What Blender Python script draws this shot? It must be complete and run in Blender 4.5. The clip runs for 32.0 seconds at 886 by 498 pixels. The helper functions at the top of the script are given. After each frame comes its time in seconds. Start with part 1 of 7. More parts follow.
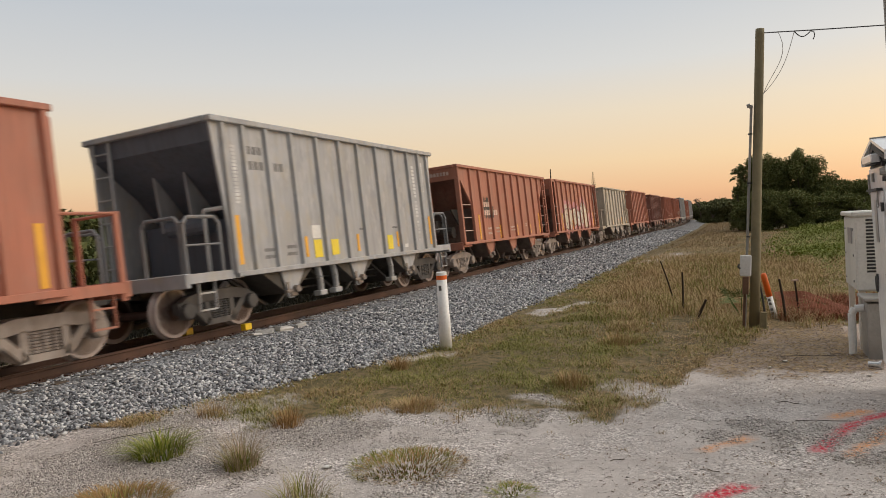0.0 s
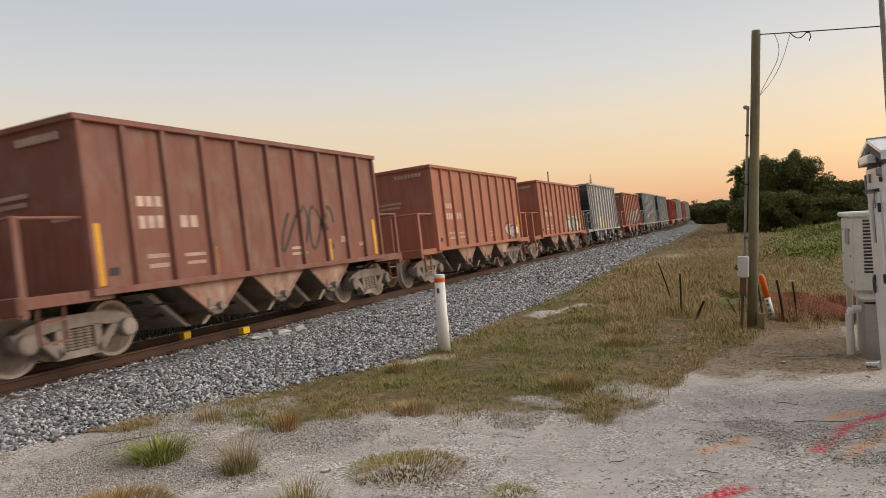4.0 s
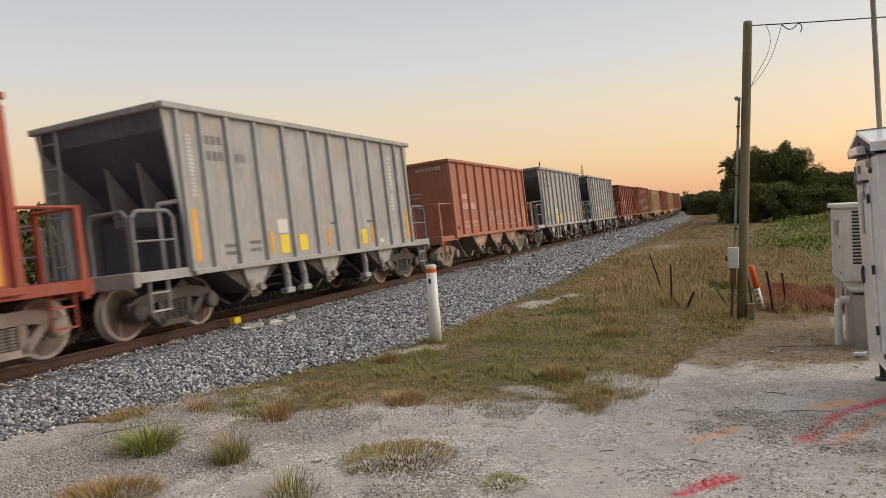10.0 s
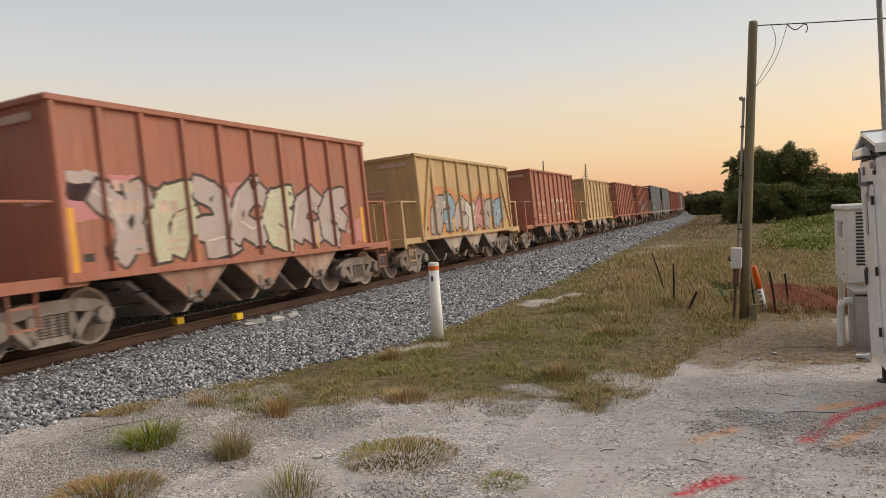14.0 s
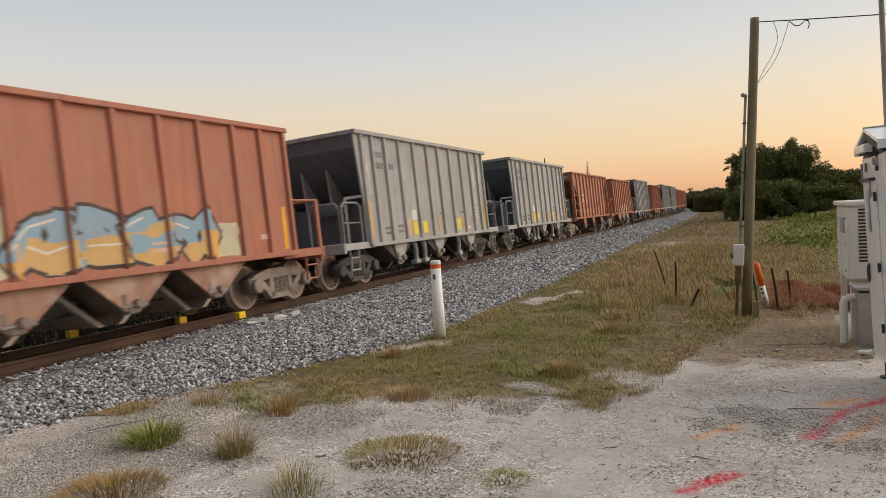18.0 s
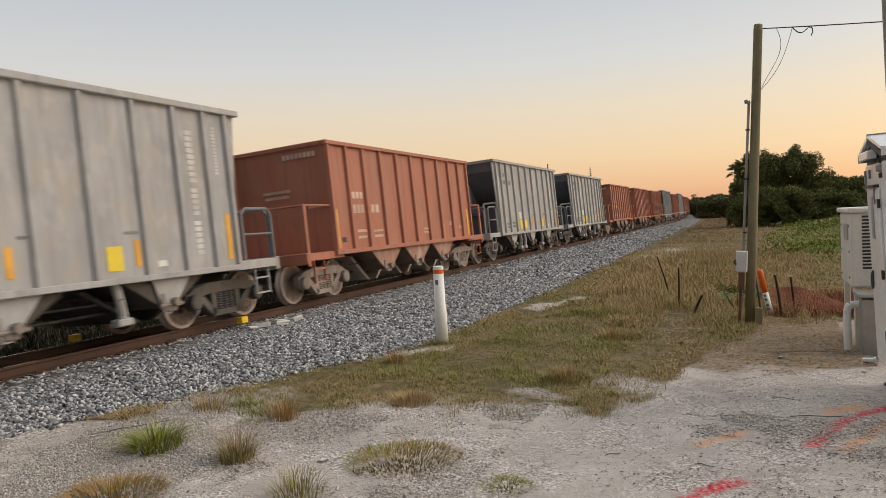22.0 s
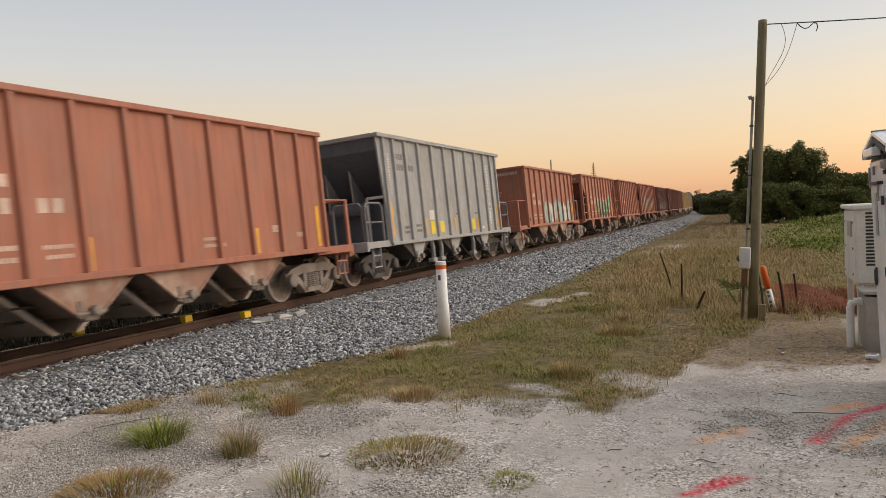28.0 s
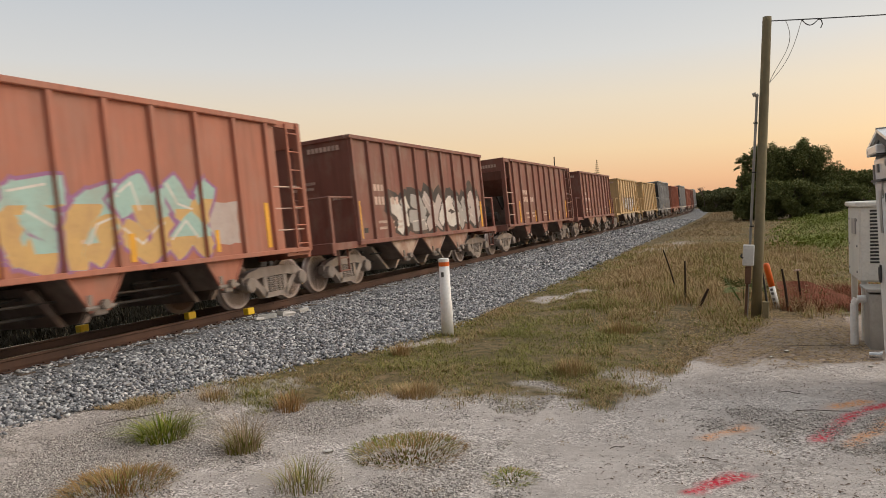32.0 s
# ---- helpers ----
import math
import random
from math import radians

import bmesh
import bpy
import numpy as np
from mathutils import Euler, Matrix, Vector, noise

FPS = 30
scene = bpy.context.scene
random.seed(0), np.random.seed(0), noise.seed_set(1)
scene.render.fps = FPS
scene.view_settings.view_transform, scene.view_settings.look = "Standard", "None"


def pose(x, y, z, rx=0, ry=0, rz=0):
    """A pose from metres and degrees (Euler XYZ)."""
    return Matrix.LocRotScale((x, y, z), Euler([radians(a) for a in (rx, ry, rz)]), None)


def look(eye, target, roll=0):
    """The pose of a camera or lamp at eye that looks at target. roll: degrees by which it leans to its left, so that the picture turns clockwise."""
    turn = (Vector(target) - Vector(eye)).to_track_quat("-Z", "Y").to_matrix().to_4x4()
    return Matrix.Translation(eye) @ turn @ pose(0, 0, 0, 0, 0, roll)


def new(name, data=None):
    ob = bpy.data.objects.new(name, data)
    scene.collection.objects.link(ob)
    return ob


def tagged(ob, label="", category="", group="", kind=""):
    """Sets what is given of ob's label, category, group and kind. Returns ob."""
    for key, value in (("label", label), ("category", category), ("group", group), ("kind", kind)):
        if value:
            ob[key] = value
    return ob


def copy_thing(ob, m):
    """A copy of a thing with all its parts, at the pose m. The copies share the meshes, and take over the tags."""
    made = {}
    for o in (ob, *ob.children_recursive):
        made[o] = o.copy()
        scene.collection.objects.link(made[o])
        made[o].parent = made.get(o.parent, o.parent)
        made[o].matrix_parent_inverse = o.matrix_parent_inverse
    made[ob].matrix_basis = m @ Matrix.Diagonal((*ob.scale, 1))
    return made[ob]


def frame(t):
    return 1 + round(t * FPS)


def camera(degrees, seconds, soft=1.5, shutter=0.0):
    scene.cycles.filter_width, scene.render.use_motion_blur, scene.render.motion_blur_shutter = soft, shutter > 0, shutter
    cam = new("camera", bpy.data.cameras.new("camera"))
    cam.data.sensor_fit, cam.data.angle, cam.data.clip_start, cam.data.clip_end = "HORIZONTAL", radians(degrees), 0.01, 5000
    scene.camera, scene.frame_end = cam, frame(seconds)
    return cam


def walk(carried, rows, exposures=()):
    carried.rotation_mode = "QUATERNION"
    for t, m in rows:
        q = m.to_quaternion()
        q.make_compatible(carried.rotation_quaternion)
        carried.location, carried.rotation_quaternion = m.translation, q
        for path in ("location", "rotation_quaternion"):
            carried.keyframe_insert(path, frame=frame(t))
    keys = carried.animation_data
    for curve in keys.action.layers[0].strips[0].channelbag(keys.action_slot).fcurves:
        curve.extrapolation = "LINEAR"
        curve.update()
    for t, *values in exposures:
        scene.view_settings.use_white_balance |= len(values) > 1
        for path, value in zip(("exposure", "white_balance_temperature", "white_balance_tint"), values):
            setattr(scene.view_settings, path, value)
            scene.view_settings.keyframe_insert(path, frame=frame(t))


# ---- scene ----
# ------------------------------------------------------------------ camera
EYE = 2.25
cam = camera(63.0, 32.0, soft=0.6, shutter=0.17)
PATH = [
    (0, pose(0, 0, EYE, 88.129, 3.040, 22.920)), (0.5, pose(0, 0, EYE, 88.169, 3.077, 22.916)), (1, pose(0, 0, EYE, 88.234, 3.133, 22.908)),
    (1.5, pose(0, 0, EYE, 88.267, 3.171, 22.887)), (2, pose(0, 0, EYE, 88.293, 3.221, 22.875)), (2.5, pose(0, 0, EYE, 88.308, 3.246, 22.868)),
    (3, pose(0, 0, EYE, 88.314, 3.261, 22.855)), (3.5, pose(0, 0, EYE, 88.316, 3.270, 22.817)), (5.5, pose(0, 0, EYE, 88.379, 3.403, 22.450)),
    (6, pose(0, 0, EYE, 88.428, 3.394, 22.364)), (6.5, pose(0, 0, EYE, 88.474, 3.389, 22.256)), (7, pose(0, 0, EYE, 88.493, 3.355, 22.189)),
    (7.5, pose(0, 0, EYE, 88.491, 3.249, 22.137)), (8, pose(0, 0, EYE, 88.374, 3.148, 22.156)), (8.5, pose(0, 0, EYE, 88.158, 3.094, 22.205)),
    (9, pose(0, 0, EYE, 87.899, 3.103, 22.265)), (9.5, pose(0, 0, EYE, 87.655, 3.128, 22.200)), (10, pose(0, 0, EYE, 87.521, 3.176, 22.079)),
    (10.5, pose(0, 0, EYE, 87.470, 3.099, 22.000)), (11, pose(0, 0, EYE, 87.512, 3.144, 21.946)), (11.5, pose(0, 0, EYE, 87.547, 3.029, 21.942)),
    (12, pose(0, 0, EYE, 87.557, 2.980, 21.961)), (12.5, pose(0, 0, EYE, 87.543, 2.884, 22.019)), (13, pose(0, 0, EYE, 87.493, 2.774, 22.096)),
    (13.5, pose(0, 0, EYE, 87.442, 2.707, 22.220)), (14, pose(0, 0, EYE, 87.358, 2.684, 22.314)), (14.5, pose(0, 0, EYE, 87.281, 2.705, 22.424)),
    (16.5, pose(0, 0, EYE, 86.919, 2.844, 22.679)), (17, pose(0, 0, EYE, 86.953, 2.920, 22.676)), (17.5, pose(0, 0, EYE, 87.065, 2.897, 22.591)),
    (18, pose(0, 0, EYE, 87.211, 2.919, 22.452)), (18.5, pose(0, 0, EYE, 87.378, 2.963, 22.363)), (19, pose(0, 0, EYE, 87.546, 2.914, 22.286)),
    (19.5, pose(0, 0, EYE, 87.635, 2.816, 22.286)), (20, pose(0, 0, EYE, 87.697, 2.800, 22.350)), (20.5, pose(0, 0, EYE, 87.699, 2.794, 22.425)),
    (21, pose(0, 0, EYE, 87.687, 2.751, 22.511)), (21.5, pose(0, 0, EYE, 87.660, 2.717, 22.582)), (22, pose(0, 0, EYE, 87.653, 2.716, 22.680)),
    (22.5, pose(0, 0, EYE, 87.642, 2.691, 22.757)), (23, pose(0, 0, EYE, 87.591, 2.666, 22.831)), (23.5, pose(0, 0, EYE, 87.521, 2.640, 22.854)),
    (24, pose(0, 0, EYE, 87.425, 2.591, 22.862)), (24.5, pose(0, 0, EYE, 87.327, 2.595, 22.863)), (25, pose(0, 0, EYE, 87.226, 2.574, 22.829)),
    (25.5, pose(0, 0, EYE, 87.155, 2.516, 22.805)), (27.5, pose(0, 0, EYE, 87.245, 2.548, 22.871)), (28, pose(0, 0, EYE, 87.297, 2.537, 22.902)),
    (28.5, pose(0, 0, EYE, 87.301, 2.548, 22.948)), (29, pose(0, 0, EYE, 87.238, 2.526, 23.025)), (29.5, pose(0, 0, EYE, 87.167, 2.528, 23.101)),
    (30, pose(0, 0, EYE, 87.127, 2.532, 23.153)), (30.5, pose(0, 0, EYE, 87.104, 2.519, 23.156)), (31, pose(0, 0, EYE, 87.108, 2.525, 23.155)),
    (31.5, pose(0, 0, EYE, 87.097, 2.495, 23.149)), (32, pose(0, 0, EYE, 87.076, 2.490, 23.152)),
]

walk(cam, PATH)

# ------------------------------------------------------------------ world and light
world = bpy.data.worlds.new("dusk")
scene.world = world
world.use_nodes = True
wt = world.node_tree
wt.nodes.clear()
sky = wt.nodes.new("ShaderNodeTexSky")
sky.sky_type = "NISHITA"
sky.sun_disc = False
sky.sun_elevation = radians(3.0)
sky.sun_rotation = radians(40.0)
sky.altitude = 10
sky.air_density, sky.dust_density, sky.ozone_density = 1.0, 2.0, 1.5
# afterglow: orange at the horizon, cream above it, pale grey-blue overhead
tc_w = wt.nodes.new("ShaderNodeTexCoord")
sep_w = wt.nodes.new("ShaderNodeSeparateXYZ")
glow = wt.nodes.new("ShaderNodeValToRGB")
GLOW = [(0.0, (0.70, 0.38, 0.235)), (0.03, (0.80, 0.48, 0.29)), (0.075, (0.83, 0.60, 0.38)), (0.14, (0.78, 0.65, 0.50)),
        (0.20, (0.665, 0.645, 0.625)), (0.29, (0.545, 0.565, 0.595)), (0.50, (0.72, 0.74, 0.76)), (1.0, (1.08, 1.06, 1.03))]
while len(glow.color_ramp.elements) < len(GLOW):
    glow.color_ramp.elements.new(0.5)
for el, (pos, col) in zip(glow.color_ramp.elements, GLOW):
    el.position, el.color = pos, (*col, 1)
half_sky = wt.nodes.new("ShaderNodeMix")
half_sky.data_type = "RGBA"
half_sky.inputs[0].default_value = 0.05
bg = wt.nodes.new("ShaderNodeBackground")
bg.inputs[1].default_value = 1.0
wo = wt.nodes.new("ShaderNodeOutputWorld")
wt.links.new(tc_w.outputs["Generated"], sep_w.inputs[0])
wt.links.new(sep_w.outputs[2], glow.inputs[0])
wt.links.new(glow.outputs[0], half_sky.inputs[6])
wt.links.new(sky.outputs[0], half_sky.inputs[7])
away = wt.nodes.new("ShaderNodeMapRange")
away.interpolation_type = "SMOOTHSTEP"
for i, v in zip((1, 2, 3, 4), (-0.60, 0.35, 0.31, 1.0)):
    away.inputs[i].default_value = v
wt.links.new(sep_w.outputs[1], away.inputs[0])
toward = wt.nodes.new("ShaderNodeMapRange")
toward.interpolation_type = "SMOOTHSTEP"
for i, v in zip((1, 2, 3, 4), (0.12, 0.95, 1.0, 2.0)):
    toward.inputs[i].default_value = v
wt.links.new(sep_w.outputs[0], toward.inputs[0])
beyond = wt.nodes.new("ShaderNodeMapRange")
beyond.interpolation_type = "SMOOTHSTEP"
for i, v in zip((1, 2, 3, 4), (-0.84, -0.99, 1.0, 3.0)):
    beyond.inputs[i].default_value = v
wt.links.new(sep_w.outputs[0], beyond.inputs[0])
sides = wt.nodes.new("ShaderNodeMath")
sides.operation = "MULTIPLY"
wt.links.new(toward.outputs[0], sides.inputs[0])
wt.links.new(beyond.outputs[0], sides.inputs[1])
both = wt.nodes.new("ShaderNodeMath")
both.operation = "MULTIPLY"
wt.links.new(away.outputs[0], both.inputs[0])
wt.links.new(sides.outputs[0], both.inputs[1])
wt.links.new(both.outputs[0], bg.inputs[1])
wt.links.new(half_sky.outputs[2], bg.inputs[0])
wt.links.new(bg.outputs[0], wo.inputs[0])
sun = new("sun", bpy.data.lights.new("sun", "SUN"))
sun.data.energy, sun.data.angle, sun.data.color = 1.12, radians(45), (1.0, 0.80, 0.60)
sun.matrix_world = look((29, 13, 22), (0, 0, 0))
scene.view_settings.exposure = 0.0


# ------------------------------------------------------------------ materials
def mat_base(name, rough=0.7, metal=0.0):
    m = bpy.data.materials.new(name)
    m.use_nodes = True
    b = m.node_tree.nodes["Principled BSDF"]
    b.inputs["Roughness"].default_value = rough
    b.inputs["Metallic"].default_value = metal
    return m, m.node_tree, b


def node(nt, kind, **props):
    n = nt.nodes.new(kind)
    for k, v in props.items():
        if k == "blend_type":
            n.blend_type = v
        elif k == "data_type":
            n.data_type = v
        elif k == "operation":
            n.operation = v
        elif k == "attribute_name":
            n.attribute_name = v
    return n


def coords(nt, scale=(1, 1, 1), jitter=True):
    """Object coordinates, shifted for every object by its own amount."""
    tc = node(nt, "ShaderNodeTexCoord")
    mp = node(nt, "ShaderNodeMapping")
    mp.inputs["Scale"].default_value = scale
    nt.links.new(tc.outputs["Object"], mp.inputs["Vector"])
    if jitter:
        oi = node(nt, "ShaderNodeObjectInfo")
        mu = node(nt, "ShaderNodeMath", operation="MULTIPLY")
        mu.inputs[1].default_value = 37.0
        nt.links.new(oi.outputs["Random"], mu.inputs[0])
        nt.links.new(mu.outputs[0], mp.inputs["Location"])
    return mp.outputs[0]


def noise_tex(nt, vec, scale, detail=4.0, rough=0.55):
    n = node(nt, "ShaderNodeTexNoise")
    n.inputs["Scale"].default_value = scale
    n.inputs["Detail"].default_value = detail
    n.inputs["Roughness"].default_value = rough
    nt.links.new(vec, n.inputs["Vector"])
    return n.outputs[0]


def ramp(nt, fac, lo, hi, a=0.0, b=1.0):
    r = node(nt, "ShaderNodeMapRange")
    nt.links.new(fac, r.inputs[0])
    for i, v in zip((1, 2, 3, 4), (lo, hi, a, b)):
        r.inputs[i].default_value = v
    return r.outputs[0]


def mix(nt, fac, a, b, blend="MIX"):
    n = node(nt, "ShaderNodeMix", data_type="RGBA", blend_type=blend)
    for sock, v in ((n.inputs[0], fac), (n.inputs[6], a), (n.inputs[7], b)):
        if isinstance(v, (int, float)):
            sock.default_value = v
        elif isinstance(v, tuple):
            sock.default_value = (*v, 1)
        else:
            nt.links.new(v, sock)
    return n.outputs[2]


def bump(nt, bsdf, height, strength=0.3, dist=0.01):
    n = node(nt, "ShaderNodeBump")
    n.inputs["Strength"].default_value = strength
    n.inputs["Distance"].default_value = dist
    nt.links.new(height, n.inputs["Height"])
    nt.links.new(n.outputs[0], bsdf.inputs["Normal"])


def scaled(c, k):
    return tuple(min(1.0, v * k) for v in c)


def paint(name, col, dust=(0.33, 0.27, 0.22), dust_amount=0.35, stain=0.6, rough=0.62, blotch=()):
    """Old railway paint: faded in patches, streaked downwards, dusty and scuffed."""
    m, nt, b = mat_base(name, rough)
    v = coords(nt)
    big = noise_tex(nt, v, 0.7, 3)
    fine = noise_tex(nt, v, 14, 5, 0.7)
    streak = noise_tex(nt, coords(nt, (5, 5, 0.35)), 1.6, 4)
    c = mix(nt, ramp(nt, big, 0.35, 0.7), scaled(col, 0.86), scaled(col, 1.12))
    c = mix(nt, ramp(nt, streak, 0.47, 0.74, 0, stain), c, scaled(col, 0.6))
    c = mix(nt, ramp(nt, noise_tex(nt, coords(nt, (1, 1, 0.6)), 1.9, 5, 0.65), 0.47, 0.68, 0, dust_amount), c, dust)
    for k, (spot, amount) in enumerate(blotch):
        c = mix(nt, ramp(nt, noise_tex(nt, coords(nt, (1, 1.1 + 0.4 * k, 0.8)), 1.5 + 0.8 * k, 3, 0.5), 0.56, 0.66, 0, amount), c, spot)
    c = mix(nt, ramp(nt, fine, 0.62, 0.74, 0, 0.35), c, scaled(col, 0.55))
    nt.links.new(c, b.inputs["Base Color"])
    nt.links.new(ramp(nt, big, 0.3, 0.7, rough - 0.1, rough + 0.15), b.inputs["Roughness"])
    bump(nt, b, fine, 0.12, 0.004)
    return m


def plain(name, col, rough=0.6, metal=0.0, scale=9.0, vary=0.25, bumpy=0.15):
    """A surface of one colour with fine grain and a broader unevenness."""
    m, nt, b = mat_base(name, rough, metal)
    v = coords(nt)
    c = mix(nt, ramp(nt, noise_tex(nt, v, scale * 0.2, 3), 0.3, 0.7), scaled(col, 1 - vary), scaled(col, 1 + vary))
    f = noise_tex(nt, v, scale * 3, 5, 0.7)
    c = mix(nt, ramp(nt, f, 0.45, 0.8, 0, 0.5), c, scaled(col, 0.6))
    nt.links.new(c, b.inputs["Base Color"])
    bump(nt, b, f, bumpy, 0.006)
    return m


def island(name, cols, rough=0.85, fine=40.0):
    """Loose pieces (stones, leaves, blades), each with its own shade."""
    m, nt, b = mat_base(name, rough)
    g = node(nt, "ShaderNodeNewGeometry")
    cr = node(nt, "ShaderNodeValToRGB")
    el = cr.color_ramp.elements
    while len(el) < len(cols):
        el.new(0.5)
    for i, c in enumerate(cols):
        el[i].position = i / (len(cols) - 1)
        el[i].color = (*c, 1)
    nt.links.new(g.outputs["Random Per Island"], cr.inputs[0])
    tc = node(nt, "ShaderNodeTexCoord")
    f = noise_tex(nt, tc.outputs["Object"], fine, 3)
    c = mix(nt, ramp(nt, f, 0.35, 0.7, 0, 0.35), cr.outputs[0], (0.03, 0.03, 0.03), "MULTIPLY")
    nt.links.new(c, b.inputs["Base Color"])
    b.inputs["Specular IOR Level"].default_value = 0.25
    return m


BROWN = paint("freight_brown", (0.435, 0.168, 0.108), dust_amount=0.22)
BROWN_DARK = paint("freight_brown_dark", (0.25, 0.10, 0.075))
RED = paint("freight_red", (0.36, 0.065, 0.04), dust_amount=0.15)
MAROON = paint("freight_maroon", (0.27, 0.06, 0.04), dust_amount=0.15)
TAN = paint("freight_tan", (0.48, 0.425, 0.345))
YELLOW = paint("freight_yellow", (0.60, 0.42, 0.215), dust_amount=0.2)
GREY = paint("freight_grey", (0.405, 0.41, 0.42), dust=(0.40, 0.37, 0.31), dust_amount=0.5, stain=0.6,
             blotch=(((0.27, 0.275, 0.295), 0.45), ((0.44, 0.385, 0.28), 0.35), ((0.52, 0.51, 0.50), 0.4)))
# freight grey again, with the shade of the recessed ends in the colour
GREY_SHADED = paint("freight_grey_shaded", (0.135, 0.155, 0.190), dust_amount=0.1)
GREY_RAIL = paint("freight_grey_rail", (0.20, 0.205, 0.215), dust_amount=0.3)
# body brown with the shade and dirt of the long cars' ends mixed in
BROWN_SHADED = paint("shaded_dirty_brown", (0.19, 0.085, 0.062), dust_amount=0.2)
# dusty under-steel; its dark tone also stands for shade in the long cars' ends
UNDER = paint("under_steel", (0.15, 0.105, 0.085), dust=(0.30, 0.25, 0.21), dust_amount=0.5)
DUST_PALE = paint("pale_dusty_steel", (0.46, 0.39, 0.335), dust=(0.62, 0.55, 0.49), dust_amount=0.6)
FRONT = paint("dusty_brown_plate", (0.37, 0.205, 0.15), dust=(0.55, 0.45, 0.37), dust_amount=0.85)
DUST = paint("dusty_steel", (0.24, 0.20, 0.17), dust=(0.40, 0.35, 0.30), dust_amount=0.6)
# grease of couplers and sills; elsewhere this black is painted-in shade
GREASE_SHADE = paint("greasy_shaded_steel", (0.055, 0.05, 0.045), dust=(0.16, 0.14, 0.12), dust_amount=0.4)
TRUCK = paint("truck_casting", (0.28, 0.235, 0.205), dust=(0.50, 0.44, 0.39), dust_amount=0.65)
TRUCK_DARK = paint("truck_casting_dark", (0.075, 0.07, 0.068), dust=(0.18, 0.165, 0.15), dust_amount=0.5)
RIM = paint("wheel_rim", (0.40, 0.33, 0.30), dust=(0.55, 0.48, 0.44), dust_amount=0.5, rough=0.4)
WHEEL = paint("wheel_steel", (0.22, 0.165, 0.14), dust=(0.34, 0.28, 0.245), dust_amount=0.6, rough=0.5)
WHEEL_RUST = paint("wheel_rust", (0.085, 0.045, 0.032), dust=(0.14, 0.08, 0.06), dust_amount=0.5, rough=0.55)
STRIPE = plain("reflective_yellow", (0.80, 0.40, 0.03), 0.4, vary=0.15)
PLACARD = plain("placard_yellow", (0.85, 0.66, 0.04), 0.45, vary=0.1)
PLACARD_WHITE = plain("placard_white", (0.72, 0.72, 0.70), 0.5, vary=0.1)
CREAM = plain("panel_cream", (0.62, 0.52, 0.38), 0.6, vary=0.2)
LETTER_PALE = plain("lettering_pale", (0.62, 0.46, 0.38), 0.6, vary=0.3)
LETTER_DARK = plain("lettering_dark", (0.19, 0.19, 0.19), 0.6)
LETTER_WORN = plain("lettering_worn", (0.57, 0.57, 0.56), 0.6, vary=0.3)
LETTER_WHITE = plain("lettering_white", (0.70, 0.70, 0.68), 0.6)


def worn_spray(name, col):
    """Spray paint that dust and rust show through."""
    m, nt, b = mat_base(name, 0.6)
    v = coords(nt)
    c = mix(nt, ramp(nt, noise_tex(nt, v, 1.7, 4, 0.65), 0.45, 0.75, 0.03, 0.4), col, (0.33, 0.18, 0.13))
    c = mix(nt, ramp(nt, noise_tex(nt, v, 11, 5, 0.7), 0.5, 0.75, 0, 0.4), c, scaled(col, 0.6))
    nt.links.new(c, b.inputs["Base Color"])
    return m


SPRAY = {k: worn_spray("spray_" + k, c) for k, c in dict(
    white=(0.72, 0.68, 0.62), black=(0.03, 0.028, 0.028), mint=(0.36, 0.55, 0.50), yellow=(0.62, 0.45, 0.10),
    pink=(0.60, 0.25, 0.27), blue=(0.24, 0.40, 0.52), green=(0.10, 0.42, 0.22), silver=(0.40, 0.38, 0.36),
    rust=(0.19, 0.085, 0.065), olive=(0.36, 0.24, 0.10), orange=(0.62, 0.28, 0.10), lemon=(0.55, 0.54, 0.18), purple=(0.32, 0.14, 0.30), pale=(0.50, 0.43, 0.40), cream=(0.66, 0.58, 0.45), bone=(0.60, 0.60, 0.42), ochre=(0.62, 0.40, 0.15), forest=(0.05, 0.12, 0.07)).items()}
RAIL = plain("rail_rust", (0.075, 0.036, 0.022), 0.75, scale=6, vary=0.35)
RAIL_TOP = plain("rail_head", (0.45, 0.42, 0.40), 0.22, 1.0, vary=0.1, bumpy=0.02)
TIE = plain("tie_wood", (0.10, 0.075, 0.055), 0.9, scale=5, vary=0.35, bumpy=0.5)
STONE = island("ballast_stone", [(0.055, 0.058, 0.066), (0.37, 0.385, 0.41), (0.16, 0.168, 0.185), (0.64, 0.65, 0.665), (0.44, 0.455, 0.48), (0.88, 0.88, 0.87), (0.26, 0.27, 0.29), (0.095, 0.10, 0.112), (0.48, 0.46, 0.44)])
PEBBLE = island("shell_gravel", [(0.76, 0.71, 0.65), (0.30, 0.27, 0.25), (0.66, 0.61, 0.56), (0.88, 0.84, 0.79), (0.16, 0.145, 0.135), (0.55, 0.50, 0.46), (0.82, 0.77, 0.71), (0.70, 0.65, 0.60)])
GRASS = island("grass_green", [(0.16, 0.19, 0.034), (0.29, 0.29, 0.07), (0.43, 0.37, 0.15), (0.22, 0.245, 0.048)])
GRASS_FIELD = island("grass_field", [(0.13, 0.17, 0.03), (0.24, 0.27, 0.06), (0.37, 0.36, 0.12), (0.18, 0.22, 0.045)])
GRASS_LUSH = island("grass_lush", [(0.09, 0.14, 0.018), (0.27, 0.32, 0.04), (0.42, 0.40, 0.11), (0.16, 0.22, 0.028), (0.32, 0.36, 0.06)])
STRAW = island("field_straw", [(0.56, 0.39, 0.205), (0.45, 0.30, 0.15), (0.66, 0.49, 0.28), (0.38, 0.31, 0.13)])
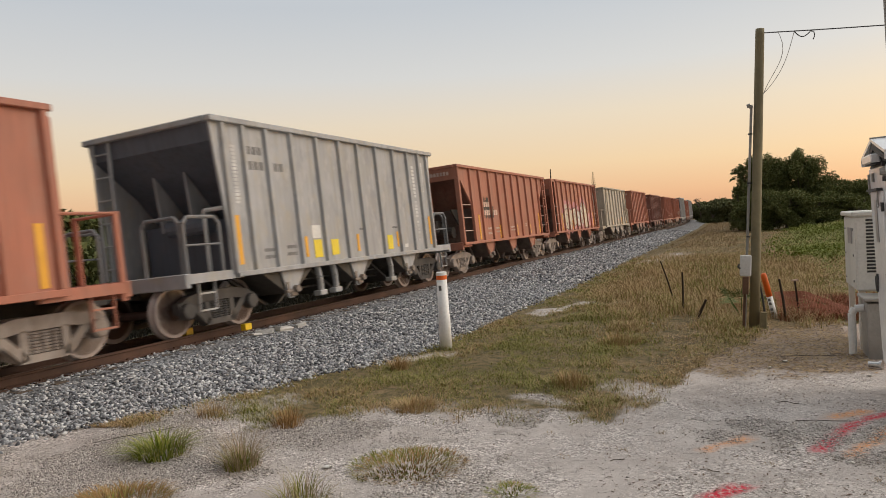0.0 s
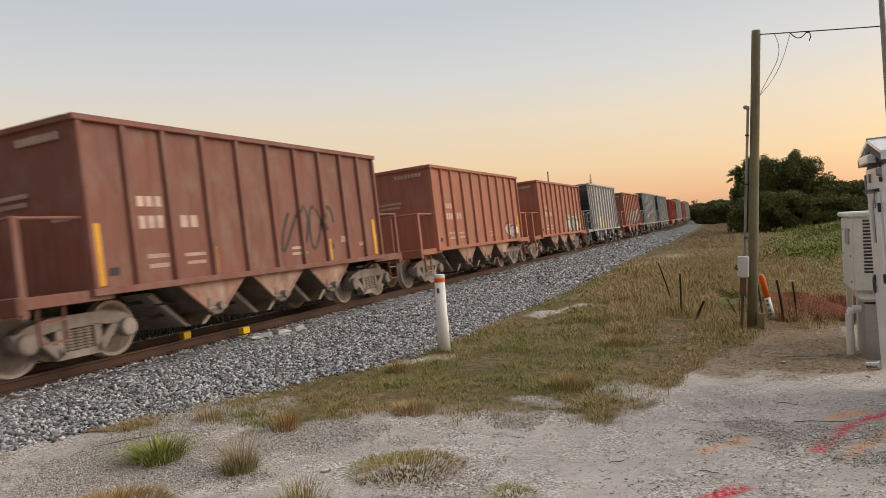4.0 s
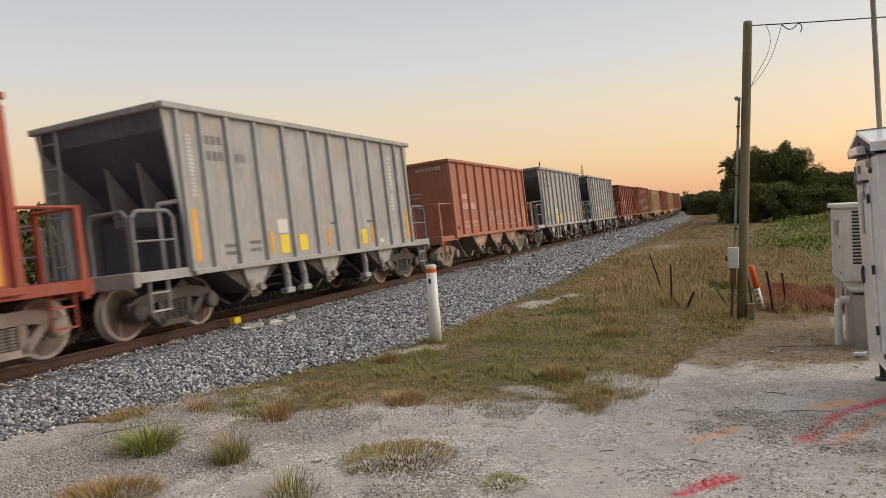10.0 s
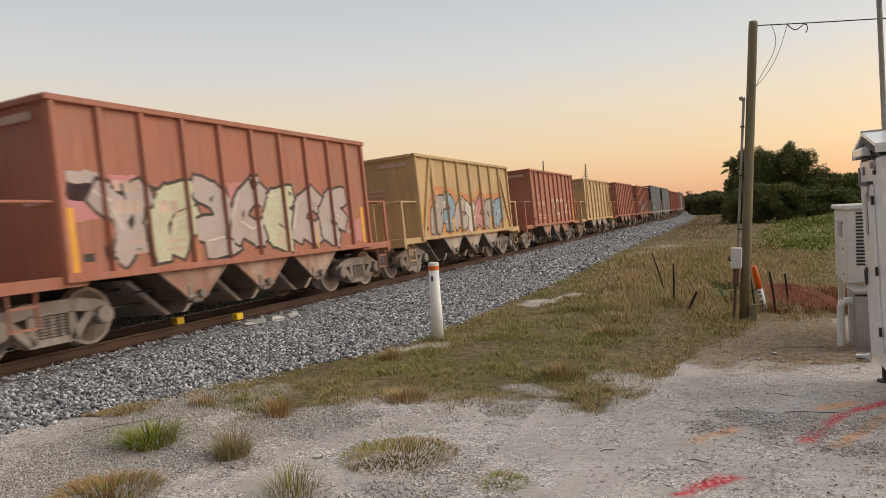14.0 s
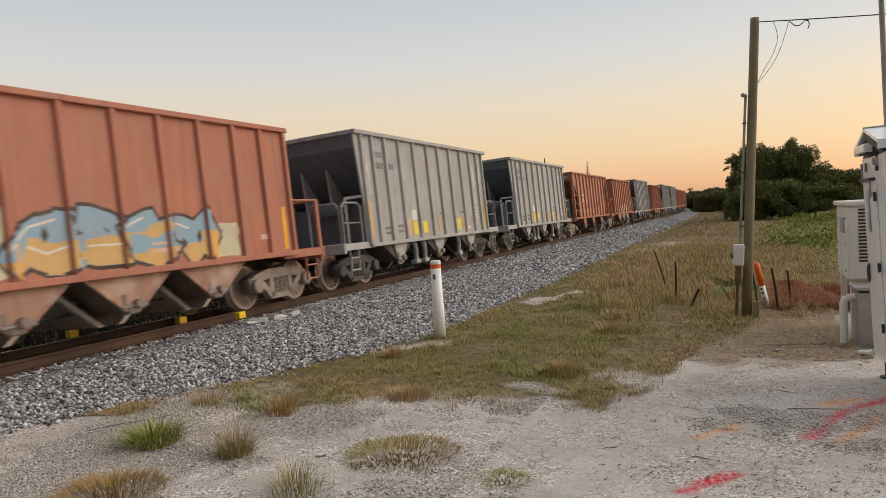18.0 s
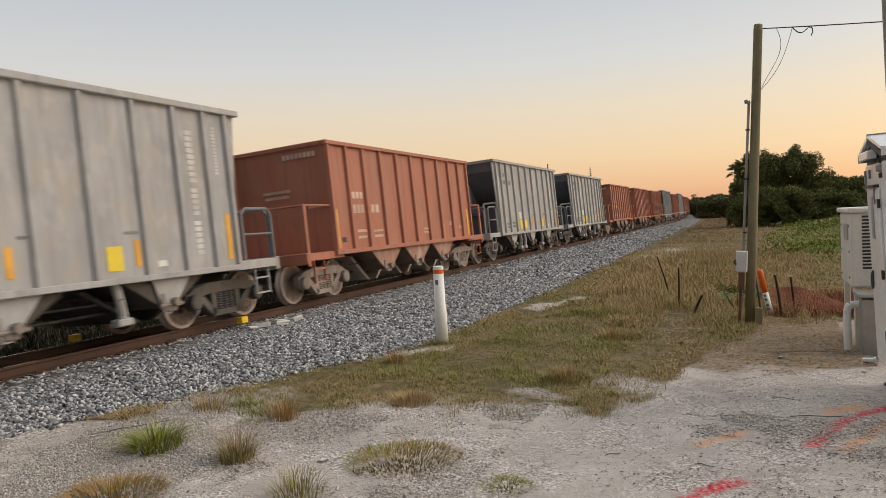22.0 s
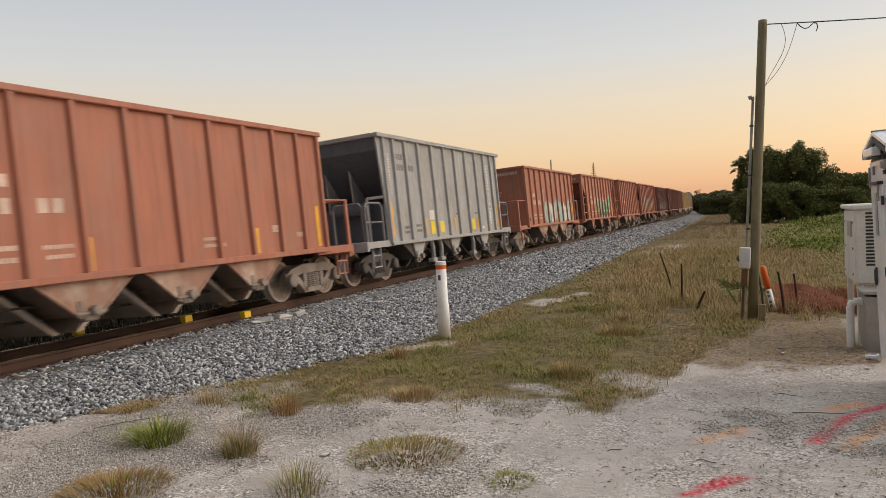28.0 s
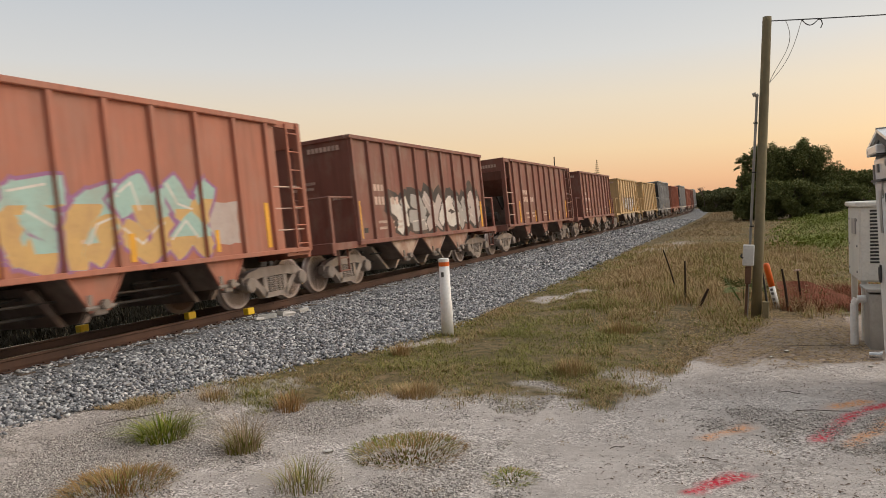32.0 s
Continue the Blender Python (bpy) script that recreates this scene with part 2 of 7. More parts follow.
BRUSH_BROWN = island("brush_brown", [(0.36, 0.25, 0.135), (0.26, 0.18, 0.09), (0.45, 0.33, 0.19)])
# near-black: the shade seen under the train is put into these blades
WEED_SHADED = island("weed_shaded", [(0.03, 0.028, 0.018), (0.045, 0.04, 0.024), (0.06, 0.05, 0.03)])
GRASS_DRY = island("grass_dry", [(0.53, 0.37, 0.195), (0.43, 0.29, 0.14), (0.64, 0.48, 0.28), (0.37, 0.29, 0.12)])
GRASS_RUST = island("grass_rust", [(0.47, 0.28, 0.115), (0.37, 0.21, 0.085), (0.54, 0.37, 0.18), (0.27, 0.20, 0.065)])
STEM_PINK = island("feather_stems", [(0.50, 0.38, 0.27), (0.38, 0.29, 0.17), (0.62, 0.49, 0.36), (0.30, 0.25, 0.10)])
LITTER = island("leaf_litter", [(0.10, 0.065, 0.045), (0.16, 0.11, 0.075), (0.07, 0.05, 0.04), (0.24, 0.17, 0.11)])
GRASS_RED = island("grass_russet", [(0.36, 0.12, 0.06), (0.28, 0.10, 0.06), (0.30, 0.17, 0.09)])
WEED_GREEN = island("weed_green", [(0.12, 0.165, 0.03), (0.22, 0.27, 0.055), (0.34, 0.36, 0.10), (0.16, 0.21, 0.04)])
PALMETTO = island("palmetto_leaf", [(0.07, 0.12, 0.04), (0.12, 0.17, 0.06), (0.16, 0.20, 0.08)])
NET = plain("net_orange", (0.42, 0.15, 0.085), 0.6, vary=0.3)
LEAF = island("leaf_dark", [(0.085, 0.11, 0.035), (0.145, 0.17, 0.055), (0.22, 0.225, 0.085), (0.11, 0.135, 0.042)])
LEAF_FAR = island("leaf_far", [(0.10, 0.115, 0.05), (0.14, 0.15, 0.065), (0.18, 0.18, 0.085)])
BARK = plain("bark", (0.12, 0.10, 0.08), 0.95, scale=8, bumpy=0.6)
POLE_WOOD = plain("pole_wood", (0.235, 0.205, 0.125), 0.9, scale=4, vary=0.3, bumpy=0.4)
STUB_RUST = plain("rusty_pipe", (0.13, 0.075, 0.05), 0.85, vary=0.35)
PIPE_GREY = plain("conduit_grey", (0.30, 0.29, 0.27), 0.5)
BOX_WHITE = plain("box_white", (0.76, 0.77, 0.77), 0.45, vary=0.08)
HUT_WHITE = plain("hut_white", (0.86, 0.87, 0.88), 0.2, scale=3.0, vary=0.06, bumpy=0.03)
CABINET = plain("cabinet_beige", (0.66, 0.65, 0.61), 0.45, vary=0.08)
GALV = plain("galvanised", (0.40, 0.40, 0.40), 0.4, 0.5)
DARK = plain("dark_steel", (0.04, 0.04, 0.04), 0.6)
CHROME = plain("bright_metal", (0.6, 0.6, 0.6), 0.2, 1.0)
POST_WHITE = plain("post_white", (0.88, 0.88, 0.87), 0.4, vary=0.06)
ORANGE = plain("marker_orange", (0.85, 0.16, 0.02), 0.45, vary=0.1)
YELLOW_BLOCK = plain("block_yellow", (0.85, 0.55, 0.02), 0.5, vary=0.2)
CONCRETE = plain("concrete", (0.66, 0.64, 0.61), 0.9)
STAKE = plain("stake_rusty", (0.045, 0.03, 0.022), 0.9)
WIRE = plain("wire_black", (0.03, 0.03, 0.03), 0.6)


def ground_material():
    m, nt, b = mat_base("ground", 0.95)
    tc = node(nt, "ShaderNodeTexCoord")
    v = tc.outputs["Object"]
    zone = node(nt, "ShaderNodeAttribute", attribute_name="turf").outputs["Fac"]
    litter = node(nt, "ShaderNodeAttribute", attribute_name="litter").outputs["Fac"]
    red = node(nt, "ShaderNodeAttribute", attribute_name="red_spray").outputs["Fac"]
    org = node(nt, "ShaderNodeAttribute", attribute_name="orange_spray").outputs["Fac"]
    vo = node(nt, "ShaderNodeTexVoronoi")
    vo.inputs["Scale"].default_value = 58
    warp = node(nt, "ShaderNodeMix", data_type="RGBA", blend_type="LINEAR_LIGHT")
    warp.inputs[0].default_value = 0.012
    wn = node(nt, "ShaderNodeTexNoise")
    wn.inputs["Scale"].default_value = 30
    nt.links.new(v, wn.inputs["Vector"])
    nt.links.new(v, warp.inputs[6])
    nt.links.new(wn.outputs[1], warp.inputs[7])
    nt.links.new(warp.outputs[2], vo.inputs["Vector"])
    sep = node(nt, "ShaderNodeSeparateColor")
    nt.links.new(vo.outputs["Color"], sep.inputs[0])
    grit = node(nt, "ShaderNodeTexVoronoi")
    grit.inputs["Scale"].default_value = 130
    nt.links.new(v, grit.inputs["Vector"])
    gsep = node(nt, "ShaderNodeSeparateColor")
    nt.links.new(grit.outputs["Color"], gsep.inputs[0])
    broad = noise_tex(nt, v, 0.9, 5, 0.6)
    mid = noise_tex(nt, v, 7, 5, 0.7)
    sand = mix(nt, ramp(nt, broad, 0.35, 0.65), (0.41, 0.37, 0.345), (0.58, 0.53, 0.495))
    sand = mix(nt, ramp(nt, gsep.outputs[0], 0.80, 0.95, 0, 0.35), sand, (0.34, 0.30, 0.28))
    gravel = mix(nt, ramp(nt, sep.outputs[0], 0.15, 0.9), (0.24, 0.215, 0.20), (0.88, 0.82, 0.775))
    gravel = mix(nt, ramp(nt, gsep.outputs[1], 0.80, 1.0, 0, 0.55), gravel, (0.10, 0.088, 0.08))
    pos = node(nt, "ShaderNodeSeparateXYZ")
    nt.links.new(v, pos.inputs[0])
    stony = node(nt, "ShaderNodeMath", operation="MULTIPLY")
    nt.links.new(ramp(nt, pos.outputs[0], -3.4, -0.8, 1.0, 0.7), stony.inputs[0])
    nt.links.new(ramp(nt, noise_tex(nt, v, 1.1, 6, 0.72), 0.44, 0.57, 0.0, 1.0), stony.inputs[1])
    sand = mix(nt, stony.outputs[0], sand, gravel)
    sand = mix(nt, ramp(nt, noise_tex(nt, v, 2.1, 6, 0.7), 0.57, 0.70, 0, 0.6), sand, (0.20, 0.175, 0.155))
    soil = mix(nt, ramp(nt, broad, 0.35, 0.65), (0.16, 0.125, 0.06), (0.27, 0.195, 0.11))
    soil = mix(nt, ramp(nt, mid, 0.42, 0.62), soil, (0.09, 0.08, 0.038))
    lit = mix(nt, ramp(nt, noise_tex(nt, v, 18, 6, 0.75), 0.35, 0.65), (0.20, 0.145, 0.115), (0.60, 0.51, 0.44))
    edge = mix(nt, 0.45, zone, mid, "OVERLAY")
    ed = node(nt, "ShaderNodeSeparateColor")
    nt.links.new(edge, ed.inputs[0])
    c = mix(nt, ramp(nt, litter, 0.2, 0.8), sand, lit)
    c = mix(nt, ramp(nt, ed.outputs[0], 0.42, 0.95), c, soil)

    def sprayed(base, fac, col):
        pr = node(nt, "ShaderNodeMath", operation="MULTIPLY")
        nt.links.new(fac, pr.inputs[0])
        nt.links.new(ramp(nt, noise_tex(nt, v, 26, 3, 0.7), 0.32, 0.55), pr.inputs[1])
        return mix(nt, pr.outputs[0], base, col)
    c = sprayed(c, org, (0.80, 0.36, 0.14))
    c = sprayed(c, red, (0.62, 0.03, 0.06))
    nt.links.new(c, b.inputs["Base Color"])
    b.inputs["Specular IOR Level"].default_value = 0.2
    hs = node(nt, "ShaderNodeMath", operation="ADD")
    nt.links.new(sep.outputs[1], hs.inputs[0])
    nt.links.new(mid, hs.inputs[1])
    bump(nt, b, hs.outputs[0], 0.8, 0.03)
    return m


def ballast_material():
    m, nt, b = mat_base("ballast_bed", 0.9)
    tc = node(nt, "ShaderNodeTexCoord")
    vo = node(nt, "ShaderNodeTexVoronoi")
    vo.inputs["Scale"].default_value = 17
    nt.links.new(tc.outputs["Object"], vo.inputs["Vector"])
    sep = node(nt, "ShaderNodeSeparateColor")
    nt.links.new(vo.outputs["Color"], sep.inputs[0])
    c = mix(nt, sep.outputs[0], (0.02, 0.021, 0.024), (0.30, 0.31, 0.325))
    c = mix(nt, ramp(nt, noise_tex(nt, tc.outputs["Object"], 0.6, 4), 0.4, 0.7, 0, 0.4), c, (0.24, 0.24, 0.245))
    nt.links.new(c, b.inputs["Base Color"])
    bump(nt, b, vo.outputs["Distance"], 0.9, 0.05)
    return m


GROUND = ground_material()
BALLAST = ballast_material()


# ------------------------------------------------------------------ mesh tools
def finish(name, bm, mats):
    me = bpy.data.meshes.new(name)
    bm.normal_update()
    bm.to_mesh(me)
    bm.free()
    for m in (mats if isinstance(mats, (list, tuple)) else [mats]):
        me.materials.append(m)
    return me


def part(name, bm, mats, parent=None, label="", m=None):
    """One mesh object, under a thing or a part."""
    ob = new(name, bm if isinstance(bm, bpy.types.Mesh) else finish(name, bm, mats))
    ob.parent = parent
    if m is not None:
        ob.matrix_basis = m
    if label:
        ob["label"] = label
    return ob


def thing(name, m, label, category, group="", kind=""):
    ob = new(name)
    ob.empty_display_size = 0.2
    ob.matrix_basis = m
    return tagged(ob, label, category, group, kind)


def shade(me):
    me.shade_smooth()
    return me


def box(bm, c, s, m=None, mi=0, taper=1.0):
    vs = []
    for dz in (-0.5, 0.5):
        k = taper if dz > 0 else 1.0
        for dx, dy in ((-0.5, -0.5), (0.5, -0.5), (0.5, 0.5), (-0.5, 0.5)):
            p = Vector((c[0] + dx * s[0] * k, c[1] + dy * s[1] * k, c[2] + dz * s[2]))
            vs.append(bm.verts.new(m @ p if m else p))
    for f in ((3, 2, 1, 0), (4, 5, 6, 7), (0, 1, 5, 4), (1, 2, 6, 5), (2, 3, 7, 6), (3, 0, 4, 7)):
        bm.faces.new([vs[i] for i in f]).material_index = mi
    return vs


def soft_box(bm, c, s, r=0.01, m=None):
    """A box with chamfered edges."""
    b2 = bmesh.new()
    box(b2, c, s, m)
    bmesh.ops.bevel(b2, geom=b2.edges[:], offset=r, segments=1, affect="EDGES")
    vm = {v: bm.verts.new(v.co) for v in b2.verts}
    for f in b2.faces:
        bm.faces.new([vm[v] for v in f.verts])
    b2.free()


def tube(bm, p, q, r, n=8, r2=None, mi=0, cap=True):
    p, q = Vector(p), Vector(q)
    d = (q - p).normalized()
    a = d.orthogonal().normalized()
    b = d.cross(a)
    rings = []
    for o, rr in ((p, r), (q, r if r2 is None else r2)):
        rings.append([bm.verts.new(o + rr * (a * math.cos(2 * math.pi * i / n) + b * math.sin(2 * math.pi * i / n))) for i in range(n)])
    for i in range(n):
        bm.faces.new((rings[0][i], rings[0][(i + 1) % n], rings[1][(i + 1) % n], rings[1][i])).material_index = mi
    if cap:
        bm.faces.new(rings[0][::-1]).material_index = mi
        bm.faces.new(rings[1]).material_index = mi


def rod(bm, pts, r, n=8):
    for p, q in zip(pts, pts[1:]):
        tube(bm, p, q, r, n)


def plate(bm, pts, off, mi=0):
    """A flat polygon with thickness: pts pushed by off."""
    off = Vector(off)
    a = [bm.verts.new(Vector(p)) for p in pts]
    b = [bm.verts.new(Vector(p) + off) for p in pts]
    bm.faces.new(a[::-1]).material_index = mi
    bm.faces.new(b).material_index = mi
    n = len(pts)
    for i in range(n):
        bm.faces.new((a[i], a[(i + 1) % n], b[(i + 1) % n], b[i])).material_index = mi


def lathe(bm, prof, n=24, axis="x", o=(0, 0, 0), mi=0):
    """Revolves (along, radius) pairs round an axis."""
    rings = []
    for a, r in prof:
        ring = []
        for i in range(n):
            t = 2 * math.pi * i / n
            u, w = r * math.cos(t), r * math.sin(t)
            p = {"x": (a, u, w), "z": (u, w, a)}[axis]
            ring.append(bm.verts.new((p[0] + o[0], p[1] + o[1], p[2] + o[2])))
        rings.append(ring)
    for ra, rb in zip(rings, rings[1:]):
        for i in range(n):
            bm.faces.new((ra[i], ra[(i + 1) % n], rb[(i + 1) % n], rb[i])).material_index = mi
    bm.faces.new(rings[0][::-1]).material_index = mi
    bm.faces.new(rings[-1]).material_index = mi


def from_arrays(name, verts, faces, mats):
    """A mesh from vertices and faces: rows of one length, or flat loops with the size of each face."""
    me = bpy.data.meshes.new(name)
    verts = np.asarray(verts, dtype=np.float32)
    if isinstance(faces, tuple):
        loops, sizes = faces
    else:
        faces = np.asarray(faces, dtype=np.int32)
        loops, sizes = faces.ravel(), np.full(len(faces), faces.shape[1], dtype=np.int32)
    me.vertices.add(len(verts))
    me.vertices.foreach_set("co", verts.ravel())
    me.loops.add(len(loops))
    me.loops.foreach_set("vertex_index", np.asarray(loops, dtype=np.int32))
    me.polygons.add(len(sizes))
    me.polygons.foreach_set("loop_start", np.concatenate(([0], np.cumsum(sizes)[:-1])).astype(np.int32))
    for m in (mats if isinstance(mats, (list, tuple)) else [mats]):
        me.materials.append(m)
    me.update(calc_edges=True)
    me.validate()
    return me


# ------------------------------------------------------------------ the line of the track
BANK = radians(3.86)
RAIL_X, RAIL_Z = -9.61, EYE - 1.777          # head of the near rail
HALF = 0.7525                                # half the distance between the rail heads
MID = Vector((RAIL_X - HALF * math.cos(BANK), 0, RAIL_Z - HALF * math.sin(BANK)))
SPIRAL = 1.9e-6
_s = np.arange(-760.0, 1001.0, 1.0)
_k = np.where(_s < 60, 0, np.where(_s < 230, 6 * SPIRAL * (_s - 60), 6 * SPIRAL * 170))
_h = np.cumsum(_k)
_x = MID.x - np.cumsum(np.sin(_h))
_y = -760.0 + np.concatenate(([0], np.cumsum(np.cos(_h))[:-1]))


def on_track(s, lat=0.0, up=0.0):
    """The pose on the track s metres along it; lat to the field side, up from the rail heads."""
    h = float(np.interp(s, _s, _h))
    p = Vector((float(np.interp(s, _s, _x)), float(np.interp(s, _s, _y)), MID.z))
    m = Matrix.Translation(p) @ Matrix.Rotation(h, 4, "Z") @ Matrix.Rotation(-BANK, 4, "Y")
    return m @ Matrix.Translation((lat, 0, up))


def toe(s):
    """How far the foot of the ballast lies from the near rail."""
    return float(np.interp(s, [0, 5.7, 6.8, 8.3, 9.6, 10.4, 12.5, 15.5, 22, 45, 120], [1.35, 1.6, 2.15, 2.95, 3.25, 3.75, 4.1, 4.1, 4.2, 3.8, 3.2]))


def ballast_height(s, d):
    """Height of the ballast d metres from the near rail towards the field."""
    top = RAIL_Z - 0.20
    t = toe(s)
    if d <= 0.55:
        return top
    return max(0.0, top * (1 - ((d - 0.55) / max(0.3, t - 0.55)) ** 0.9))


# ------------------------------------------------------------------ ground
def smooth_step(a, b, v):
    t = min(1.0, max(0.0, (v - a) / (b - a)))
    return t * t * (3 - 2 * t)


def seg_dist(p, a, b):
    ax, ay = a
    bx, by = b
    t = max(0, min(1, ((p[0] - ax) * (bx - ax) + (p[1] - ay) * (by - ay)) / ((bx - ax) ** 2 + (by - ay) ** 2 + 1e-9)))
    return math.hypot(p[0] - ax - t * (bx - ax), p[1] - ay - t * (by - ay))


TURF_EDGE = [(-30, 5.0), (-7.5, 6.3), (-6.7, 7.3), (-5.9, 7.4), (-5.16, 6.95), (-4.45, 7.8), (-3.0, 8.1), (-2.17, 8.0), (-1.5, 7.95),
             (-1.15, 8.5), (-1.0, 9.5), (-0.8, 10.5), (-0.6, 11.6), (-0.2, 12.7), (0.3, 14.6), (1.6, 15.4), (2.2, 15.8), (40, 17)]
RED_SPRAY = [((0.51, 7.38), (0.85, 8.27)), ((0.85, 8.27), (1.5, 9.1)), ((-0.47, 5.83), (-0.11, 6.3))]
ORANGE_SPRAY = [((0.72, 8.55), (1.08, 8.9)), ((0.79, 7.32), (1.06, 7.91)), ((1.06, 7.91), (1.4, 8.5)), ((-0.45, 7.19), (-0.12, 7.62))]
BARE = [((-5.5, 11.0), (-5.0, 11.4), 0.22), ((-4.75, 16.9), (-4.1, 19.3), 0.22), ((-1.5, 9.6), (-0.9, 9.2), 0.3), ((-7.2, 7.2), (-5.9, 8.0), 0.3),
        ((-4.3, 34), (-3.6, 42), 0.8), ((-2.6, 8.9), (-2.2, 8.6), 0.2)]


def turf(x, y):
    """1 on grass, 0 on sand and gravel."""
    xs, ys = zip(*TURF_EDGE)
    d = y - np.interp(x, xs, ys)
    n = noise.noise(Vector((x * 1.3, y * 1.3, 3.1))) * 0.7 + noise.noise(Vector((x * 4, y * 4, 7.7))) * 0.35
    v = smooth_step(-0.55, 0.55, d + n)
    for a, b, r in BARE:
        v *= 0.3 + 0.7 * smooth_step(r * 0.2, r * 1.9, seg_dist((x, y), a, b) + n * 0.5)
    return v


def litter_zone(x, y):
    n = noise.noise(Vector((x * 1.7, y * 1.7, 11.3))) * 0.5
    return smooth_step(10.2, 11.2, y + n - 0.25 * abs(x)) * smooth_step(-1.6, -0.6, x + n) * (1 - smooth_step(20, 24, y))


def ground_height(x, y):
    z = 0.025 * noise.noise(Vector((x * 0.8, y * 0.8, 1.7))) + 0.012 * noise.noise(Vector((x * 3, y * 3, 5.2)))
    z += 0.9 * smooth_step(22, 60, y) * smooth_step(1.0, 9.0, x - 0.02 * y) * (1 - smooth_step(120, 200, y))
    return z if -8.3 < x < 60 else min(z, 0.0)


def spread(lo, hi, step, reach, grow=1.22):
    v = list(np.arange(lo, hi, step))
    d, a, b = step, lo, hi
    left, right = [], []
    while a > -reach:
        d *= grow
        a -= d
        b += d
        left.append(a)
        right.append(b)
    return np.array(left[::-1] + v + right)


def build_ground():
    xs, ys = spread(-8.6, 3.4, 0.09, 2600), spread(3.6, 21.0, 0.10, 2600)
    nx, ny = len(xs), len(ys)
    verts, at = [], {"turf": [], "litter": [], "red_spray": [], "orange_spray": []}
    for y in ys:
        for x in xs:
            near = -14 < x < 12 and 0 < y < 60
            far = abs(x) > 300 or abs(y) > 300
            verts.append((x, y, 0.0 if far else ground_height(x, y)))
            at["turf"].append(turf(x, y) if near else (1.0 if y > 8 else 0.4))
            at["litter"].append(litter_zone(x, y) if near else 0.0)
            paint_near = -1 < x < 2.2 and 5 < y < 9.6
            w = 0.060 + 0.05 * noise.noise(Vector((x * 5, y * 5, 0))) if paint_near else 0
            at["red_spray"].append(max(1 - smooth_step(w * 0.6, w * 1.5, seg_dist((x, y), a, b)) for a, b in RED_SPRAY) if paint_near else 0.0)
            at["orange_spray"].append(max(0.85 - 0.85 * smooth_step(w * 0.5, w * 1.6, seg_dist((x, y), a, b)) for a, b in ORANGE_SPRAY) if paint_near else 0.0)
    i = np.arange(nx * ny).reshape(ny, nx)
    faces = np.stack((i[:-1, :-1], i[:-1, 1:], i[1:, 1:], i[1:, :-1]), -1).reshape(-1, 4)
    me = from_arrays("ground", verts, faces, GROUND)
    for k, v in at.items():
        a = me.attributes.new(k, "FLOAT", "POINT")
        a.data.foreach_set("value", np.array(v, dtype=np.float32))
    return tagged(new("ground", shade(me)), "pale sand and shell gravel with patchy dry grass", "ground", kind="structure")


def build_ballast():
    bm = bmesh.new()
    cols = [-5.3, -4.9, -3.6, -2.4, -1.2, -0.3, 0.2, 0.55]
    rows = []
    for s in list(np.arange(-740, -20, 20)) + list(np.arange(-20, 60, 0.7)) + list(np.arange(60, 240, 3)) + list(np.arange(240, 980, 12)):
        m = on_track(s)
        t = toe(s)
        row = []
        for d in cols + [0.55 + (t - 0.55) * f for f in (0.25, 0.5, 0.75, 1.0, 1.08)]:
            p = m @ Vector((HALF + d, 0, -0.2))
            if d < -2.4:
                p.z = max(-0.04, p.z - 0.30 * (-2.4 - d))
            elif d > 0.55:
                p.z = ballast_height(s, d)
            if d > t:
                p.z = -0.06
            if -20 < s < 60:
                p.z += 0.015 * noise.noise(Vector((p.x * 3, p.y * 3, 0)))
            row.append(bm.verts.new(p))
        rows.append(row)
    for a, b in zip(rows, rows[1:]):
        for i in range(len(a) - 1):
            bm.faces.new((a[i], a[i + 1], b[i + 1], b[i]))
    ob = part("ballast", bm, BALLAST)
    return tagged(ob, "bed of crushed grey granite ballast under the track", "ballast", kind="structure")


def rock_shapes(n=14, points=9, seed=50):
    """Split stones: hulls of a few points, with sharp edges."""
    out = []
    rnd = random.Random(seed)
    for k in range(n):
        bm = bmesh.new()
        sx, sy, sz = rnd.uniform(0.8, 1.35), rnd.uniform(0.7, 1.1), rnd.uniform(0.45, 0.8)
        for _ in range(points):
            v = Vector((rnd.gauss(0, 1), rnd.gauss(0, 1), rnd.gauss(0, 1))).normalized()
            bm.verts.new((v.x * sx, v.y * sy, v.z * sz))
        bmesh.ops.convex_hull(bm, input=bm.verts[:])
        bmesh.ops.triangulate(bm, faces=bm.faces[:])
        bm.verts.index_update()
        out.append((np.array([v.co[:] for v in bm.verts]), np.array([[v.index for v in f.verts] for f in bm.faces])))
        bm.free()
    return out


ROCKS = rock_shapes()
CHIPS = rock_shapes(10, 6, 60)


def scatter(name, spots, mats, squash=1.0, shapes=ROCKS):
    """Joins stones at (x, y, z, radius) into one mesh."""
    rnd = np.random.RandomState(4)
    vs, fs, base = [], [], 0
    for x, y, z, r in spots:
        v, f = shapes[rnd.randint(len(shapes))]
        a, b = rnd.uniform(0, 6.28), rnd.uniform(-0.7, 0.7)
        ca, sa, cb, sb = math.cos(a), math.sin(a), math.cos(b), math.sin(b)
        rot = np.array([[ca, -sa * cb, sa * sb], [sa, ca * cb, -ca * sb], [0, sb, cb]])
        vs.append(v @ rot.T * (r, r, r * squash) + (x, y, z))
        fs.append(f + base)
        base += len(v)
    return from_arrays(name, np.concatenate(vs), np.concatenate(fs), mats)


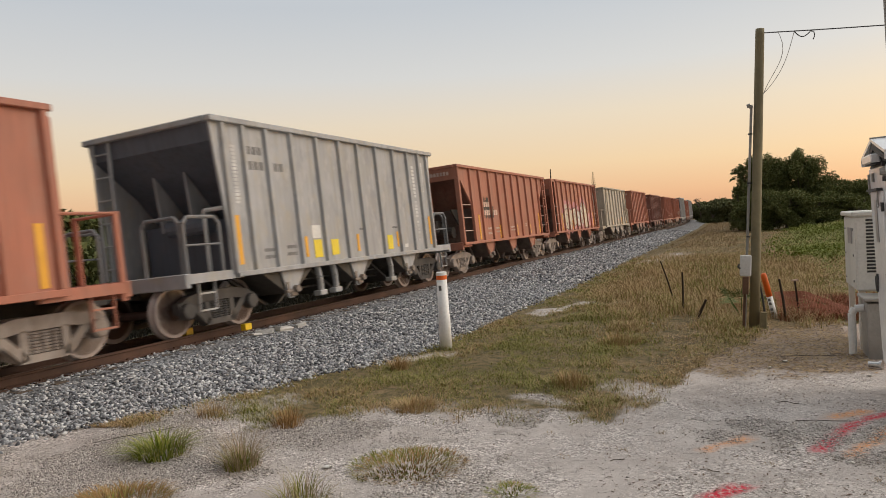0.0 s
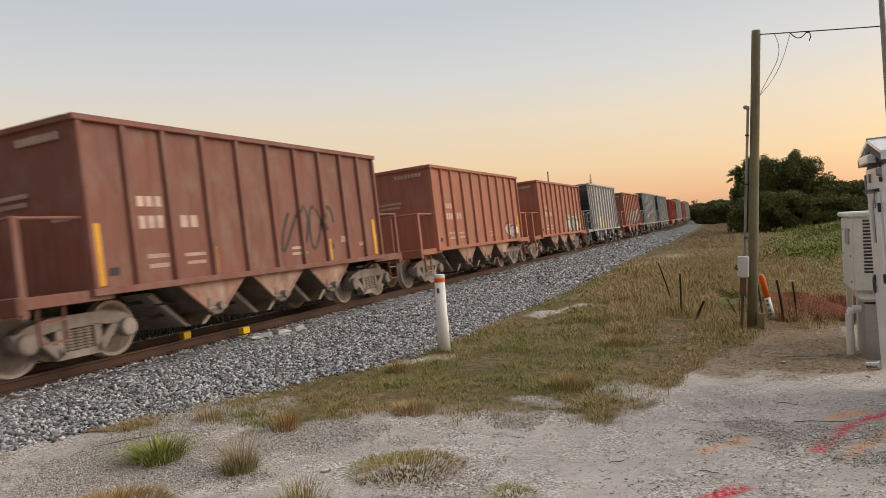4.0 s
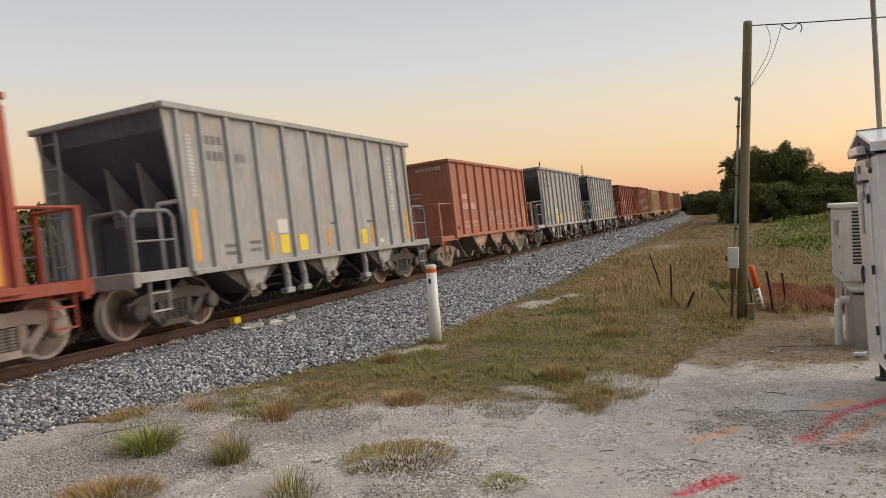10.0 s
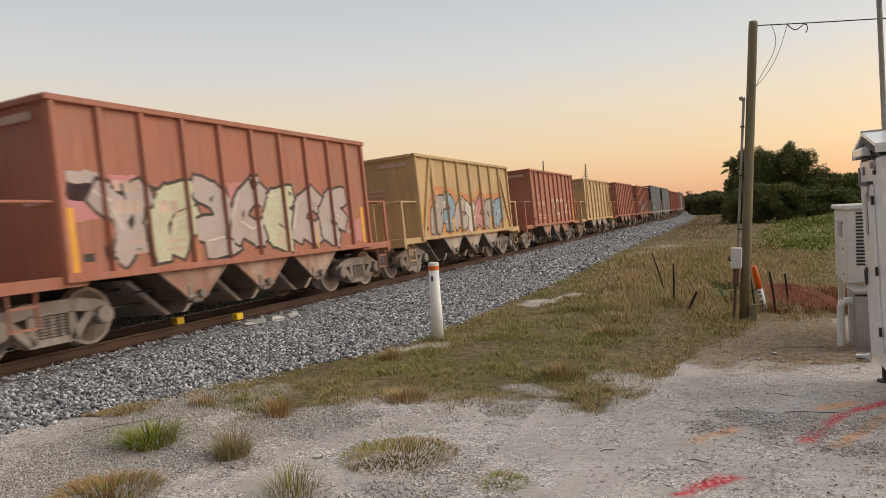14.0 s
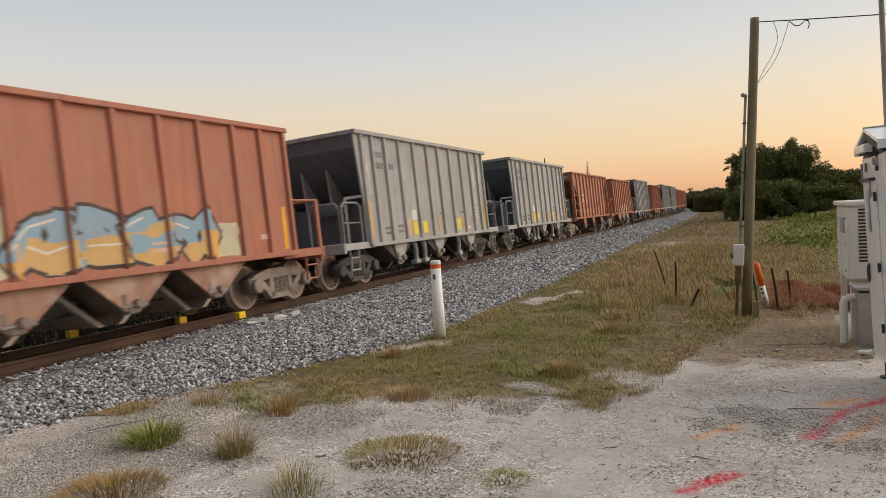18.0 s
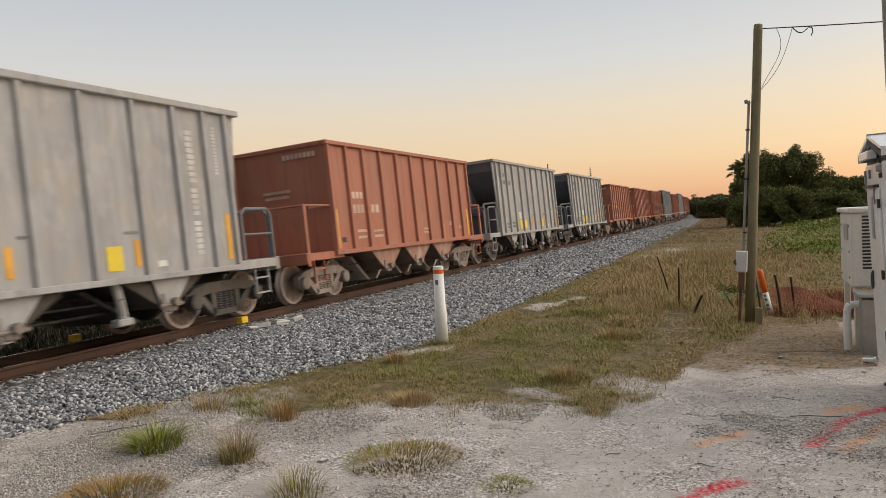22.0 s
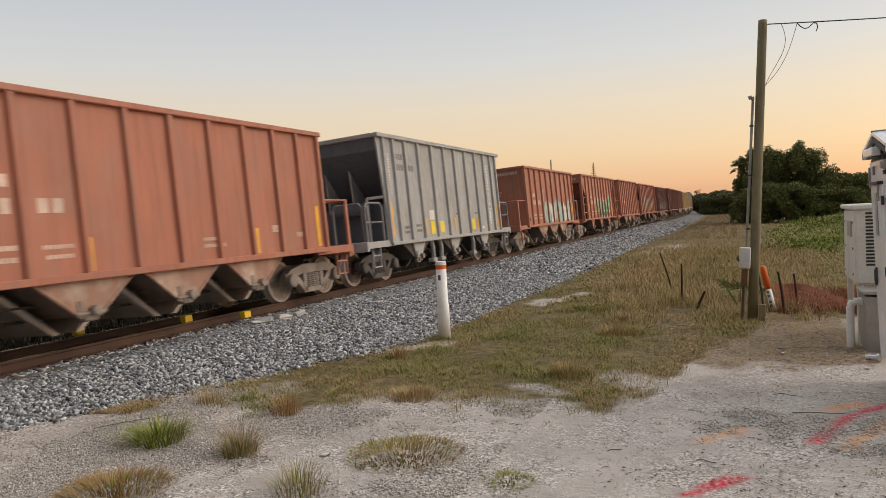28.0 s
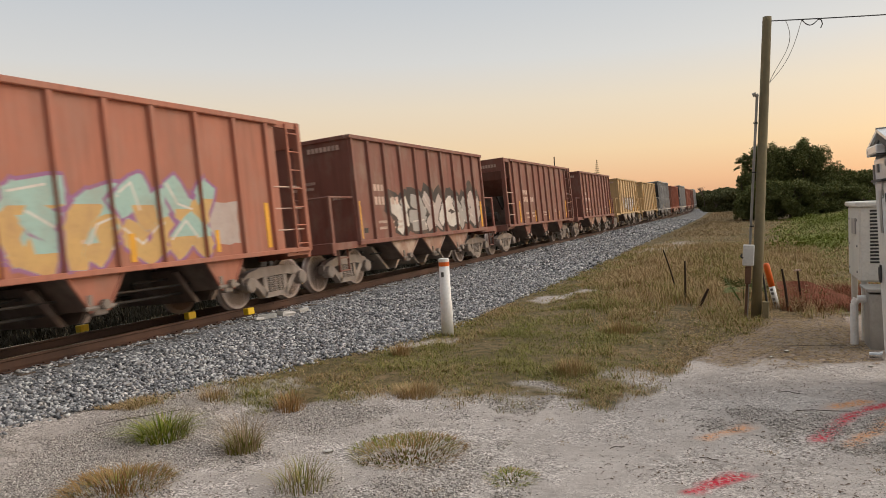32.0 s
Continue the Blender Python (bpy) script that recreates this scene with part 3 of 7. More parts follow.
def build_stones():
    rnd = random.Random(9)
    spots = []
    for s0, s1, per, r0, r1 in ((3.0, 13.0, 740, 0.019, 0.046), (13.0, 24.0, 400, 0.025, 0.05), (24.0, 48.0, 110, 0.04, 0.075), (48.0, 90.0, 30, 0.06, 0.12)):
        for _ in range(int((s1 - s0) * 4.2 * per)):
            s = rnd.uniform(s0, s1)
            t = toe(s)
            d = rnd.uniform(0.09, 4.4 if t > 3 else t + 0.5)
            if d > t + abs(rnd.gauss(0, 0.14)) - 0.05:
                continue
            p = on_track(s) @ Vector((HALF + d, 0, 0))
            r = rnd.uniform(r0, r1)
            spots.append((p.x, p.y, ballast_height(s, d) + r * rnd.uniform(0.1, 0.7), r))
    # between the rails and on the far shoulder
    for d0, d1, per in ((-1.36, -0.14, 150), (-3.3, -1.65, 110)):
        for _ in range(int(40 * (d1 - d0) * per)):
            s, d = rnd.uniform(2, 42), rnd.uniform(d0, d1)
            p = on_track(s) @ Vector((HALF + d, 0, -0.2))
            r = rnd.uniform(0.028, 0.055)
            spots.append((p.x, p.y, max(0.0, p.z - 0.30 * max(0, -2.4 - d)) + r * 0.2, r))
    ob = new("ballast_stones", scatter("ballast_stones", spots, STONE))
    tagged(ob, "loose crushed grey and white granite stones on the ballast slope", "ballast stones", kind="stuff")
    spots = []
    while len(spots) < 46000:
        x, y = rnd.uniform(-8, 2.2), 3.8 + 8.5 * rnd.random() ** 1.35
        if noise.noise(Vector((x * 0.8, y * 0.8, 4.4))) > rnd.uniform(-0.8, 0.3) + (0.2 if x > -1.6 else 0) and turf(x, y) < rnd.uniform(0.2, 0.9) and x < 1.4 and x > -0.62 * y - 4.6:
            r = rnd.uniform(0.004, 0.010) * (1.7 if rnd.random() < 0.06 else 1) * (1.25 if x < -1 and y < 7.5 else 1)
            spots.append((x, y, ground_height(x, y) + r * 0.12, r))
    while len(spots) < 116000:
        x, y = rnd.uniform(-8, 1.4), 3.8 + 5.2 * rnd.random() ** 1.2
        heap = noise.noise(Vector((x * 0.9, y * 0.9, 14.4))) + 0.5 * noise.noise(Vector((x * 3.1, y * 3.1, 2.2)))
        if heap + (0.35 if x < -2.2 else -0.1) < rnd.uniform(0.05, 0.5) or turf(x, y) > rnd.uniform(0.2, 0.9) or x < -0.62 * y - 4.6:
            continue
        r = rnd.uniform(0.008, 0.017) * (1.6 if rnd.random() < 0.05 else 1)
        spots.append((x, y, ground_height(x, y) + r * 0.2, r))
    ob = new("gravel", scatter("gravel", spots, PEBBLE, 0.6, CHIPS))
    tagged(ob, "white and grey shell gravel strewn over the sand", "gravel", kind="stuff")


# ------------------------------------------------------------------ rails and ties
def build_track():
    root = thing("railway_track", Matrix.Identity(4), "single railway track with rusty rails on wooden ties", "railway track", kind="structure")
    prof = [(-0.07, -0.18), (0.07, -0.18), (0.07, -0.165), (0.012, -0.14), (0.012, -0.045), (0.036, -0.035), (0.036, -0.004), (0.03, 0.0),
            (-0.03, 0.0), (-0.036, -0.004), (-0.036, -0.035), (-0.012, -0.045), (-0.012, -0.14), (-0.07, -0.165)]
    ss = list(np.arange(-740, -20, 20)) + list(np.arange(-20, 60, 4)) + list(np.arange(60, 320, 4)) + list(np.arange(320, 980, 15))
    for side in (1, -1):
        bm = bmesh.new()
        rings = []
        for s in ss:
            m = on_track(s, side * HALF)
            rings.append([bm.verts.new(m @ Vector((x, 0, z))) for x, z in prof])
        n = len(prof)
        for a, b in zip(rings, rings[1:]):
            for i in range(n):
                f = bm.faces.new((a[i], b[i], b[(i + 1) % n], a[(i + 1) % n]))
                f.material_index = 1 if i in (7,) else 0
        part("rail", bm, [RAIL, RAIL_TOP], root)
    bm = bmesh.new()
    soft_box(bm, (0, 0, -0.28), (2.6, 0.23, 0.18), 0.012)
    tie = finish("tie", bm, TIE)
    rnd = random.Random(3)
    for i in range(270):
        m = on_track(-14 + i * 0.53) @ pose(rnd.uniform(-0.04, 0.04), 0, 0, 0, 0, rnd.uniform(-1, 1))
        part("tie", tie, None, root, m=m)
    bm = bmesh.new()
    box(bm, (0, 0, -0.175), (0.36, 0.19, 0.02))
    tube(bm, (0.10, 0.05, -0.17), (0.10, 0.05, -0.14), 0.018, 6)
    tube(bm, (-0.10, -0.05, -0.17), (-0.10, -0.05, -0.14), 0.018, 6)
    pl = finish("tie_plate", bm, RAIL)
    for i in range(75):
        part("tie_plate", pl, None, root, m=on_track(-14 + (i + 34) * 0.53, HALF))
    return root


# ------------------------------------------------------------------ hopper cars
def wheelset_mesh(mat):
    bm = bmesh.new()
    r = 0.457
    for sd in (1, -1):
        prof = [(0.675, 0.12), (0.665, 0.30), (0.67, 0.40), (0.672, r + 0.026), (0.70, r + 0.022), (0.715, r), (0.81, r - 0.004),
                (0.815, 0.40), (0.775, 0.385), (0.765, 0.19), (0.80, 0.16), (0.845, 0.13), (0.85, 0.09)]
        for lo, hi, mi in ((0, 3, 0), (2, 8, 1), (7, len(prof), 0)):
            lathe(bm, [(sd * a, q) for a, q in prof[lo:hi]], 28, mi=mi)
        for i in range(4):
            t = i * math.pi / 2 + 0.4
            tube(bm, (sd * 0.772, 0.29 * math.cos(t), 0.29 * math.sin(t)), (sd * 0.785, 0.29 * math.cos(t), 0.29 * math.sin(t)), 0.035, 8)
    tube(bm, (-1.12, 0, 0), (1.12, 0, 0), 0.082, 12)
    bmesh.ops.recalc_face_normals(bm, faces=bm.faces[:])
    return finish("wheelset", bm, [mat, RIM])


def truck_meshes(mat):
    bm = bmesh.new()
    soft_box(bm, (0, 0, 0.52), (1.9, 0.42, 0.26), 0.03)
    box(bm, (0, 0, 0.70), (0.7, 0.5, 0.14))
    for y in (-0.42, 0.42):
        box(bm, (0, y, 0.42), (1.35, 0.09, 0.12))
    bolster = finish("bolster", bm, mat)
    bm = bmesh.new()
    x0, w = 0.94, (0.17, 0, 0)
    plate(bm, [(x0, -1.02, 0.60), (x0, -0.80, 0.52), (x0, -0.42, 0.58), (x0, 0.42, 0.58), (x0, 0.80, 0.52), (x0, 1.02, 0.60),
               (x0, 0.86, 0.70), (x0, 0.45, 0.78), (x0, -0.45, 0.78), (x0, -0.86, 0.70)], w)
    for sd in (1, -1):
        pts = [(x0, sd * 0.80, 0.55), (x0, sd * 0.62, 0.56), (x0, sd * 0.30, 0.26), (x0, sd * 0.30, 0.16), (x0, sd * 0.40, 0.17)]
        plate(bm, pts if sd > 0 else pts[::-1], w)
        pts = [(x0, sd * 0.27, 0.18), (x0, sd * 0.40, 0.20), (x0, sd * 0.40, 0.60), (x0, sd * 0.27, 0.60)]
        plate(bm, pts if sd > 0 else pts[::-1], w)
        pts = [(x0, sd * 1.06, 0.62), (x0, sd * 0.72, 0.62), (x0, sd * 0.74, 0.42), (x0, sd * 1.04, 0.42)]
        plate(bm, pts if sd > 0 else pts[::-1], (0.15, 0, 0))
    plate(bm, [(x0, -0.40, 0.14), (x0, 0.40, 0.14), (x0, 0.40, 0.25), (x0, -0.40, 0.25)], w)
    bmesh.ops.recalc_face_normals(bm, faces=bm.faces[:])
    frame_ = finish("side_frame", bm, mat)
    bm = bmesh.new()
    lathe(bm, [(0.255 + z * 0.045 + dz, r) for z in range(7) for dz, r in ((0, 0.055), (0.01, 0.075), (0.03, 0.075), (0.04, 0.055))], 10, "z", (1.06, 0, 0))
    spring = finish("spring", bm, mat)
    bm = bmesh.new()
    lathe(bm, [(1.02, 0.10), (1.02, 0.15), (1.19, 0.15), (1.21, 0.12), (1.215, 0.05)], 14)
    cap = finish("bearing_cap", bm, mat)
    return bolster, frame_, spring, cap


FLIP = Matrix.Rotation(math.pi, 4, "Z")
TRUCK_SETS = {}


def add_trucks(root, yc, dark=False):
    if dark not in TRUCK_SETS:
        TRUCK_SETS[dark] = (truck_meshes(TRUCK_DARK if dark else TRUCK), wheelset_mesh(WHEEL_RUST if dark else WHEEL))
    (bolster, frame_, spring, cap), ws = TRUCK_SETS[dark]
    for y in (-yc, yc):
        tr = part("truck", bolster, None, root, "cast steel two-axle truck, dusty", m=pose(0, y, 0))
        for fl in (Matrix.Identity(4), FLIP):
            part("side_frame", frame_, None, tr, m=fl)
            for y in (-0.16, 0.0, 0.16):
                part("spring", spring, None, tr, m=pose(0, y, 0) @ fl)
        for dy in (-0.889, 0.889):
            part("wheelset", ws, None, tr, "steel wheels on an axle", m=pose(0, dy, 0.457))
            for fl in (Matrix.Identity(4), FLIP):
                part("bearing_cap", cap, None, tr, m=pose(0, dy, 0.457) @ fl)


def coupler_mesh(mat):
    bm = bmesh.new()
    soft_box(bm, (0, 0.35, 0.88), (0.14, 0.75, 0.16), 0.02)
    plate(bm, [(-0.16, -0.08, 0.76), (0.12, -0.12, 0.76), (0.16, 0.06, 0.76), (0.06, 0.16, 0.76), (-0.13, 0.12, 0.76)], (0, 0, 0.26))
    rod(bm, [(-0.3, 0.3, 0.95), (-0.33, 0.05, 0.72), (-0.3, -0.1, 0.62)], 0.025, 6)
    bmesh.ops.recalc_face_normals(bm, faces=bm.faces[:])
    return finish("coupler", bm, mat)


COUPLER = coupler_mesh(GREASE_SHADE)
SIDE = 1.53


def rib_mesh(z0, z1, mat, w=0.085, d=0.075):
    bm = bmesh.new()
    pts = [(SIDE - 0.01, -w / 2 - 0.02, 0), (SIDE + d, -w / 2, 0), (SIDE + d, w / 2, 0), (SIDE - 0.01, w / 2 + 0.02, 0)]
    plate(bm, [(x, y, z0) for x, y, _ in pts], (0, 0, z1 - z0))
    return finish("rib", bm, mat)


def side_sheets(root, pts, mat, t=0.05):
    """pts in (y, z): one sheet on each side of the car."""
    for sd in (1, -1):
        bm = bmesh.new()
        p = [(sd * SIDE, y, z) for y, z in pts]
        plate(bm, p if sd > 0 else p[::-1], (-sd * t, 0, 0))
        bmesh.ops.recalc_face_normals(bm, faces=bm.faces[:])
        part("side_sheet", bm, mat, root)


def end_sheets(root, prof, mat, t=0.05):
    """prof in (y, z) from the rim down: one bent sheet at each end."""
    for sd in (1, -1):
        bm = bmesh.new()
        x = -SIDE + 0.052
        p = [(x, sd * y, z) for y, z in prof] + [(x, sd * (y - t), z - 0.01) for y, z in prof[::-1]]
        plate(bm, p, (2 * SIDE - 0.104, 0, 0))
        bmesh.ops.recalc_face_normals(bm, faces=bm.faces[:])
        part("end_sheet", bm, mat, root)


def floor_sheet(root, length, z, mat):
    bm = bmesh.new()
    box(bm, (0, 0, z), (2 * SIDE - 0.12, length, 0.05))
    part("floor_sheet", bm, mat, root)


def bays(root, ys, mat, z_top, half_top, slope_mat, z_tip=0.46, z_low=0.24, wide=0.95, fronts=True):
    """Hopper bottoms: a pointed plate on each side, a dark chute between, and slope sheets that reach down between the rails."""
    bm = bmesh.new()
    x, tip = 1.43, 0.15
    plate(bm, [(x, -half_top * 0.94, z_top), (x, half_top * 0.94, z_top), (x, tip * 0.8, z_tip + 0.02), (x, -tip * 0.8, z_tip + 0.02)], (-2 * x, 0, 0))
    bmesh.ops.recalc_face_normals(bm, faces=bm.faces[:])
    # without front plates the chute takes a black that imitates under-car shade
    chute = finish("hopper_bay", bm, UNDER if fronts else GREASE_SHADE)
    bm = bmesh.new()
    plate(bm, [(1.45, -half_top, z_top), (1.45, half_top, z_top), (1.45, tip, z_tip), (1.45, -tip, z_tip)], (0.03, 0, 0))
    for sd in (1, -1):
        tube(bm, (1.49, sd * half_top, z_top - 0.02), (1.49, sd * tip, z_tip), 0.022, 6)
    bmesh.ops.recalc_face_normals(bm, faces=bm.faces[:])
    front = finish("front_plate", bm, mat)
    bm = bmesh.new()
    plate(bm, [(-wide, half_top + 0.05, z_top - 0.12), (wide, half_top + 0.05, z_top - 0.12), (wide, 0.10, z_low), (-wide, 0.10, z_low)], (0, 0.04, 0.03))
    for k in (-wide, wide):
        plate(bm, [(k, half_top + 0.09, z_top - 0.12), (k, half_top + 0.20, z_top - 0.14), (k, 0.22, z_low), (k, 0.12, z_low)], (0.05, 0, 0))
    bmesh.ops.recalc_face_normals(bm, faces=bm.faces[:])
    slope = finish("slope_plate", bm, slope_mat)
    bm = bmesh.new()
    soft_box(bm, (1.44, 0, z_tip + 0.02), (0.16, 0.24, 0.15), 0.02)
    tube(bm, (1.5, -0.26, z_tip + 0.06), (1.5, 0.26, z_tip + 0.06), 0.035, 8)
    tube(bm, (1.5, 0.05, z_tip + 0.1), (1.6, 0.05, z_tip + 0.1), 0.075, 10)
    box(bm, (1.47, -0.16, z_tip + 0.16), (0.06, 0.08, 0.2))
    gate = finish("gate", bm, DUST)
    for y in ys:
        b = part("hopper_bay", chute, None, root, m=pose(0, y, 0))
        for fl in (Matrix.Identity(4), FLIP):
            part("gate", gate, None, b, "discharge gate with a rack shaft", m=fl)
            part("slope_plate", slope, None, b, m=fl)
            if fronts:
                part("front_plate", front, None, b, m=fl)


def center_sill(root, half, mat):
    bm = bmesh.new()
    box(bm, (0, 0, 0.93), (0.42, 2 * half, 0.36))
    for y in (-half * 0.45, half * 0.45, 0):
        tube(bm, (0.5, y - 1.0, 0.78), (0.5, y + 0.9, 0.80), 0.03, 6)
        tube(bm, (-0.55, y - 0.5, 0.70), (-0.55, y + 0.5, 0.70), 0.16, 10)
    part("center_sill", bm, mat, root)
    # brake rods and levers between the trucks
    for sd in (1, -1):
        bm = bmesh.new()
        tube(bm, (0.62 * sd, -half * 0.62, 0.50), (0.62 * sd, half * 0.62, 0.50), 0.026, 6)
        tube(bm, (0.95 * sd, -half * 0.55, 0.72), (0.80 * sd, half * 0.5, 0.66), 0.022, 6)
        for y in (-half * 0.4, half * 0.12, half * 0.5):
            box(bm, (0.62 * sd, y, 0.66), (0.03, 0.09, 0.42))
        part("brake_rod", bm, mat, root)


def ladder(bm, x, y, z0, z1, w=0.42, along="x", n=6):
    dx, dy = (w, 0) if along == "x" else (0, w)
    for k in (0, 1):
        box(bm, (x + dx * k, y + dy * k, (z0 + z1) / 2), (0.05, 0.05, z1 - z0))
    for i in range(n):
        z = z0 + (i + 0.5) * (z1 - z0) / n
        tube(bm, (x, y, z), (x + dx, y + dy, z), 0.016, 6)


def lettering(root, spots, mat, label="stencilled lettering, worn and unreadable"):
    """spots: (where, u, z, width, height, letters): blocks of plain bars on the near side, or on the end that leads."""
    bm = bmesh.new()
    for where, u, z, w, h, n in spots:
        step = w / n
        for i in range(n):
            if where == "side":
                box(bm, (SIDE + 0.003, u + (i + 0.5) * step, z), (0.006, step * 0.72, h))
            elif where == "up":
                box(bm, (SIDE + 0.003, u, z + (i + 0.5) * step), (0.006, h, step * 0.72))
            else:
                box(bm, (u + (i + 0.5) * step, where, z), (step * 0.72, 0.006, h))
    return tagged(part("lettering", bm, mat, root, label), kind="stuff")


def signs(root, name, spots, mat, label=""):
    for y, z, w, h in spots:
        bm = bmesh.new()
        box(bm, (SIDE + 0.006, 0, 0), (0.01, w, h))
        part(name, bm, mat, root, label, m=pose(0, y, z))


def end_rails(root, half, deck, mat, tall=1.15, round_top=False):
    """Guard rails round both end platforms, one part a rail."""
    for sd in (-1, 1):
        z0, z1 = 1.12, 1.12 + tall
        ya, yb = sd * (half + 0.12), sd * (half + deck)
        for x in (1.48, -1.48):
            bm = bmesh.new()
            if round_top:
                k = 0.12
                rod(bm, [(x, ya, z0), (x, ya, z1 - k), (x, ya + sd * k, z1), (x, yb - sd * k, z1), (x, yb, z1 - k), (x, yb, z0)], 0.034)
                rod(bm, [(x, ya, (z0 + z1) / 2), (x, yb, (z0 + z1) / 2)], 0.02)
            else:
                soft_box(bm, (x, yb - sd * 0.04, (z0 + z1) / 2 - 0.15), (0.06, 0.11, z1 - z0 + 0.3), 0.01)
                rod(bm, [(x, sd * half, z1 - 0.03), (x, yb, z1 - 0.03)], 0.026)
            part("guard_rail", bm, mat, root)
        y = yb
        for x in (1, -1):
            bm = bmesh.new()
            if round_top:
                rod(bm, [(x * 1.40, y, z0), (x * 1.40, y, z1 - 0.12), (x * 1.30, y, z1), (x * 0.64, y, z1), (x * 0.54, y, z1 - 0.12), (x * 0.54, y, z0)], 0.034)
            else:
                soft_box(bm, (x * 0.55, y, (z0 + z1) / 2 - 0.06), (0.11, 0.05, z1 - z0 + 0.12), 0.01)
                rod(bm, [(x * 1.48, y, z1 - 0.03), (x * 0.55, y, z1 - 0.03)], 0.026)
            part("end_rail", bm, mat, root)


def steps(root, half, deck, mat):
    for sd in (-1, 1):
        for x in (1.46, -1.46):
            bm = bmesh.new()
            y = sd * (half + deck - 0.45)
            for z in (0.45, 0.75):
                box(bm, (x, y, z), (0.06, 0.42, 0.03))
            for yy in (y - 0.21, y + 0.21):
                box(bm, (x, yy, 0.76), (0.05, 0.02, 0.66))
            part("step", bm, mat, root)


def top_rim(root, half, z, mat, w=0.14, h=0.10):
    bm = bmesh.new()
    for x in (SIDE + 0.02, -SIDE - 0.02):
        soft_box(bm, (x, 0, z - h / 2), (w, 2 * half + 0.1, h), 0.012)
    for y in (half, -half):
        soft_box(bm, (0, y, z - h / 2), (2 * SIDE - w, 0.12, h), 0.012)
    part("top_rim", bm, mat, root)


def side_sills(root, half, z, mat, h=0.16):
    for sd in (1, -1):
        bm = bmesh.new()
        soft_box(bm, (sd * (SIDE + 0.02), 0, z), (0.12, 2 * half, h), 0.01)
        part("side_sill", bm, mat, root)


def end_decks(root, half, deck, mat, coup):
    for sd in (-1, 1):
        bm = bmesh.new()
        box(bm, (0, sd * (half + deck / 2 - 0.2), 1.08), (3.0, deck + 0.4, 0.07))
        soft_box(bm, (0, sd * (half + deck), 1.0), (3.05, 0.12, 0.26), 0.015)
        for x in (1.48, -1.48):
            box(bm, (x, sd * (half + deck / 2 - 0.2), 1.02), (0.09, deck + 0.4, 0.15))
        d = part("end_deck", bm, mat, root)
        part("coupler", COUPLER, None, d, "greasy knuckle coupler", m=pose(0, -coup, 0) if sd < 0 else FLIP @ pose(0, -coup, 0))


def car_standard(col, diagonal=False, tall=0.0):
    """Open hopper with upright ends, flat side sheets between ribs."""
    half, z1, z0 = (4.62, 3.73 + tall, 1.06) if not diagonal else (4.65, 3.75 if col is TAN else 3.65, 1.06)
    root = thing("hopper_car", Matrix.Identity(4), "", "hopper car")
    side_sheets(root, [(-half, z0), (half, z0), (half, z1), (-half, z1)], col)
    end_sheets(root, [(half, z1 - 0.02), (half, z0)], col)
    floor_sheet(root, 2 * half - 0.2, z0 + 0.25, col)
    top_rim(root, half, z1, col)
    side_sills(root, half, z0, col, 0.11)
    n = 10 if not diagonal else 8
    ribs = [-half + 0.05 + i * (2 * half - 0.1) / n for i in range(n + 1)] if diagonal else [-4.55, -3.73, -2.88, -1.93, -0.96, 0.0, 0.96, 1.93, 2.88, 3.73, 4.55]
    rib = rib_mesh(z0, z1 - 0.1, col)
    for y in ribs:
        for fl in (0, 180):
            part("rib", rib, None, root, m=pose(0, -y if fl else y, 0, 0, 0, fl))
    if diagonal:
        w = (2 * half - 0.1) / n
        for fl in (0, 180):
            for sd in (1, -1):
                bm = bmesh.new()
                ya, yb = sd * (half - 0.12), sd * (half - 0.12 - w * 0.95)
                p = [(SIDE, ya, z0 + 0.1), (SIDE, ya - sd * 0.12, z0 + 0.05), (SIDE, yb - sd * 0.0, z1 - 0.15), (SIDE, yb + sd * 0.12, z1 - 0.1)]
                plate(bm, p if sd > 0 else p[::-1], (0.07, 0, 0))
                bmesh.ops.recalc_face_normals(bm, faces=bm.faces[:])
                part("brace", bm, col, root, m=pose(0, 0, 0, 0, 0, fl))
    bays(root, (-1.93, 0.06, 2.03), FRONT if not diagonal else DUST_PALE, z0 - 0.03, 0.86, DUST_PALE)
    center_sill(root, half + 0.9, GREASE_SHADE)
    end_decks(root, half, 1.12, col, half + 1.62)
    end_rails(root, half, 1.1, col, 1.1)
    bm = bmesh.new()
    ladder(bm, -1.45, -half - 0.09, 1.12, z1 - 0.15)
    part("ladder", bm, col, root)
    bm = bmesh.new()
    ladder(bm, 1.03, half + 0.09, 1.12, z1 - 0.15)
    part("ladder", bm, col, root)
    add_trucks(root, 4.55)
    steps(root, half, 1.1, col)
    return root, half, z1, ribs


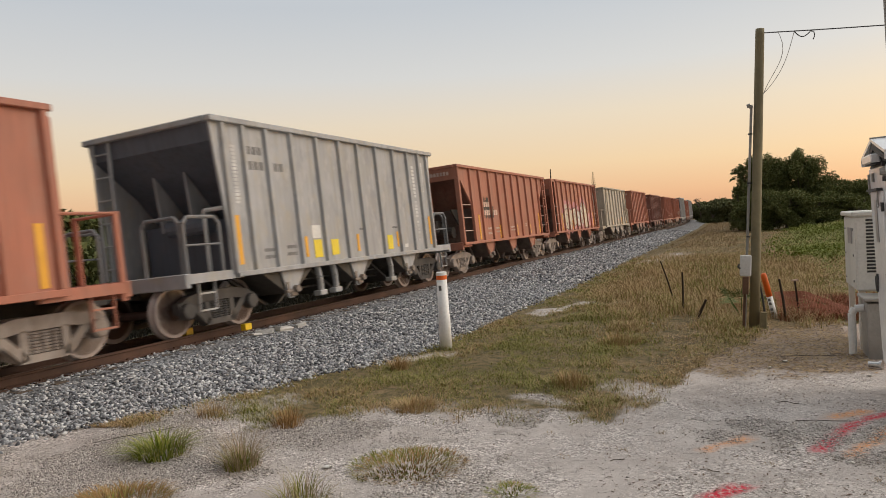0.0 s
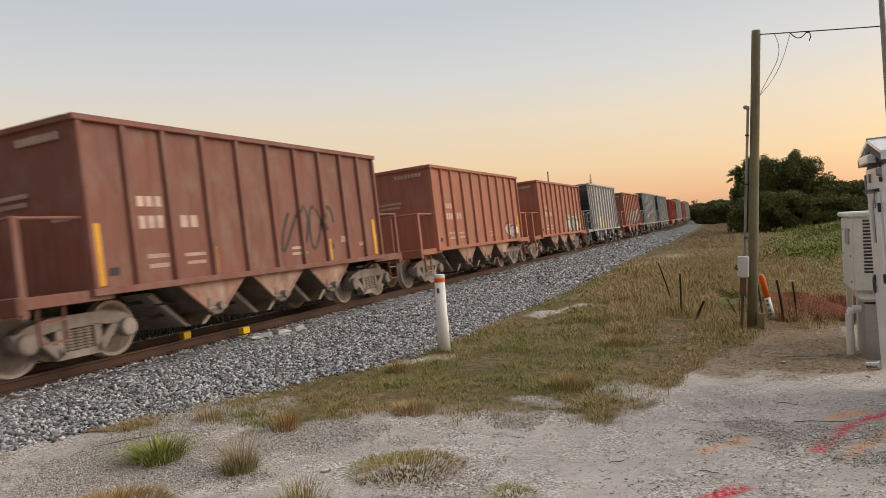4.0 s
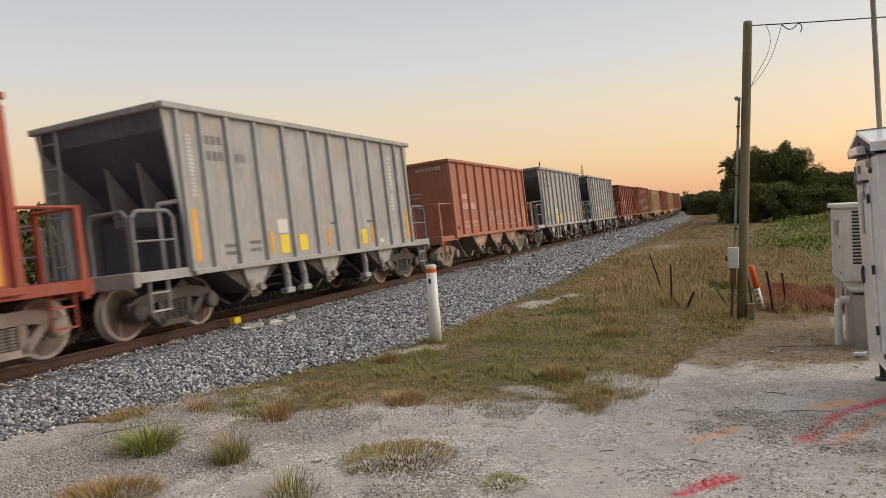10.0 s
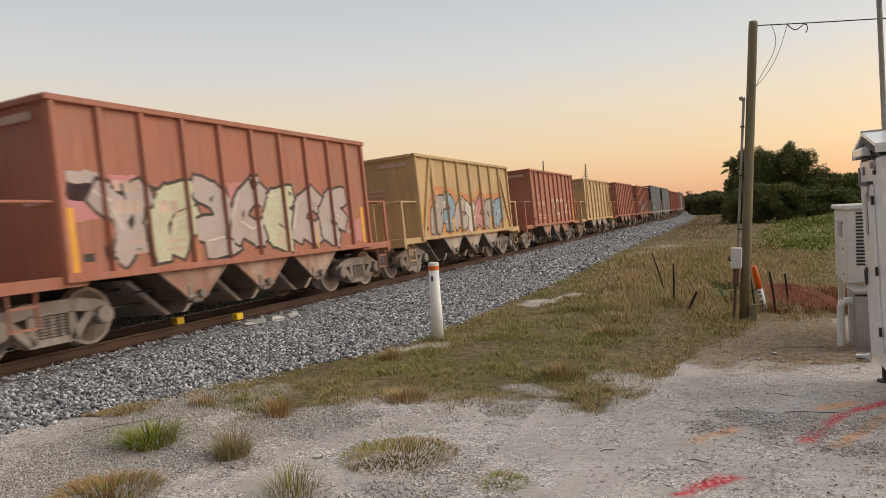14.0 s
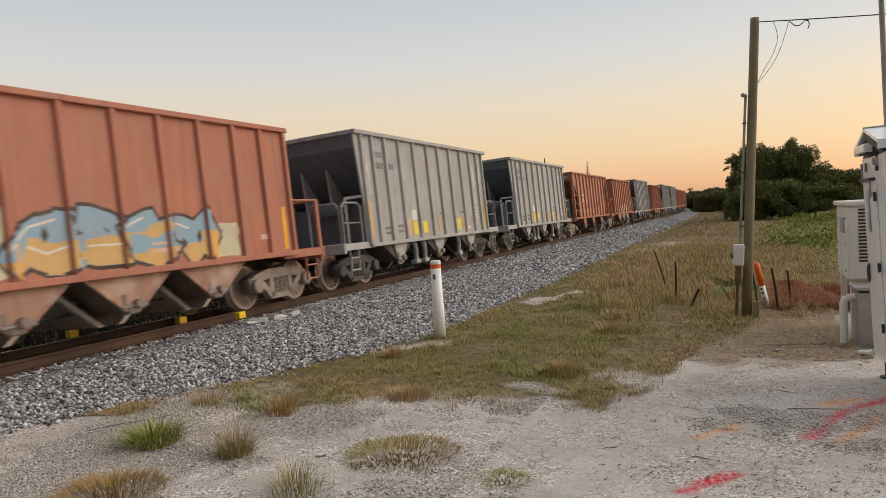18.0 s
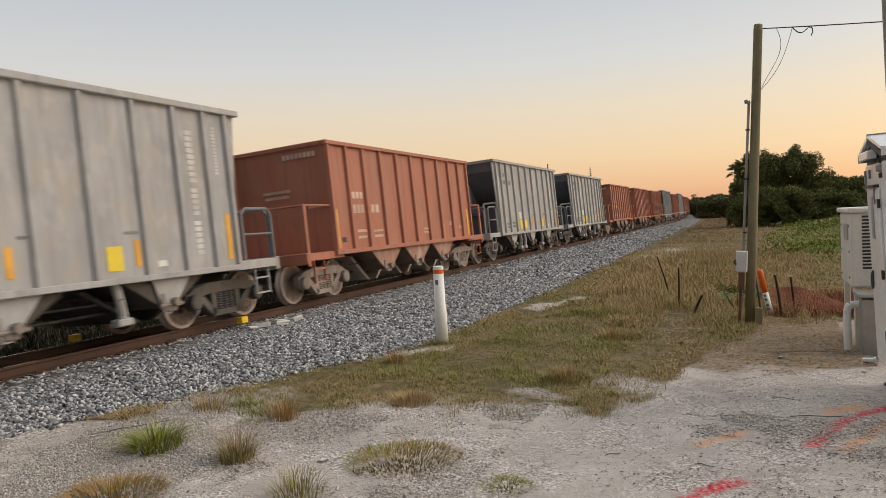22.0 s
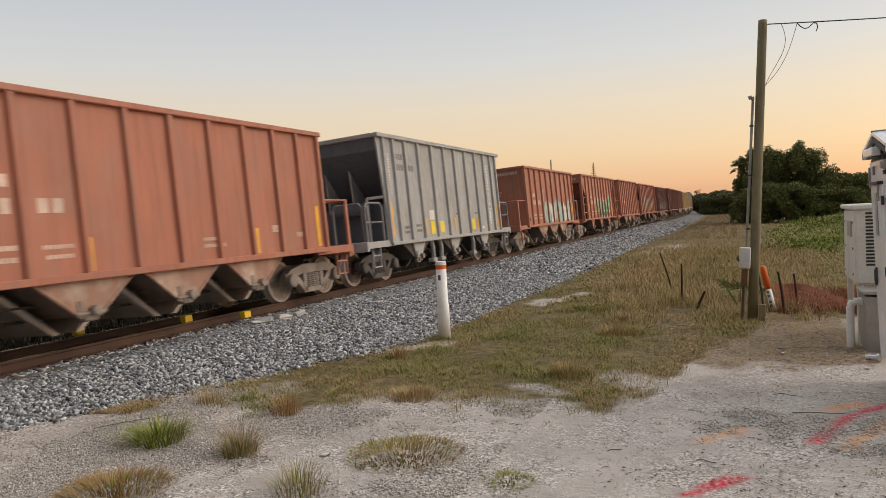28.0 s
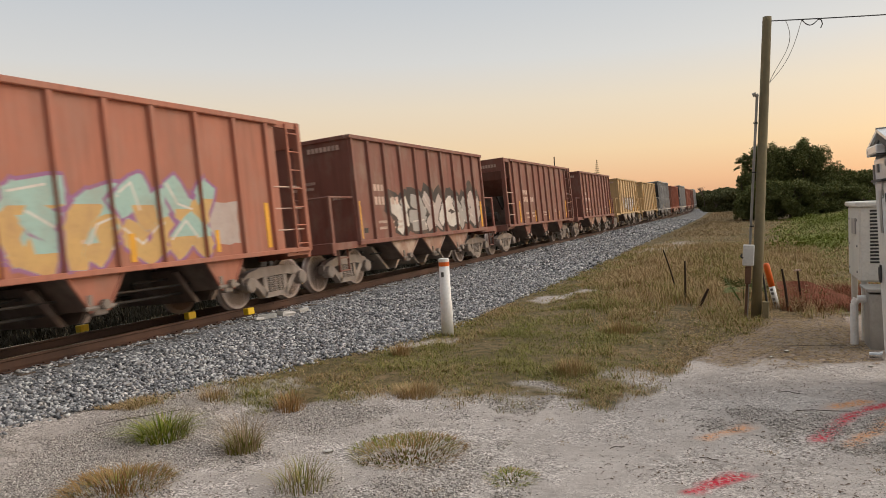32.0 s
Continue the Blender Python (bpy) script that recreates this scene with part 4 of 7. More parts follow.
def car_grey():
    """Open hopper with sloping ends under an overhanging rim, tubular guard rails."""
    half, z1, z0 = 4.97, 4.0, 1.03
    root = thing("hopper_car", Matrix.Identity(4), "", "hopper car")
    side_sheets(root, [(-4.62, z0), (4.62, z0), (half, z1), (-half, z1)], GREY)
    # end sheets, floor and bulkhead carry the recess's shade in their grey
    end_sheets(root, [(half - 0.03, z1 - 0.02), (half - 0.10, z1 - 0.45), (half - 1.15, 2.75), (half - 2.0, 1.75), (half - 2.2, 1.05)], GREY_SHADED)
    floor_sheet(root, 5.4, z0 + 0.2, GREY_SHADED)
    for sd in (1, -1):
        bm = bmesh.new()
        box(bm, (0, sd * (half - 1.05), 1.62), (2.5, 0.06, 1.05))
        part("bulkhead", bm, GREY_SHADED, root)
        for x in (-0.55, 0.25):
            bm = bmesh.new()
            plate(bm, [(x, sd * (half - 1.7), 2.0), (x, sd * (half - 0.72), 2.0), (x, sd * (half - 0.62), 3.15)], (0.05, 0, 0))
            bmesh.ops.recalc_face_normals(bm, faces=bm.faces[:])
            part("gusset", bm, GREY, root)
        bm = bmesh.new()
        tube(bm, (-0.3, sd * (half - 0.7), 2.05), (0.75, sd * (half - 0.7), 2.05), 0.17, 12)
        part("air_reservoir", bm, GREY_SHADED, root)
    top_rim(root, half, z1, GREY, 0.16, 0.11)
    side_sills(root, 4.65, z0 - 0.02, GREY, 0.1)
    ribs = [-4.65, -4.06, -3.32, -2.44, -1.45, -0.46, 0.43, 1.40, 2.40, 3.30, 4.05, 4.65]
    rib = rib_mesh(z0, z1 - 0.1, GREY)
    for y in ribs:
        for fl in (0, 180):
            part("rib", rib, None, root, m=pose(0, -y if fl else y, 0, 0, 0, fl))
    # pointed side plates under the sill, and the chutes between them
    bm = bmesh.new()
    plate(bm, [(0, -0.44, 0), (0, 0.44, 0), (0, -0.08, -0.60), (0, -0.24, -0.60)], (-0.04, 0, 0))
    bmesh.ops.recalc_face_normals(bm, faces=bm.faces[:])
    pt = finish("side_plate", bm, GREY)
    for y in (-2.75, 0.10, 2.97):
        for sd in (1, -1):
            part("side_plate", pt, None, root, m=pose(sd * 1.48, y, z0 - 0.05))
    # black shade between the bays is put into the chute and slope colour
    bays(root, (-2.85, 0.0, 2.87), GREASE_SHADE, z0, 1.1, GREASE_SHADE, 0.46, 0.28, 0.9, False)
    bm = bmesh.new()
    rod(bm, [(0, 0, 0), (0.02, 0.04, -0.25), (-0.03, 0.12, -0.5), (-0.03, 0.12, -0.62)], 0.075, 8)
    soft_box(bm, (-0.05, 0.12, -0.62), (0.2, 0.3, 0.12), 0.02)
    leg = finish("chute_arm", bm, GREY)
    for y in (-1.69, -1.04, 1.85):
        part("chute_arm", leg, None, root, m=pose(1.38, y, z0 - 0.05))
        part("chute_arm", leg, None, root, m=pose(-1.38, y, z0 - 0.05, 0, 0, 180))
    center_sill(root, half + 0.8, GREASE_SHADE)
    end_decks(root, half - 0.15, 1.1, GREY, half + 1.5)
    end_rails(root, half - 0.15, 1.05, GREY_RAIL, 1.0, True)
    steps(root, half - 0.15, 1.05, GREY)
    for sd in (1, -1):
        bm = bmesh.new()
        rod(bm, [(-1.45, sd * (half - 0.35), 1.1), (-1.45, sd * (half - 0.35), 2.3)], 0.04)
        part("hand_hold", bm, LETTER_WHITE, root)
        bm = bmesh.new()
        rod(bm, [(1.45, sd * (half - 0.35), 1.1), (1.45, sd * (half - 0.35), 2.3)], 0.04)
        rod(bm, [(1.45, sd * (half - 0.35), 2.3), (0.9, sd * (half - 0.35), 2.3), (0.9, sd * (half - 0.35), 1.1)], 0.04)
        part("hand_hold", bm, LETTER_WHITE, root)
    bm = bmesh.new()
    ladder(bm, -1.42, -half + 0.02, 1.15, z1 - 0.1)
    part("ladder", bm, GREY, root)
    add_trucks(root, 4.71, True)
    return root, half, z1, ribs


def car_long(col, square=False):
    """Longer hopper: the end posts stand clear of the sloping end sheet."""
    half, z1, z0 = 5.6, 3.78, 1.06
    body = 4.35 if square else 4.0
    root = thing("hopper_car", Matrix.Identity(4), "", "hopper car")
    if square:
        side_sheets(root, [(-4.75, z0), (4.75, z0), (4.75, z1), (-4.75, z1)], col)
    else:
        side_sheets(root, [(-4.35, z0), (4.35, z0), (4.35, 2.35), (5.45, 3.45), (half, z1), (-half, z1), (-5.45, 3.45), (-4.35, 2.35)], col)
    e = 4.75 if square else half - 0.1
    # shade of the open ends is put into the sheet colour, with dirt
    end_sheets(root, [(e, z1 - 0.02), (e - 0.05, 3.0), (3.0, 1.1)] if square else [(half - 0.02, z1 - 0.02), (5.43, 3.42), (4.3, 2.3), (3.0, 1.1)], BROWN_SHADED)
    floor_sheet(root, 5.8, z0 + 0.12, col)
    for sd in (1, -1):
        # added plate, coloured as dark as the shade under the slope
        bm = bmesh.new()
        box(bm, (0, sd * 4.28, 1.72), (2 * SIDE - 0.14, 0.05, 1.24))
        part("bulkhead", bm, UNDER, root, "added dusty plate, dark as the shade inside the end")
        if not square:
            # added dark sheet: closes the far opening so no sky shows through
            bm = bmesh.new()
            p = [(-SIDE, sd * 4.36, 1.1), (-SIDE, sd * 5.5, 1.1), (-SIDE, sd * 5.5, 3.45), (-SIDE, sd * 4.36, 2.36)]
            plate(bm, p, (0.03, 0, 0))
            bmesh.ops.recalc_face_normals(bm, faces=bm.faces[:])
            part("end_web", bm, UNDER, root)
    for sd in (1, -1):
        bm = bmesh.new()
        box(bm, (0, sd * half, z1 - 0.25), (2 * SIDE, 0.06, 0.5))
        part("end_beam", bm, col, root)
        if square:
            for x in (SIDE, -SIDE):
                bm = bmesh.new()
                box(bm, (x, sd * (half + 4.75) / 2, z1 - 0.07), (0.08, half - 4.75, 0.14))
                part("rim_extension", bm, col, root)
    top_rim(root, 4.75 if square else half, z1, col)
    side_sills(root, half, z0, col, 0.09)
    ribs = [-4.42, -3.45, -2.42, -1.41, -0.47, 0.47, 1.41, 2.42, 3.45, 4.42]
    for y in ribs:
        zz = z0
        rib = rib_mesh(zz, z1 - 0.1, col)
        for fl in (0, 180):
            part("rib", rib, None, root, m=pose(0, -y if fl else y, 0, 0, 0, fl))
    for sd in (1, -1):
        for x in (SIDE, -SIDE):
            bm = bmesh.new()
            soft_box(bm, (x, sd * (half - 0.05), (z0 + z1) / 2), (0.16, 0.14, z1 - z0), 0.015)
            part("end_post", bm, col, root)
        for x in (0.45, -0.55):
            bm = bmesh.new()
            soft_box(bm, (x, sd * (half - 0.05), (z0 + z1) / 2), (0.14, 0.12, z1 - z0), 0.015)
            part("end_post", bm, col, root)
        bm = bmesh.new()
        for z in (1.5, 1.95, 2.4):
            for x in (SIDE, -SIDE):
                tube(bm, (x, sd * (half - 0.1), z), (x, sd * 4.55, z), 0.016, 6)
        part("side_grab", bm, LETTER_PALE, root)
        bm = bmesh.new()
        soft_box(bm, (0.1, sd * (half - 0.7), 1.75), (0.7, 0.5, 0.45), 0.05)
        tube(bm, (-0.9, sd * (half - 0.8), 1.5), (0.9, sd * (half - 0.8), 1.5), 0.2, 12)
        plate(bm, [(0.95, sd * (half - 1.7), 2.3), (0.95, sd * (half - 0.5), 2.3), (0.95, sd * (half - 1.1), 1.75)], (0.06, 0, 0))
        bmesh.ops.recalc_face_normals(bm, faces=bm.faces[:])
        # the gear's dark colour imitates the shade behind the end posts
        part("brake_gear", bm, GREASE_SHADE, root, "brake gear, coloured dark as in shade")
    bm = bmesh.new()
    ladder(bm, SIDE + 0.06, half - 0.5, 1.0, z1 - 0.05, 0.42, "y", 7)
    part("ladder", bm, col, root)
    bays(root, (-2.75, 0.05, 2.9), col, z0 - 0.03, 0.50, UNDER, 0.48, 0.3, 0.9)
    center_sill(root, half + 0.2, GREASE_SHADE)
    end_decks(root, half - 0.4, 0.4, col, half + 0.55)
    add_trucks(root, 4.85)
    return root, half, z1, ribs


# ------------------------------------------------------------------ the train
# kind, paint, place of the front of the rim on the line at 0 s
FRONTS = [-1.95, 10.66, 22.77, 36.10, 49.34, 61.95, 74.72, 87.64, 100.09, 112.3, 125.77, 138.12, 151.18, 164.45, 176.67, 189.84, 202.11, 214.96,
          228.05, 240.85, 253.33, 266.18, 278.63, 291.28, 303.9, 316.21, 329.49, 341.52, 355.42, 367.94, 381.1, 393.32, 406.42, 419.65, 432.24,
          444.83, 457.1, 470.38, 482.51, 495.99, 507.66, 520.98, 533.16, 545.81, 558.38, 571.32, 583.9]
ORDER = ("sb g lb pb tt ub sd sb sb g sb g g sr g sb g g tm sb ty sb ty sb sb g g lb sb g sb g g sb sb sb g sb g sb lb ub pb sd pd sd "
         "ty ty g sb g sb sd g g sb sb g sb sb").replace("g", "gg").split()
NEXT = {"s": 12.6, "u": 12.6, "t": 12.6, "g": 13.15, "l": 13.4, "p": 12.9}
while len(FRONTS) < len(ORDER):
    FRONTS.append(FRONTS[-1] + NEXT[ORDER[len(FRONTS) - 1][0]])
PAINTS = {"b": BROWN, "d": BROWN_DARK, "r": RED, "m": MAROON, "t": TAN, "y": YELLOW}
WORDS = {"b": "faded brown", "d": "dark brown", "r": "bright red", "m": "maroon", "t": "pale tan", "y": "mustard yellow"}
CARS, PROTOS = [], {}


def base_marks(code, root, half, z1, ribs):
    """Marks that every car of a kind carries."""
    k = code[0]
    if k == "g":
        lettering(root, [("up", -4.36, 2.35, 1.15, 0.13, 16)], LETTER_WORN)
        lettering(root, [("up", 3.68, 1.30, 0.62, 0.17, 6), ("up", 3.68, 2.0, 0.5, 0.17, 5), ("up", 3.68, 2.58, 0.95, 0.17, 9), ("up", 4.33, 2.75, 0.9, 0.08, 14)], LETTER_WORN)
        lettering(root, [("side", -3.95, 3.42, 0.50, 0.16, 3), ("side", -3.95, 3.12, 0.52, 0.17, 3), ("side", -3.12, 3.12, 0.36, 0.17, 2),
                         ("side", -3.72, 1.42, 0.42, 0.07, 6), ("side", -3.72, 1.28, 0.42, 0.07, 6), ("side", -2.95, 1.45, 0.36, 0.07, 5),
                         ("side", -2.95, 1.3, 0.36, 0.07, 5), ("side", 0.2, 1.75, 0.3, 0.05, 5), ("side", 2.0, 1.75, 0.3, 0.05, 5)], LETTER_DARK)
        signs(root, "stripe", [(-4.46, 1.66, 0.13, 0.95), (-2.22, 1.42, 0.11, 0.45), (0.05, 1.42, 0.11, 0.42), (2.24, 1.42, 0.11, 0.42), (4.48, 1.6, 0.12, 0.85)], STRIPE, "orange reflective stripe")
        signs(root, "placard", [(-1.77, 1.36, 0.32, 0.40), (-1.05, 1.36, 0.32, 0.36), (1.78, 1.36, 0.30, 0.38)], PLACARD, "yellow placard")
        signs(root, "placard", [(-1.79, 1.74, 0.36, 0.29), (2.74, 1.22, 0.2, 0.1)], PLACARD_WHITE, "white placard")
        return
    lettering(root, [(-half - 0.04, 0.35, z1 - 0.28, 0.95, 0.12, 8)], LETTER_PALE)
    if k in "stu":
        lettering(root, [(-half - 0.04, -0.3, 2.65, 0.8, 0.07, 12), (-half - 0.04, -0.25, 2.52, 0.7, 0.07, 10), (-half - 0.04, 0.95, 2.2, 0.4, 0.06, 5)], LETTER_PALE)
        lettering(root, [("side", -3.58, 2.44, 0.58, 0.17, 3), ("side", -3.58, 2.10, 0.58, 0.21, 3), ("side", -2.66, 2.10, 0.48, 0.21, 2),
                         ("side", -3.46, 1.54, 0.48, 0.07, 6), ("side", -3.44, 1.38, 0.44, 0.07, 6), ("side", -2.62, 1.52, 0.52, 0.06, 8),
                         ("side", -2.58, 1.38, 0.46, 0.06, 6), ("side", 0.55, 1.48, 0.5, 0.06, 8), ("side", 0.55, 1.36, 0.6, 0.06, 9),
                         ("side", 2.6, 1.6, 0.22, 0.14, 3), ("side", 3.45, 1.45, 0.3, 0.1, 4)], LETTER_PALE)
        signs(root, "stripe", [(-4.41, 1.62, 0.14, 0.95), (-1.86, 1.38, 0.13, 0.5), (2.08, 1.38, 0.13, 0.5), (4.30, 1.60, 0.14, 0.9)], STRIPE, "yellow reflective stripe")
        signs(root, "placard", [(-4.15, 1.35, 0.18, 0.12)], DARK, "small dark tag")
    else:
        lettering(root, [("side", -3.19, 2.42, 0.66, 0.18, 3), ("side", -3.16, 2.12, 0.62, 0.2, 3), ("side", -2.17, 2.12, 0.5, 0.2, 2),
                         ("side", -2.98, 1.52, 0.44, 0.07, 6), ("side", -2.95, 1.34, 0.42, 0.07, 5), ("side", -2.06, 1.52, 0.48, 0.06, 7), ("side", -2.0, 1.38, 0.4, 0.06, 6),
                         ("side", -0.17, 1.52, 0.68, 0.06, 10), ("side", -0.12, 1.4, 0.6, 0.06, 9), ("side", 1.95, 1.62, 0.2, 0.05, 3), ("side", 1.95, 1.54, 0.2, 0.05, 3)], LETTER_PALE)
        signs(root, "stripe", [(-3.8, 1.6, 0.13, 0.9), (-1.51, 1.38, 0.14, 0.5), (0.76, 1.38, 0.13, 0.45), (2.72, 1.38, 0.1, 0.4), (4.24, 1.62, 0.13, 0.9)], STRIPE, "yellow reflective stripe")


def build_train():
    for i, code in enumerate(ORDER):
        k = code[0]
        if code not in PROTOS:
            if k == "g":
                made = car_grey()
            elif k in "stu":
                made = car_standard(PAINTS[code[1]], k == "t", 0.09 if k == "u" else 0.0)
            else:
                made = car_long(PAINTS[code[1]], k == "p")
            base_marks(code, *made)
            PROTOS[code] = made
            root = made[0]
        else:
            root = None
        CARS.append([root, code, PROTOS[code]])
    for i, row in enumerate(CARS):
        if row[0] is None:
            row[0] = copy_thing(row[2][0], Matrix.Identity(4))
        code = row[1]
        half = row[2][1]
        row.append(FRONTS[i] + (half if code[0] != "p" else 4.9))
        base = {"g": "weathered grey open hopper car with dark sloping ends", "s": WORDS.get(code[1], "") + " open hopper car with upright ribs",
                "u": WORDS.get(code[1], "") + " open hopper car with tall ribbed sides",
                "t": WORDS.get(code[1], "") + " hopper car with diagonal end braces", "l": WORDS.get(code[1], "") + " long hopper car with open sloping ends",
                "p": WORDS.get(code[1], "") + " long hopper car with square open ends"}[code[0]]
        if i in TAGS:
            base += ", spray-painted"
        tagged(row[0], base, "hopper car", "cars of the train")


def clip_poly(poly, lo, hi, axis=0):
    """Cuts a polygon in (y, z) to lo <= y <= hi, or to heights with axis 1."""
    for lim, sign in ((lo, 1), (hi, -1)):
        out = []
        for a, b in zip(poly, poly[1:] + poly[:1]):
            ia, ib = sign * (a[axis] - lim) >= 0, sign * (b[axis] - lim) >= 0
            if ia:
                out.append(a)
            if ia != ib:
                t = (lim - a[axis]) / (b[axis] - a[axis])
                out.append((a[0] + t * (b[0] - a[0]), a[1] + t * (b[1] - a[1])))
        poly = out
        if len(poly) < 3:
            return []
    return poly


# crescents, drops, wedges and darts in a unit square: sprayed forms with no reading
FORMS = [
    [[(0.9, 1.0), (0.35, 0.9), (0.1, 0.55), (0.2, 0.2), (0.6, 0.0)], [(0.55, 0.62), (0.95, 0.38)]],
    [[(0.0, 0.2), (0.3, 0.75), (0.7, 1.0), (1.0, 0.8)], [(0.3, 0.3), (0.65, 0.1), (1.0, 0.25)]],
    [[(0.1, 0.95), (0.4, 0.7), (0.55, 0.3), (0.4, 0.0)], [(0.75, 1.05), (0.9, 0.6), (0.8, 0.25)]],
    [[(0.05, 0.0), (0.1, 0.5), (0.4, 0.85), (0.95, 0.95)], [(0.5, 0.05), (0.7, 0.4), (1.0, 0.5)]],
    [[(0.2, 1.0), (0.6, 0.9), (0.85, 0.6), (0.6, 0.3), (0.15, 0.3)], [(0.3, 0.0), (0.95, 0.05)]],
    [[(0.0, 0.7), (0.4, 0.95), (0.5, 0.5), (0.9, 0.75)], [(0.1, 0.25), (0.5, 0.0), (0.9, 0.3)]],
    [[(0.05, 1.0), (0.3, 0.6), (0.7, 0.55), (0.95, 0.95)], [(0.15, 0.0), (0.5, 0.3), (0.85, 0.0)]],
]


def graffiti(i, y0, y1, z0, z1, fills, edge, seed, n=5, glow=None, base=None, shine="white", fat=0.36):
    """A sprayed piece that cannot be read: fat bent strokes with an outline, over sheets and ribs alike."""
    root, code, proto, _ = CARS[i]
    rnd = random.Random(seed)
    cuts, lo = [], -proto[1]
    for r in proto[3]:
        cuts += [(lo, r - 0.045, SIDE + 0.002), (r - 0.045, r + 0.045, SIDE + 0.078)]
        lo = r + 0.045
    cuts.append((lo, proto[1], SIDE + 0.002))
    names = list(dict.fromkeys(([glow] if glow else []) + ([base] if base else []) + [edge, shine] + list(fills)))
    bm = bmesh.new()
    lift = [0.001]

    def lay(poly, col):
        lift[0] += 0.00005
        for a, b, x in cuts:
            p = clip_poly(poly, a, b)
            if len(p) >= 3:
                bm.faces.new([bm.verts.new((x + lift[0], y, z)) for y, z in p]).material_index = names.index(col)

    def stroke(pts, w, col, lo_=-9.0, hi_=99.0):
        for k, (a, b) in enumerate(zip(pts, pts[1:])):
            d = Vector((b[0] - a[0], b[1] - a[1]))
            if d.length < 1e-4:
                continue
            d.normalize()
            o, e = Vector((-d.y, d.x)) * w / 2, d * w * 0.42
            q = clip_poly([(a[0] - e.x + o.x * 0.8, a[1] - e.y + o.y * 0.8), (a[0] - e.x - o.x * 0.8, a[1] - e.y - o.y * 0.8), (a[0] - o.x, a[1] - o.y), (b[0] - o.x, b[1] - o.y),
                           (b[0] + e.x - o.x * 0.8, b[1] + e.y - o.y * 0.8), (b[0] + e.x + o.x * 0.8, b[1] + e.y + o.y * 0.8), (b[0] + o.x, b[1] + o.y), (a[0] + o.x, a[1] + o.y)], lo_, hi_, 1)
            if len(q) >= 3:
                lay(q, col)
    step = (y1 - y0) / n
    w = step * fat
    letters, last = [], -1
    for j in range(n):
        f = rnd.randrange(len(FORMS))
        f = (f + 1) % len(FORMS) if f == last else f
        last = f
        h, dz, lean = (z1 - z0) * rnd.uniform(0.82, 1.0) - w, rnd.uniform(-0.06, 0.06), rnd.uniform(-0.12, 0.2)
        ww = step * rnd.uniform(1.0, 1.2) - w * 0.3
        c = y0 + (j + 0.5) * step
        wob = [[(c + (u - 0.5) * ww + lean * (v - 0.5) * h + rnd.uniform(-0.03, 0.03), z0 + w / 2 + dz + v * h + rnd.uniform(-0.03, 0.03)) for u, v in line] for line in FORMS[f]]
        letters.append((wob, fills[j % len(fills)]))
    if glow:
        for lines, _ in letters:
            for line in lines:
                stroke([(a + rnd.uniform(-0.1, 0.1), b + rnd.uniform(-0.02, 0.16)) for a, b in line], w * 1.9, glow)
    mid = z0 + 0.46 * (z1 - z0)
    for lines, col in letters:
        for line in lines:
            stroke(line, w + 0.12, edge)
        for line in lines:
            stroke(line, w, col)
            if base:
                for k in range(len(line) - 1):
                    stroke(line[k:k + 2], w * 0.98, base, -9.0, mid + rnd.uniform(-0.3, 0.22) * (z1 - z0))
        for line in lines:
            if rnd.random() < 0.75:
                stroke([(a - w * 0.28, b + w * 0.22) for a, b in line[:rnd.choice((2, 3))]], 0.035, shine)
    for _ in range(2 * n):
        c, zc, hh = rnd.uniform(y0, y1), rnd.uniform(z0 + 0.1, z1 - 0.2), rnd.uniform(0.12, 0.3)
        lay([(c, zc - hh / 2), (c + hh * rnd.uniform(0.2, 0.5), zc), (c + rnd.uniform(-0.1, 0.1), zc + hh / 2), (c - hh * 0.2, zc)], rnd.choice((edge, edge, fills[0])))
    bm.normal_update()
    for f in bm.faces:
        if f.normal.x < 0:
            f.normal_flip()
    part("graffiti", bm, [SPRAY[c] for c in names], root, "sprayed graffiti in " + " and ".join(dict.fromkeys(fills)))


def scrawl(i, y0, y1, z0, z1, col, seed, n=5, w=0.05):
    """Thin looping spray lines."""
    root, code, proto, _ = CARS[i]
    rnd = random.Random(seed)
    bm = bmesh.new()
    ribs = proto[3]
    for j in range(n):
        cy = y0 + (j + 0.5) * (y1 - y0) / n
        pts = []
        ph, kk = rnd.uniform(0, 6), rnd.choice((1, 1.5, 2))
        for q in range(25):
            t = q / 24 * 2 * math.pi * 0.85
            pts.append((cy + (y1 - y0) / n * 0.48 * math.cos(t + ph), (z0 + z1) / 2 + (z1 - z0) * 0.48 * math.sin(kk * t + ph)))
        for a, b in zip(pts, pts[1:]):
            d = Vector((b[0] - a[0], b[1] - a[1]))
            if d.length < 1e-4:
                continue
            o = Vector((-d.y, d.x)).normalized() * w / 2
            x = SIDE + (0.08 if min(abs((a[0] + b[0]) / 2 - r) for r in ribs) < 0.05 else 0.004)
            f = bm.faces.new([bm.verts.new((x, p[0] + s * o.x, p[1] + s * o.y)) for p, s in ((a, -1), (b, -1), (b, 1), (a, 1))])
    bm.normal_update()
    for f in bm.faces:
        if f.normal.x < 0:
            f.normal_flip()
    part("graffiti", bm, SPRAY[col], root, "thin sprayed scrawl in " + col)


TAGS = {2, 3, 6, 7, 8, 10, 13, 15, 18, 19, 20, 21, 24, 27, 28, 33, 34, 35, 36, 39, 40, 42, 43, 46}


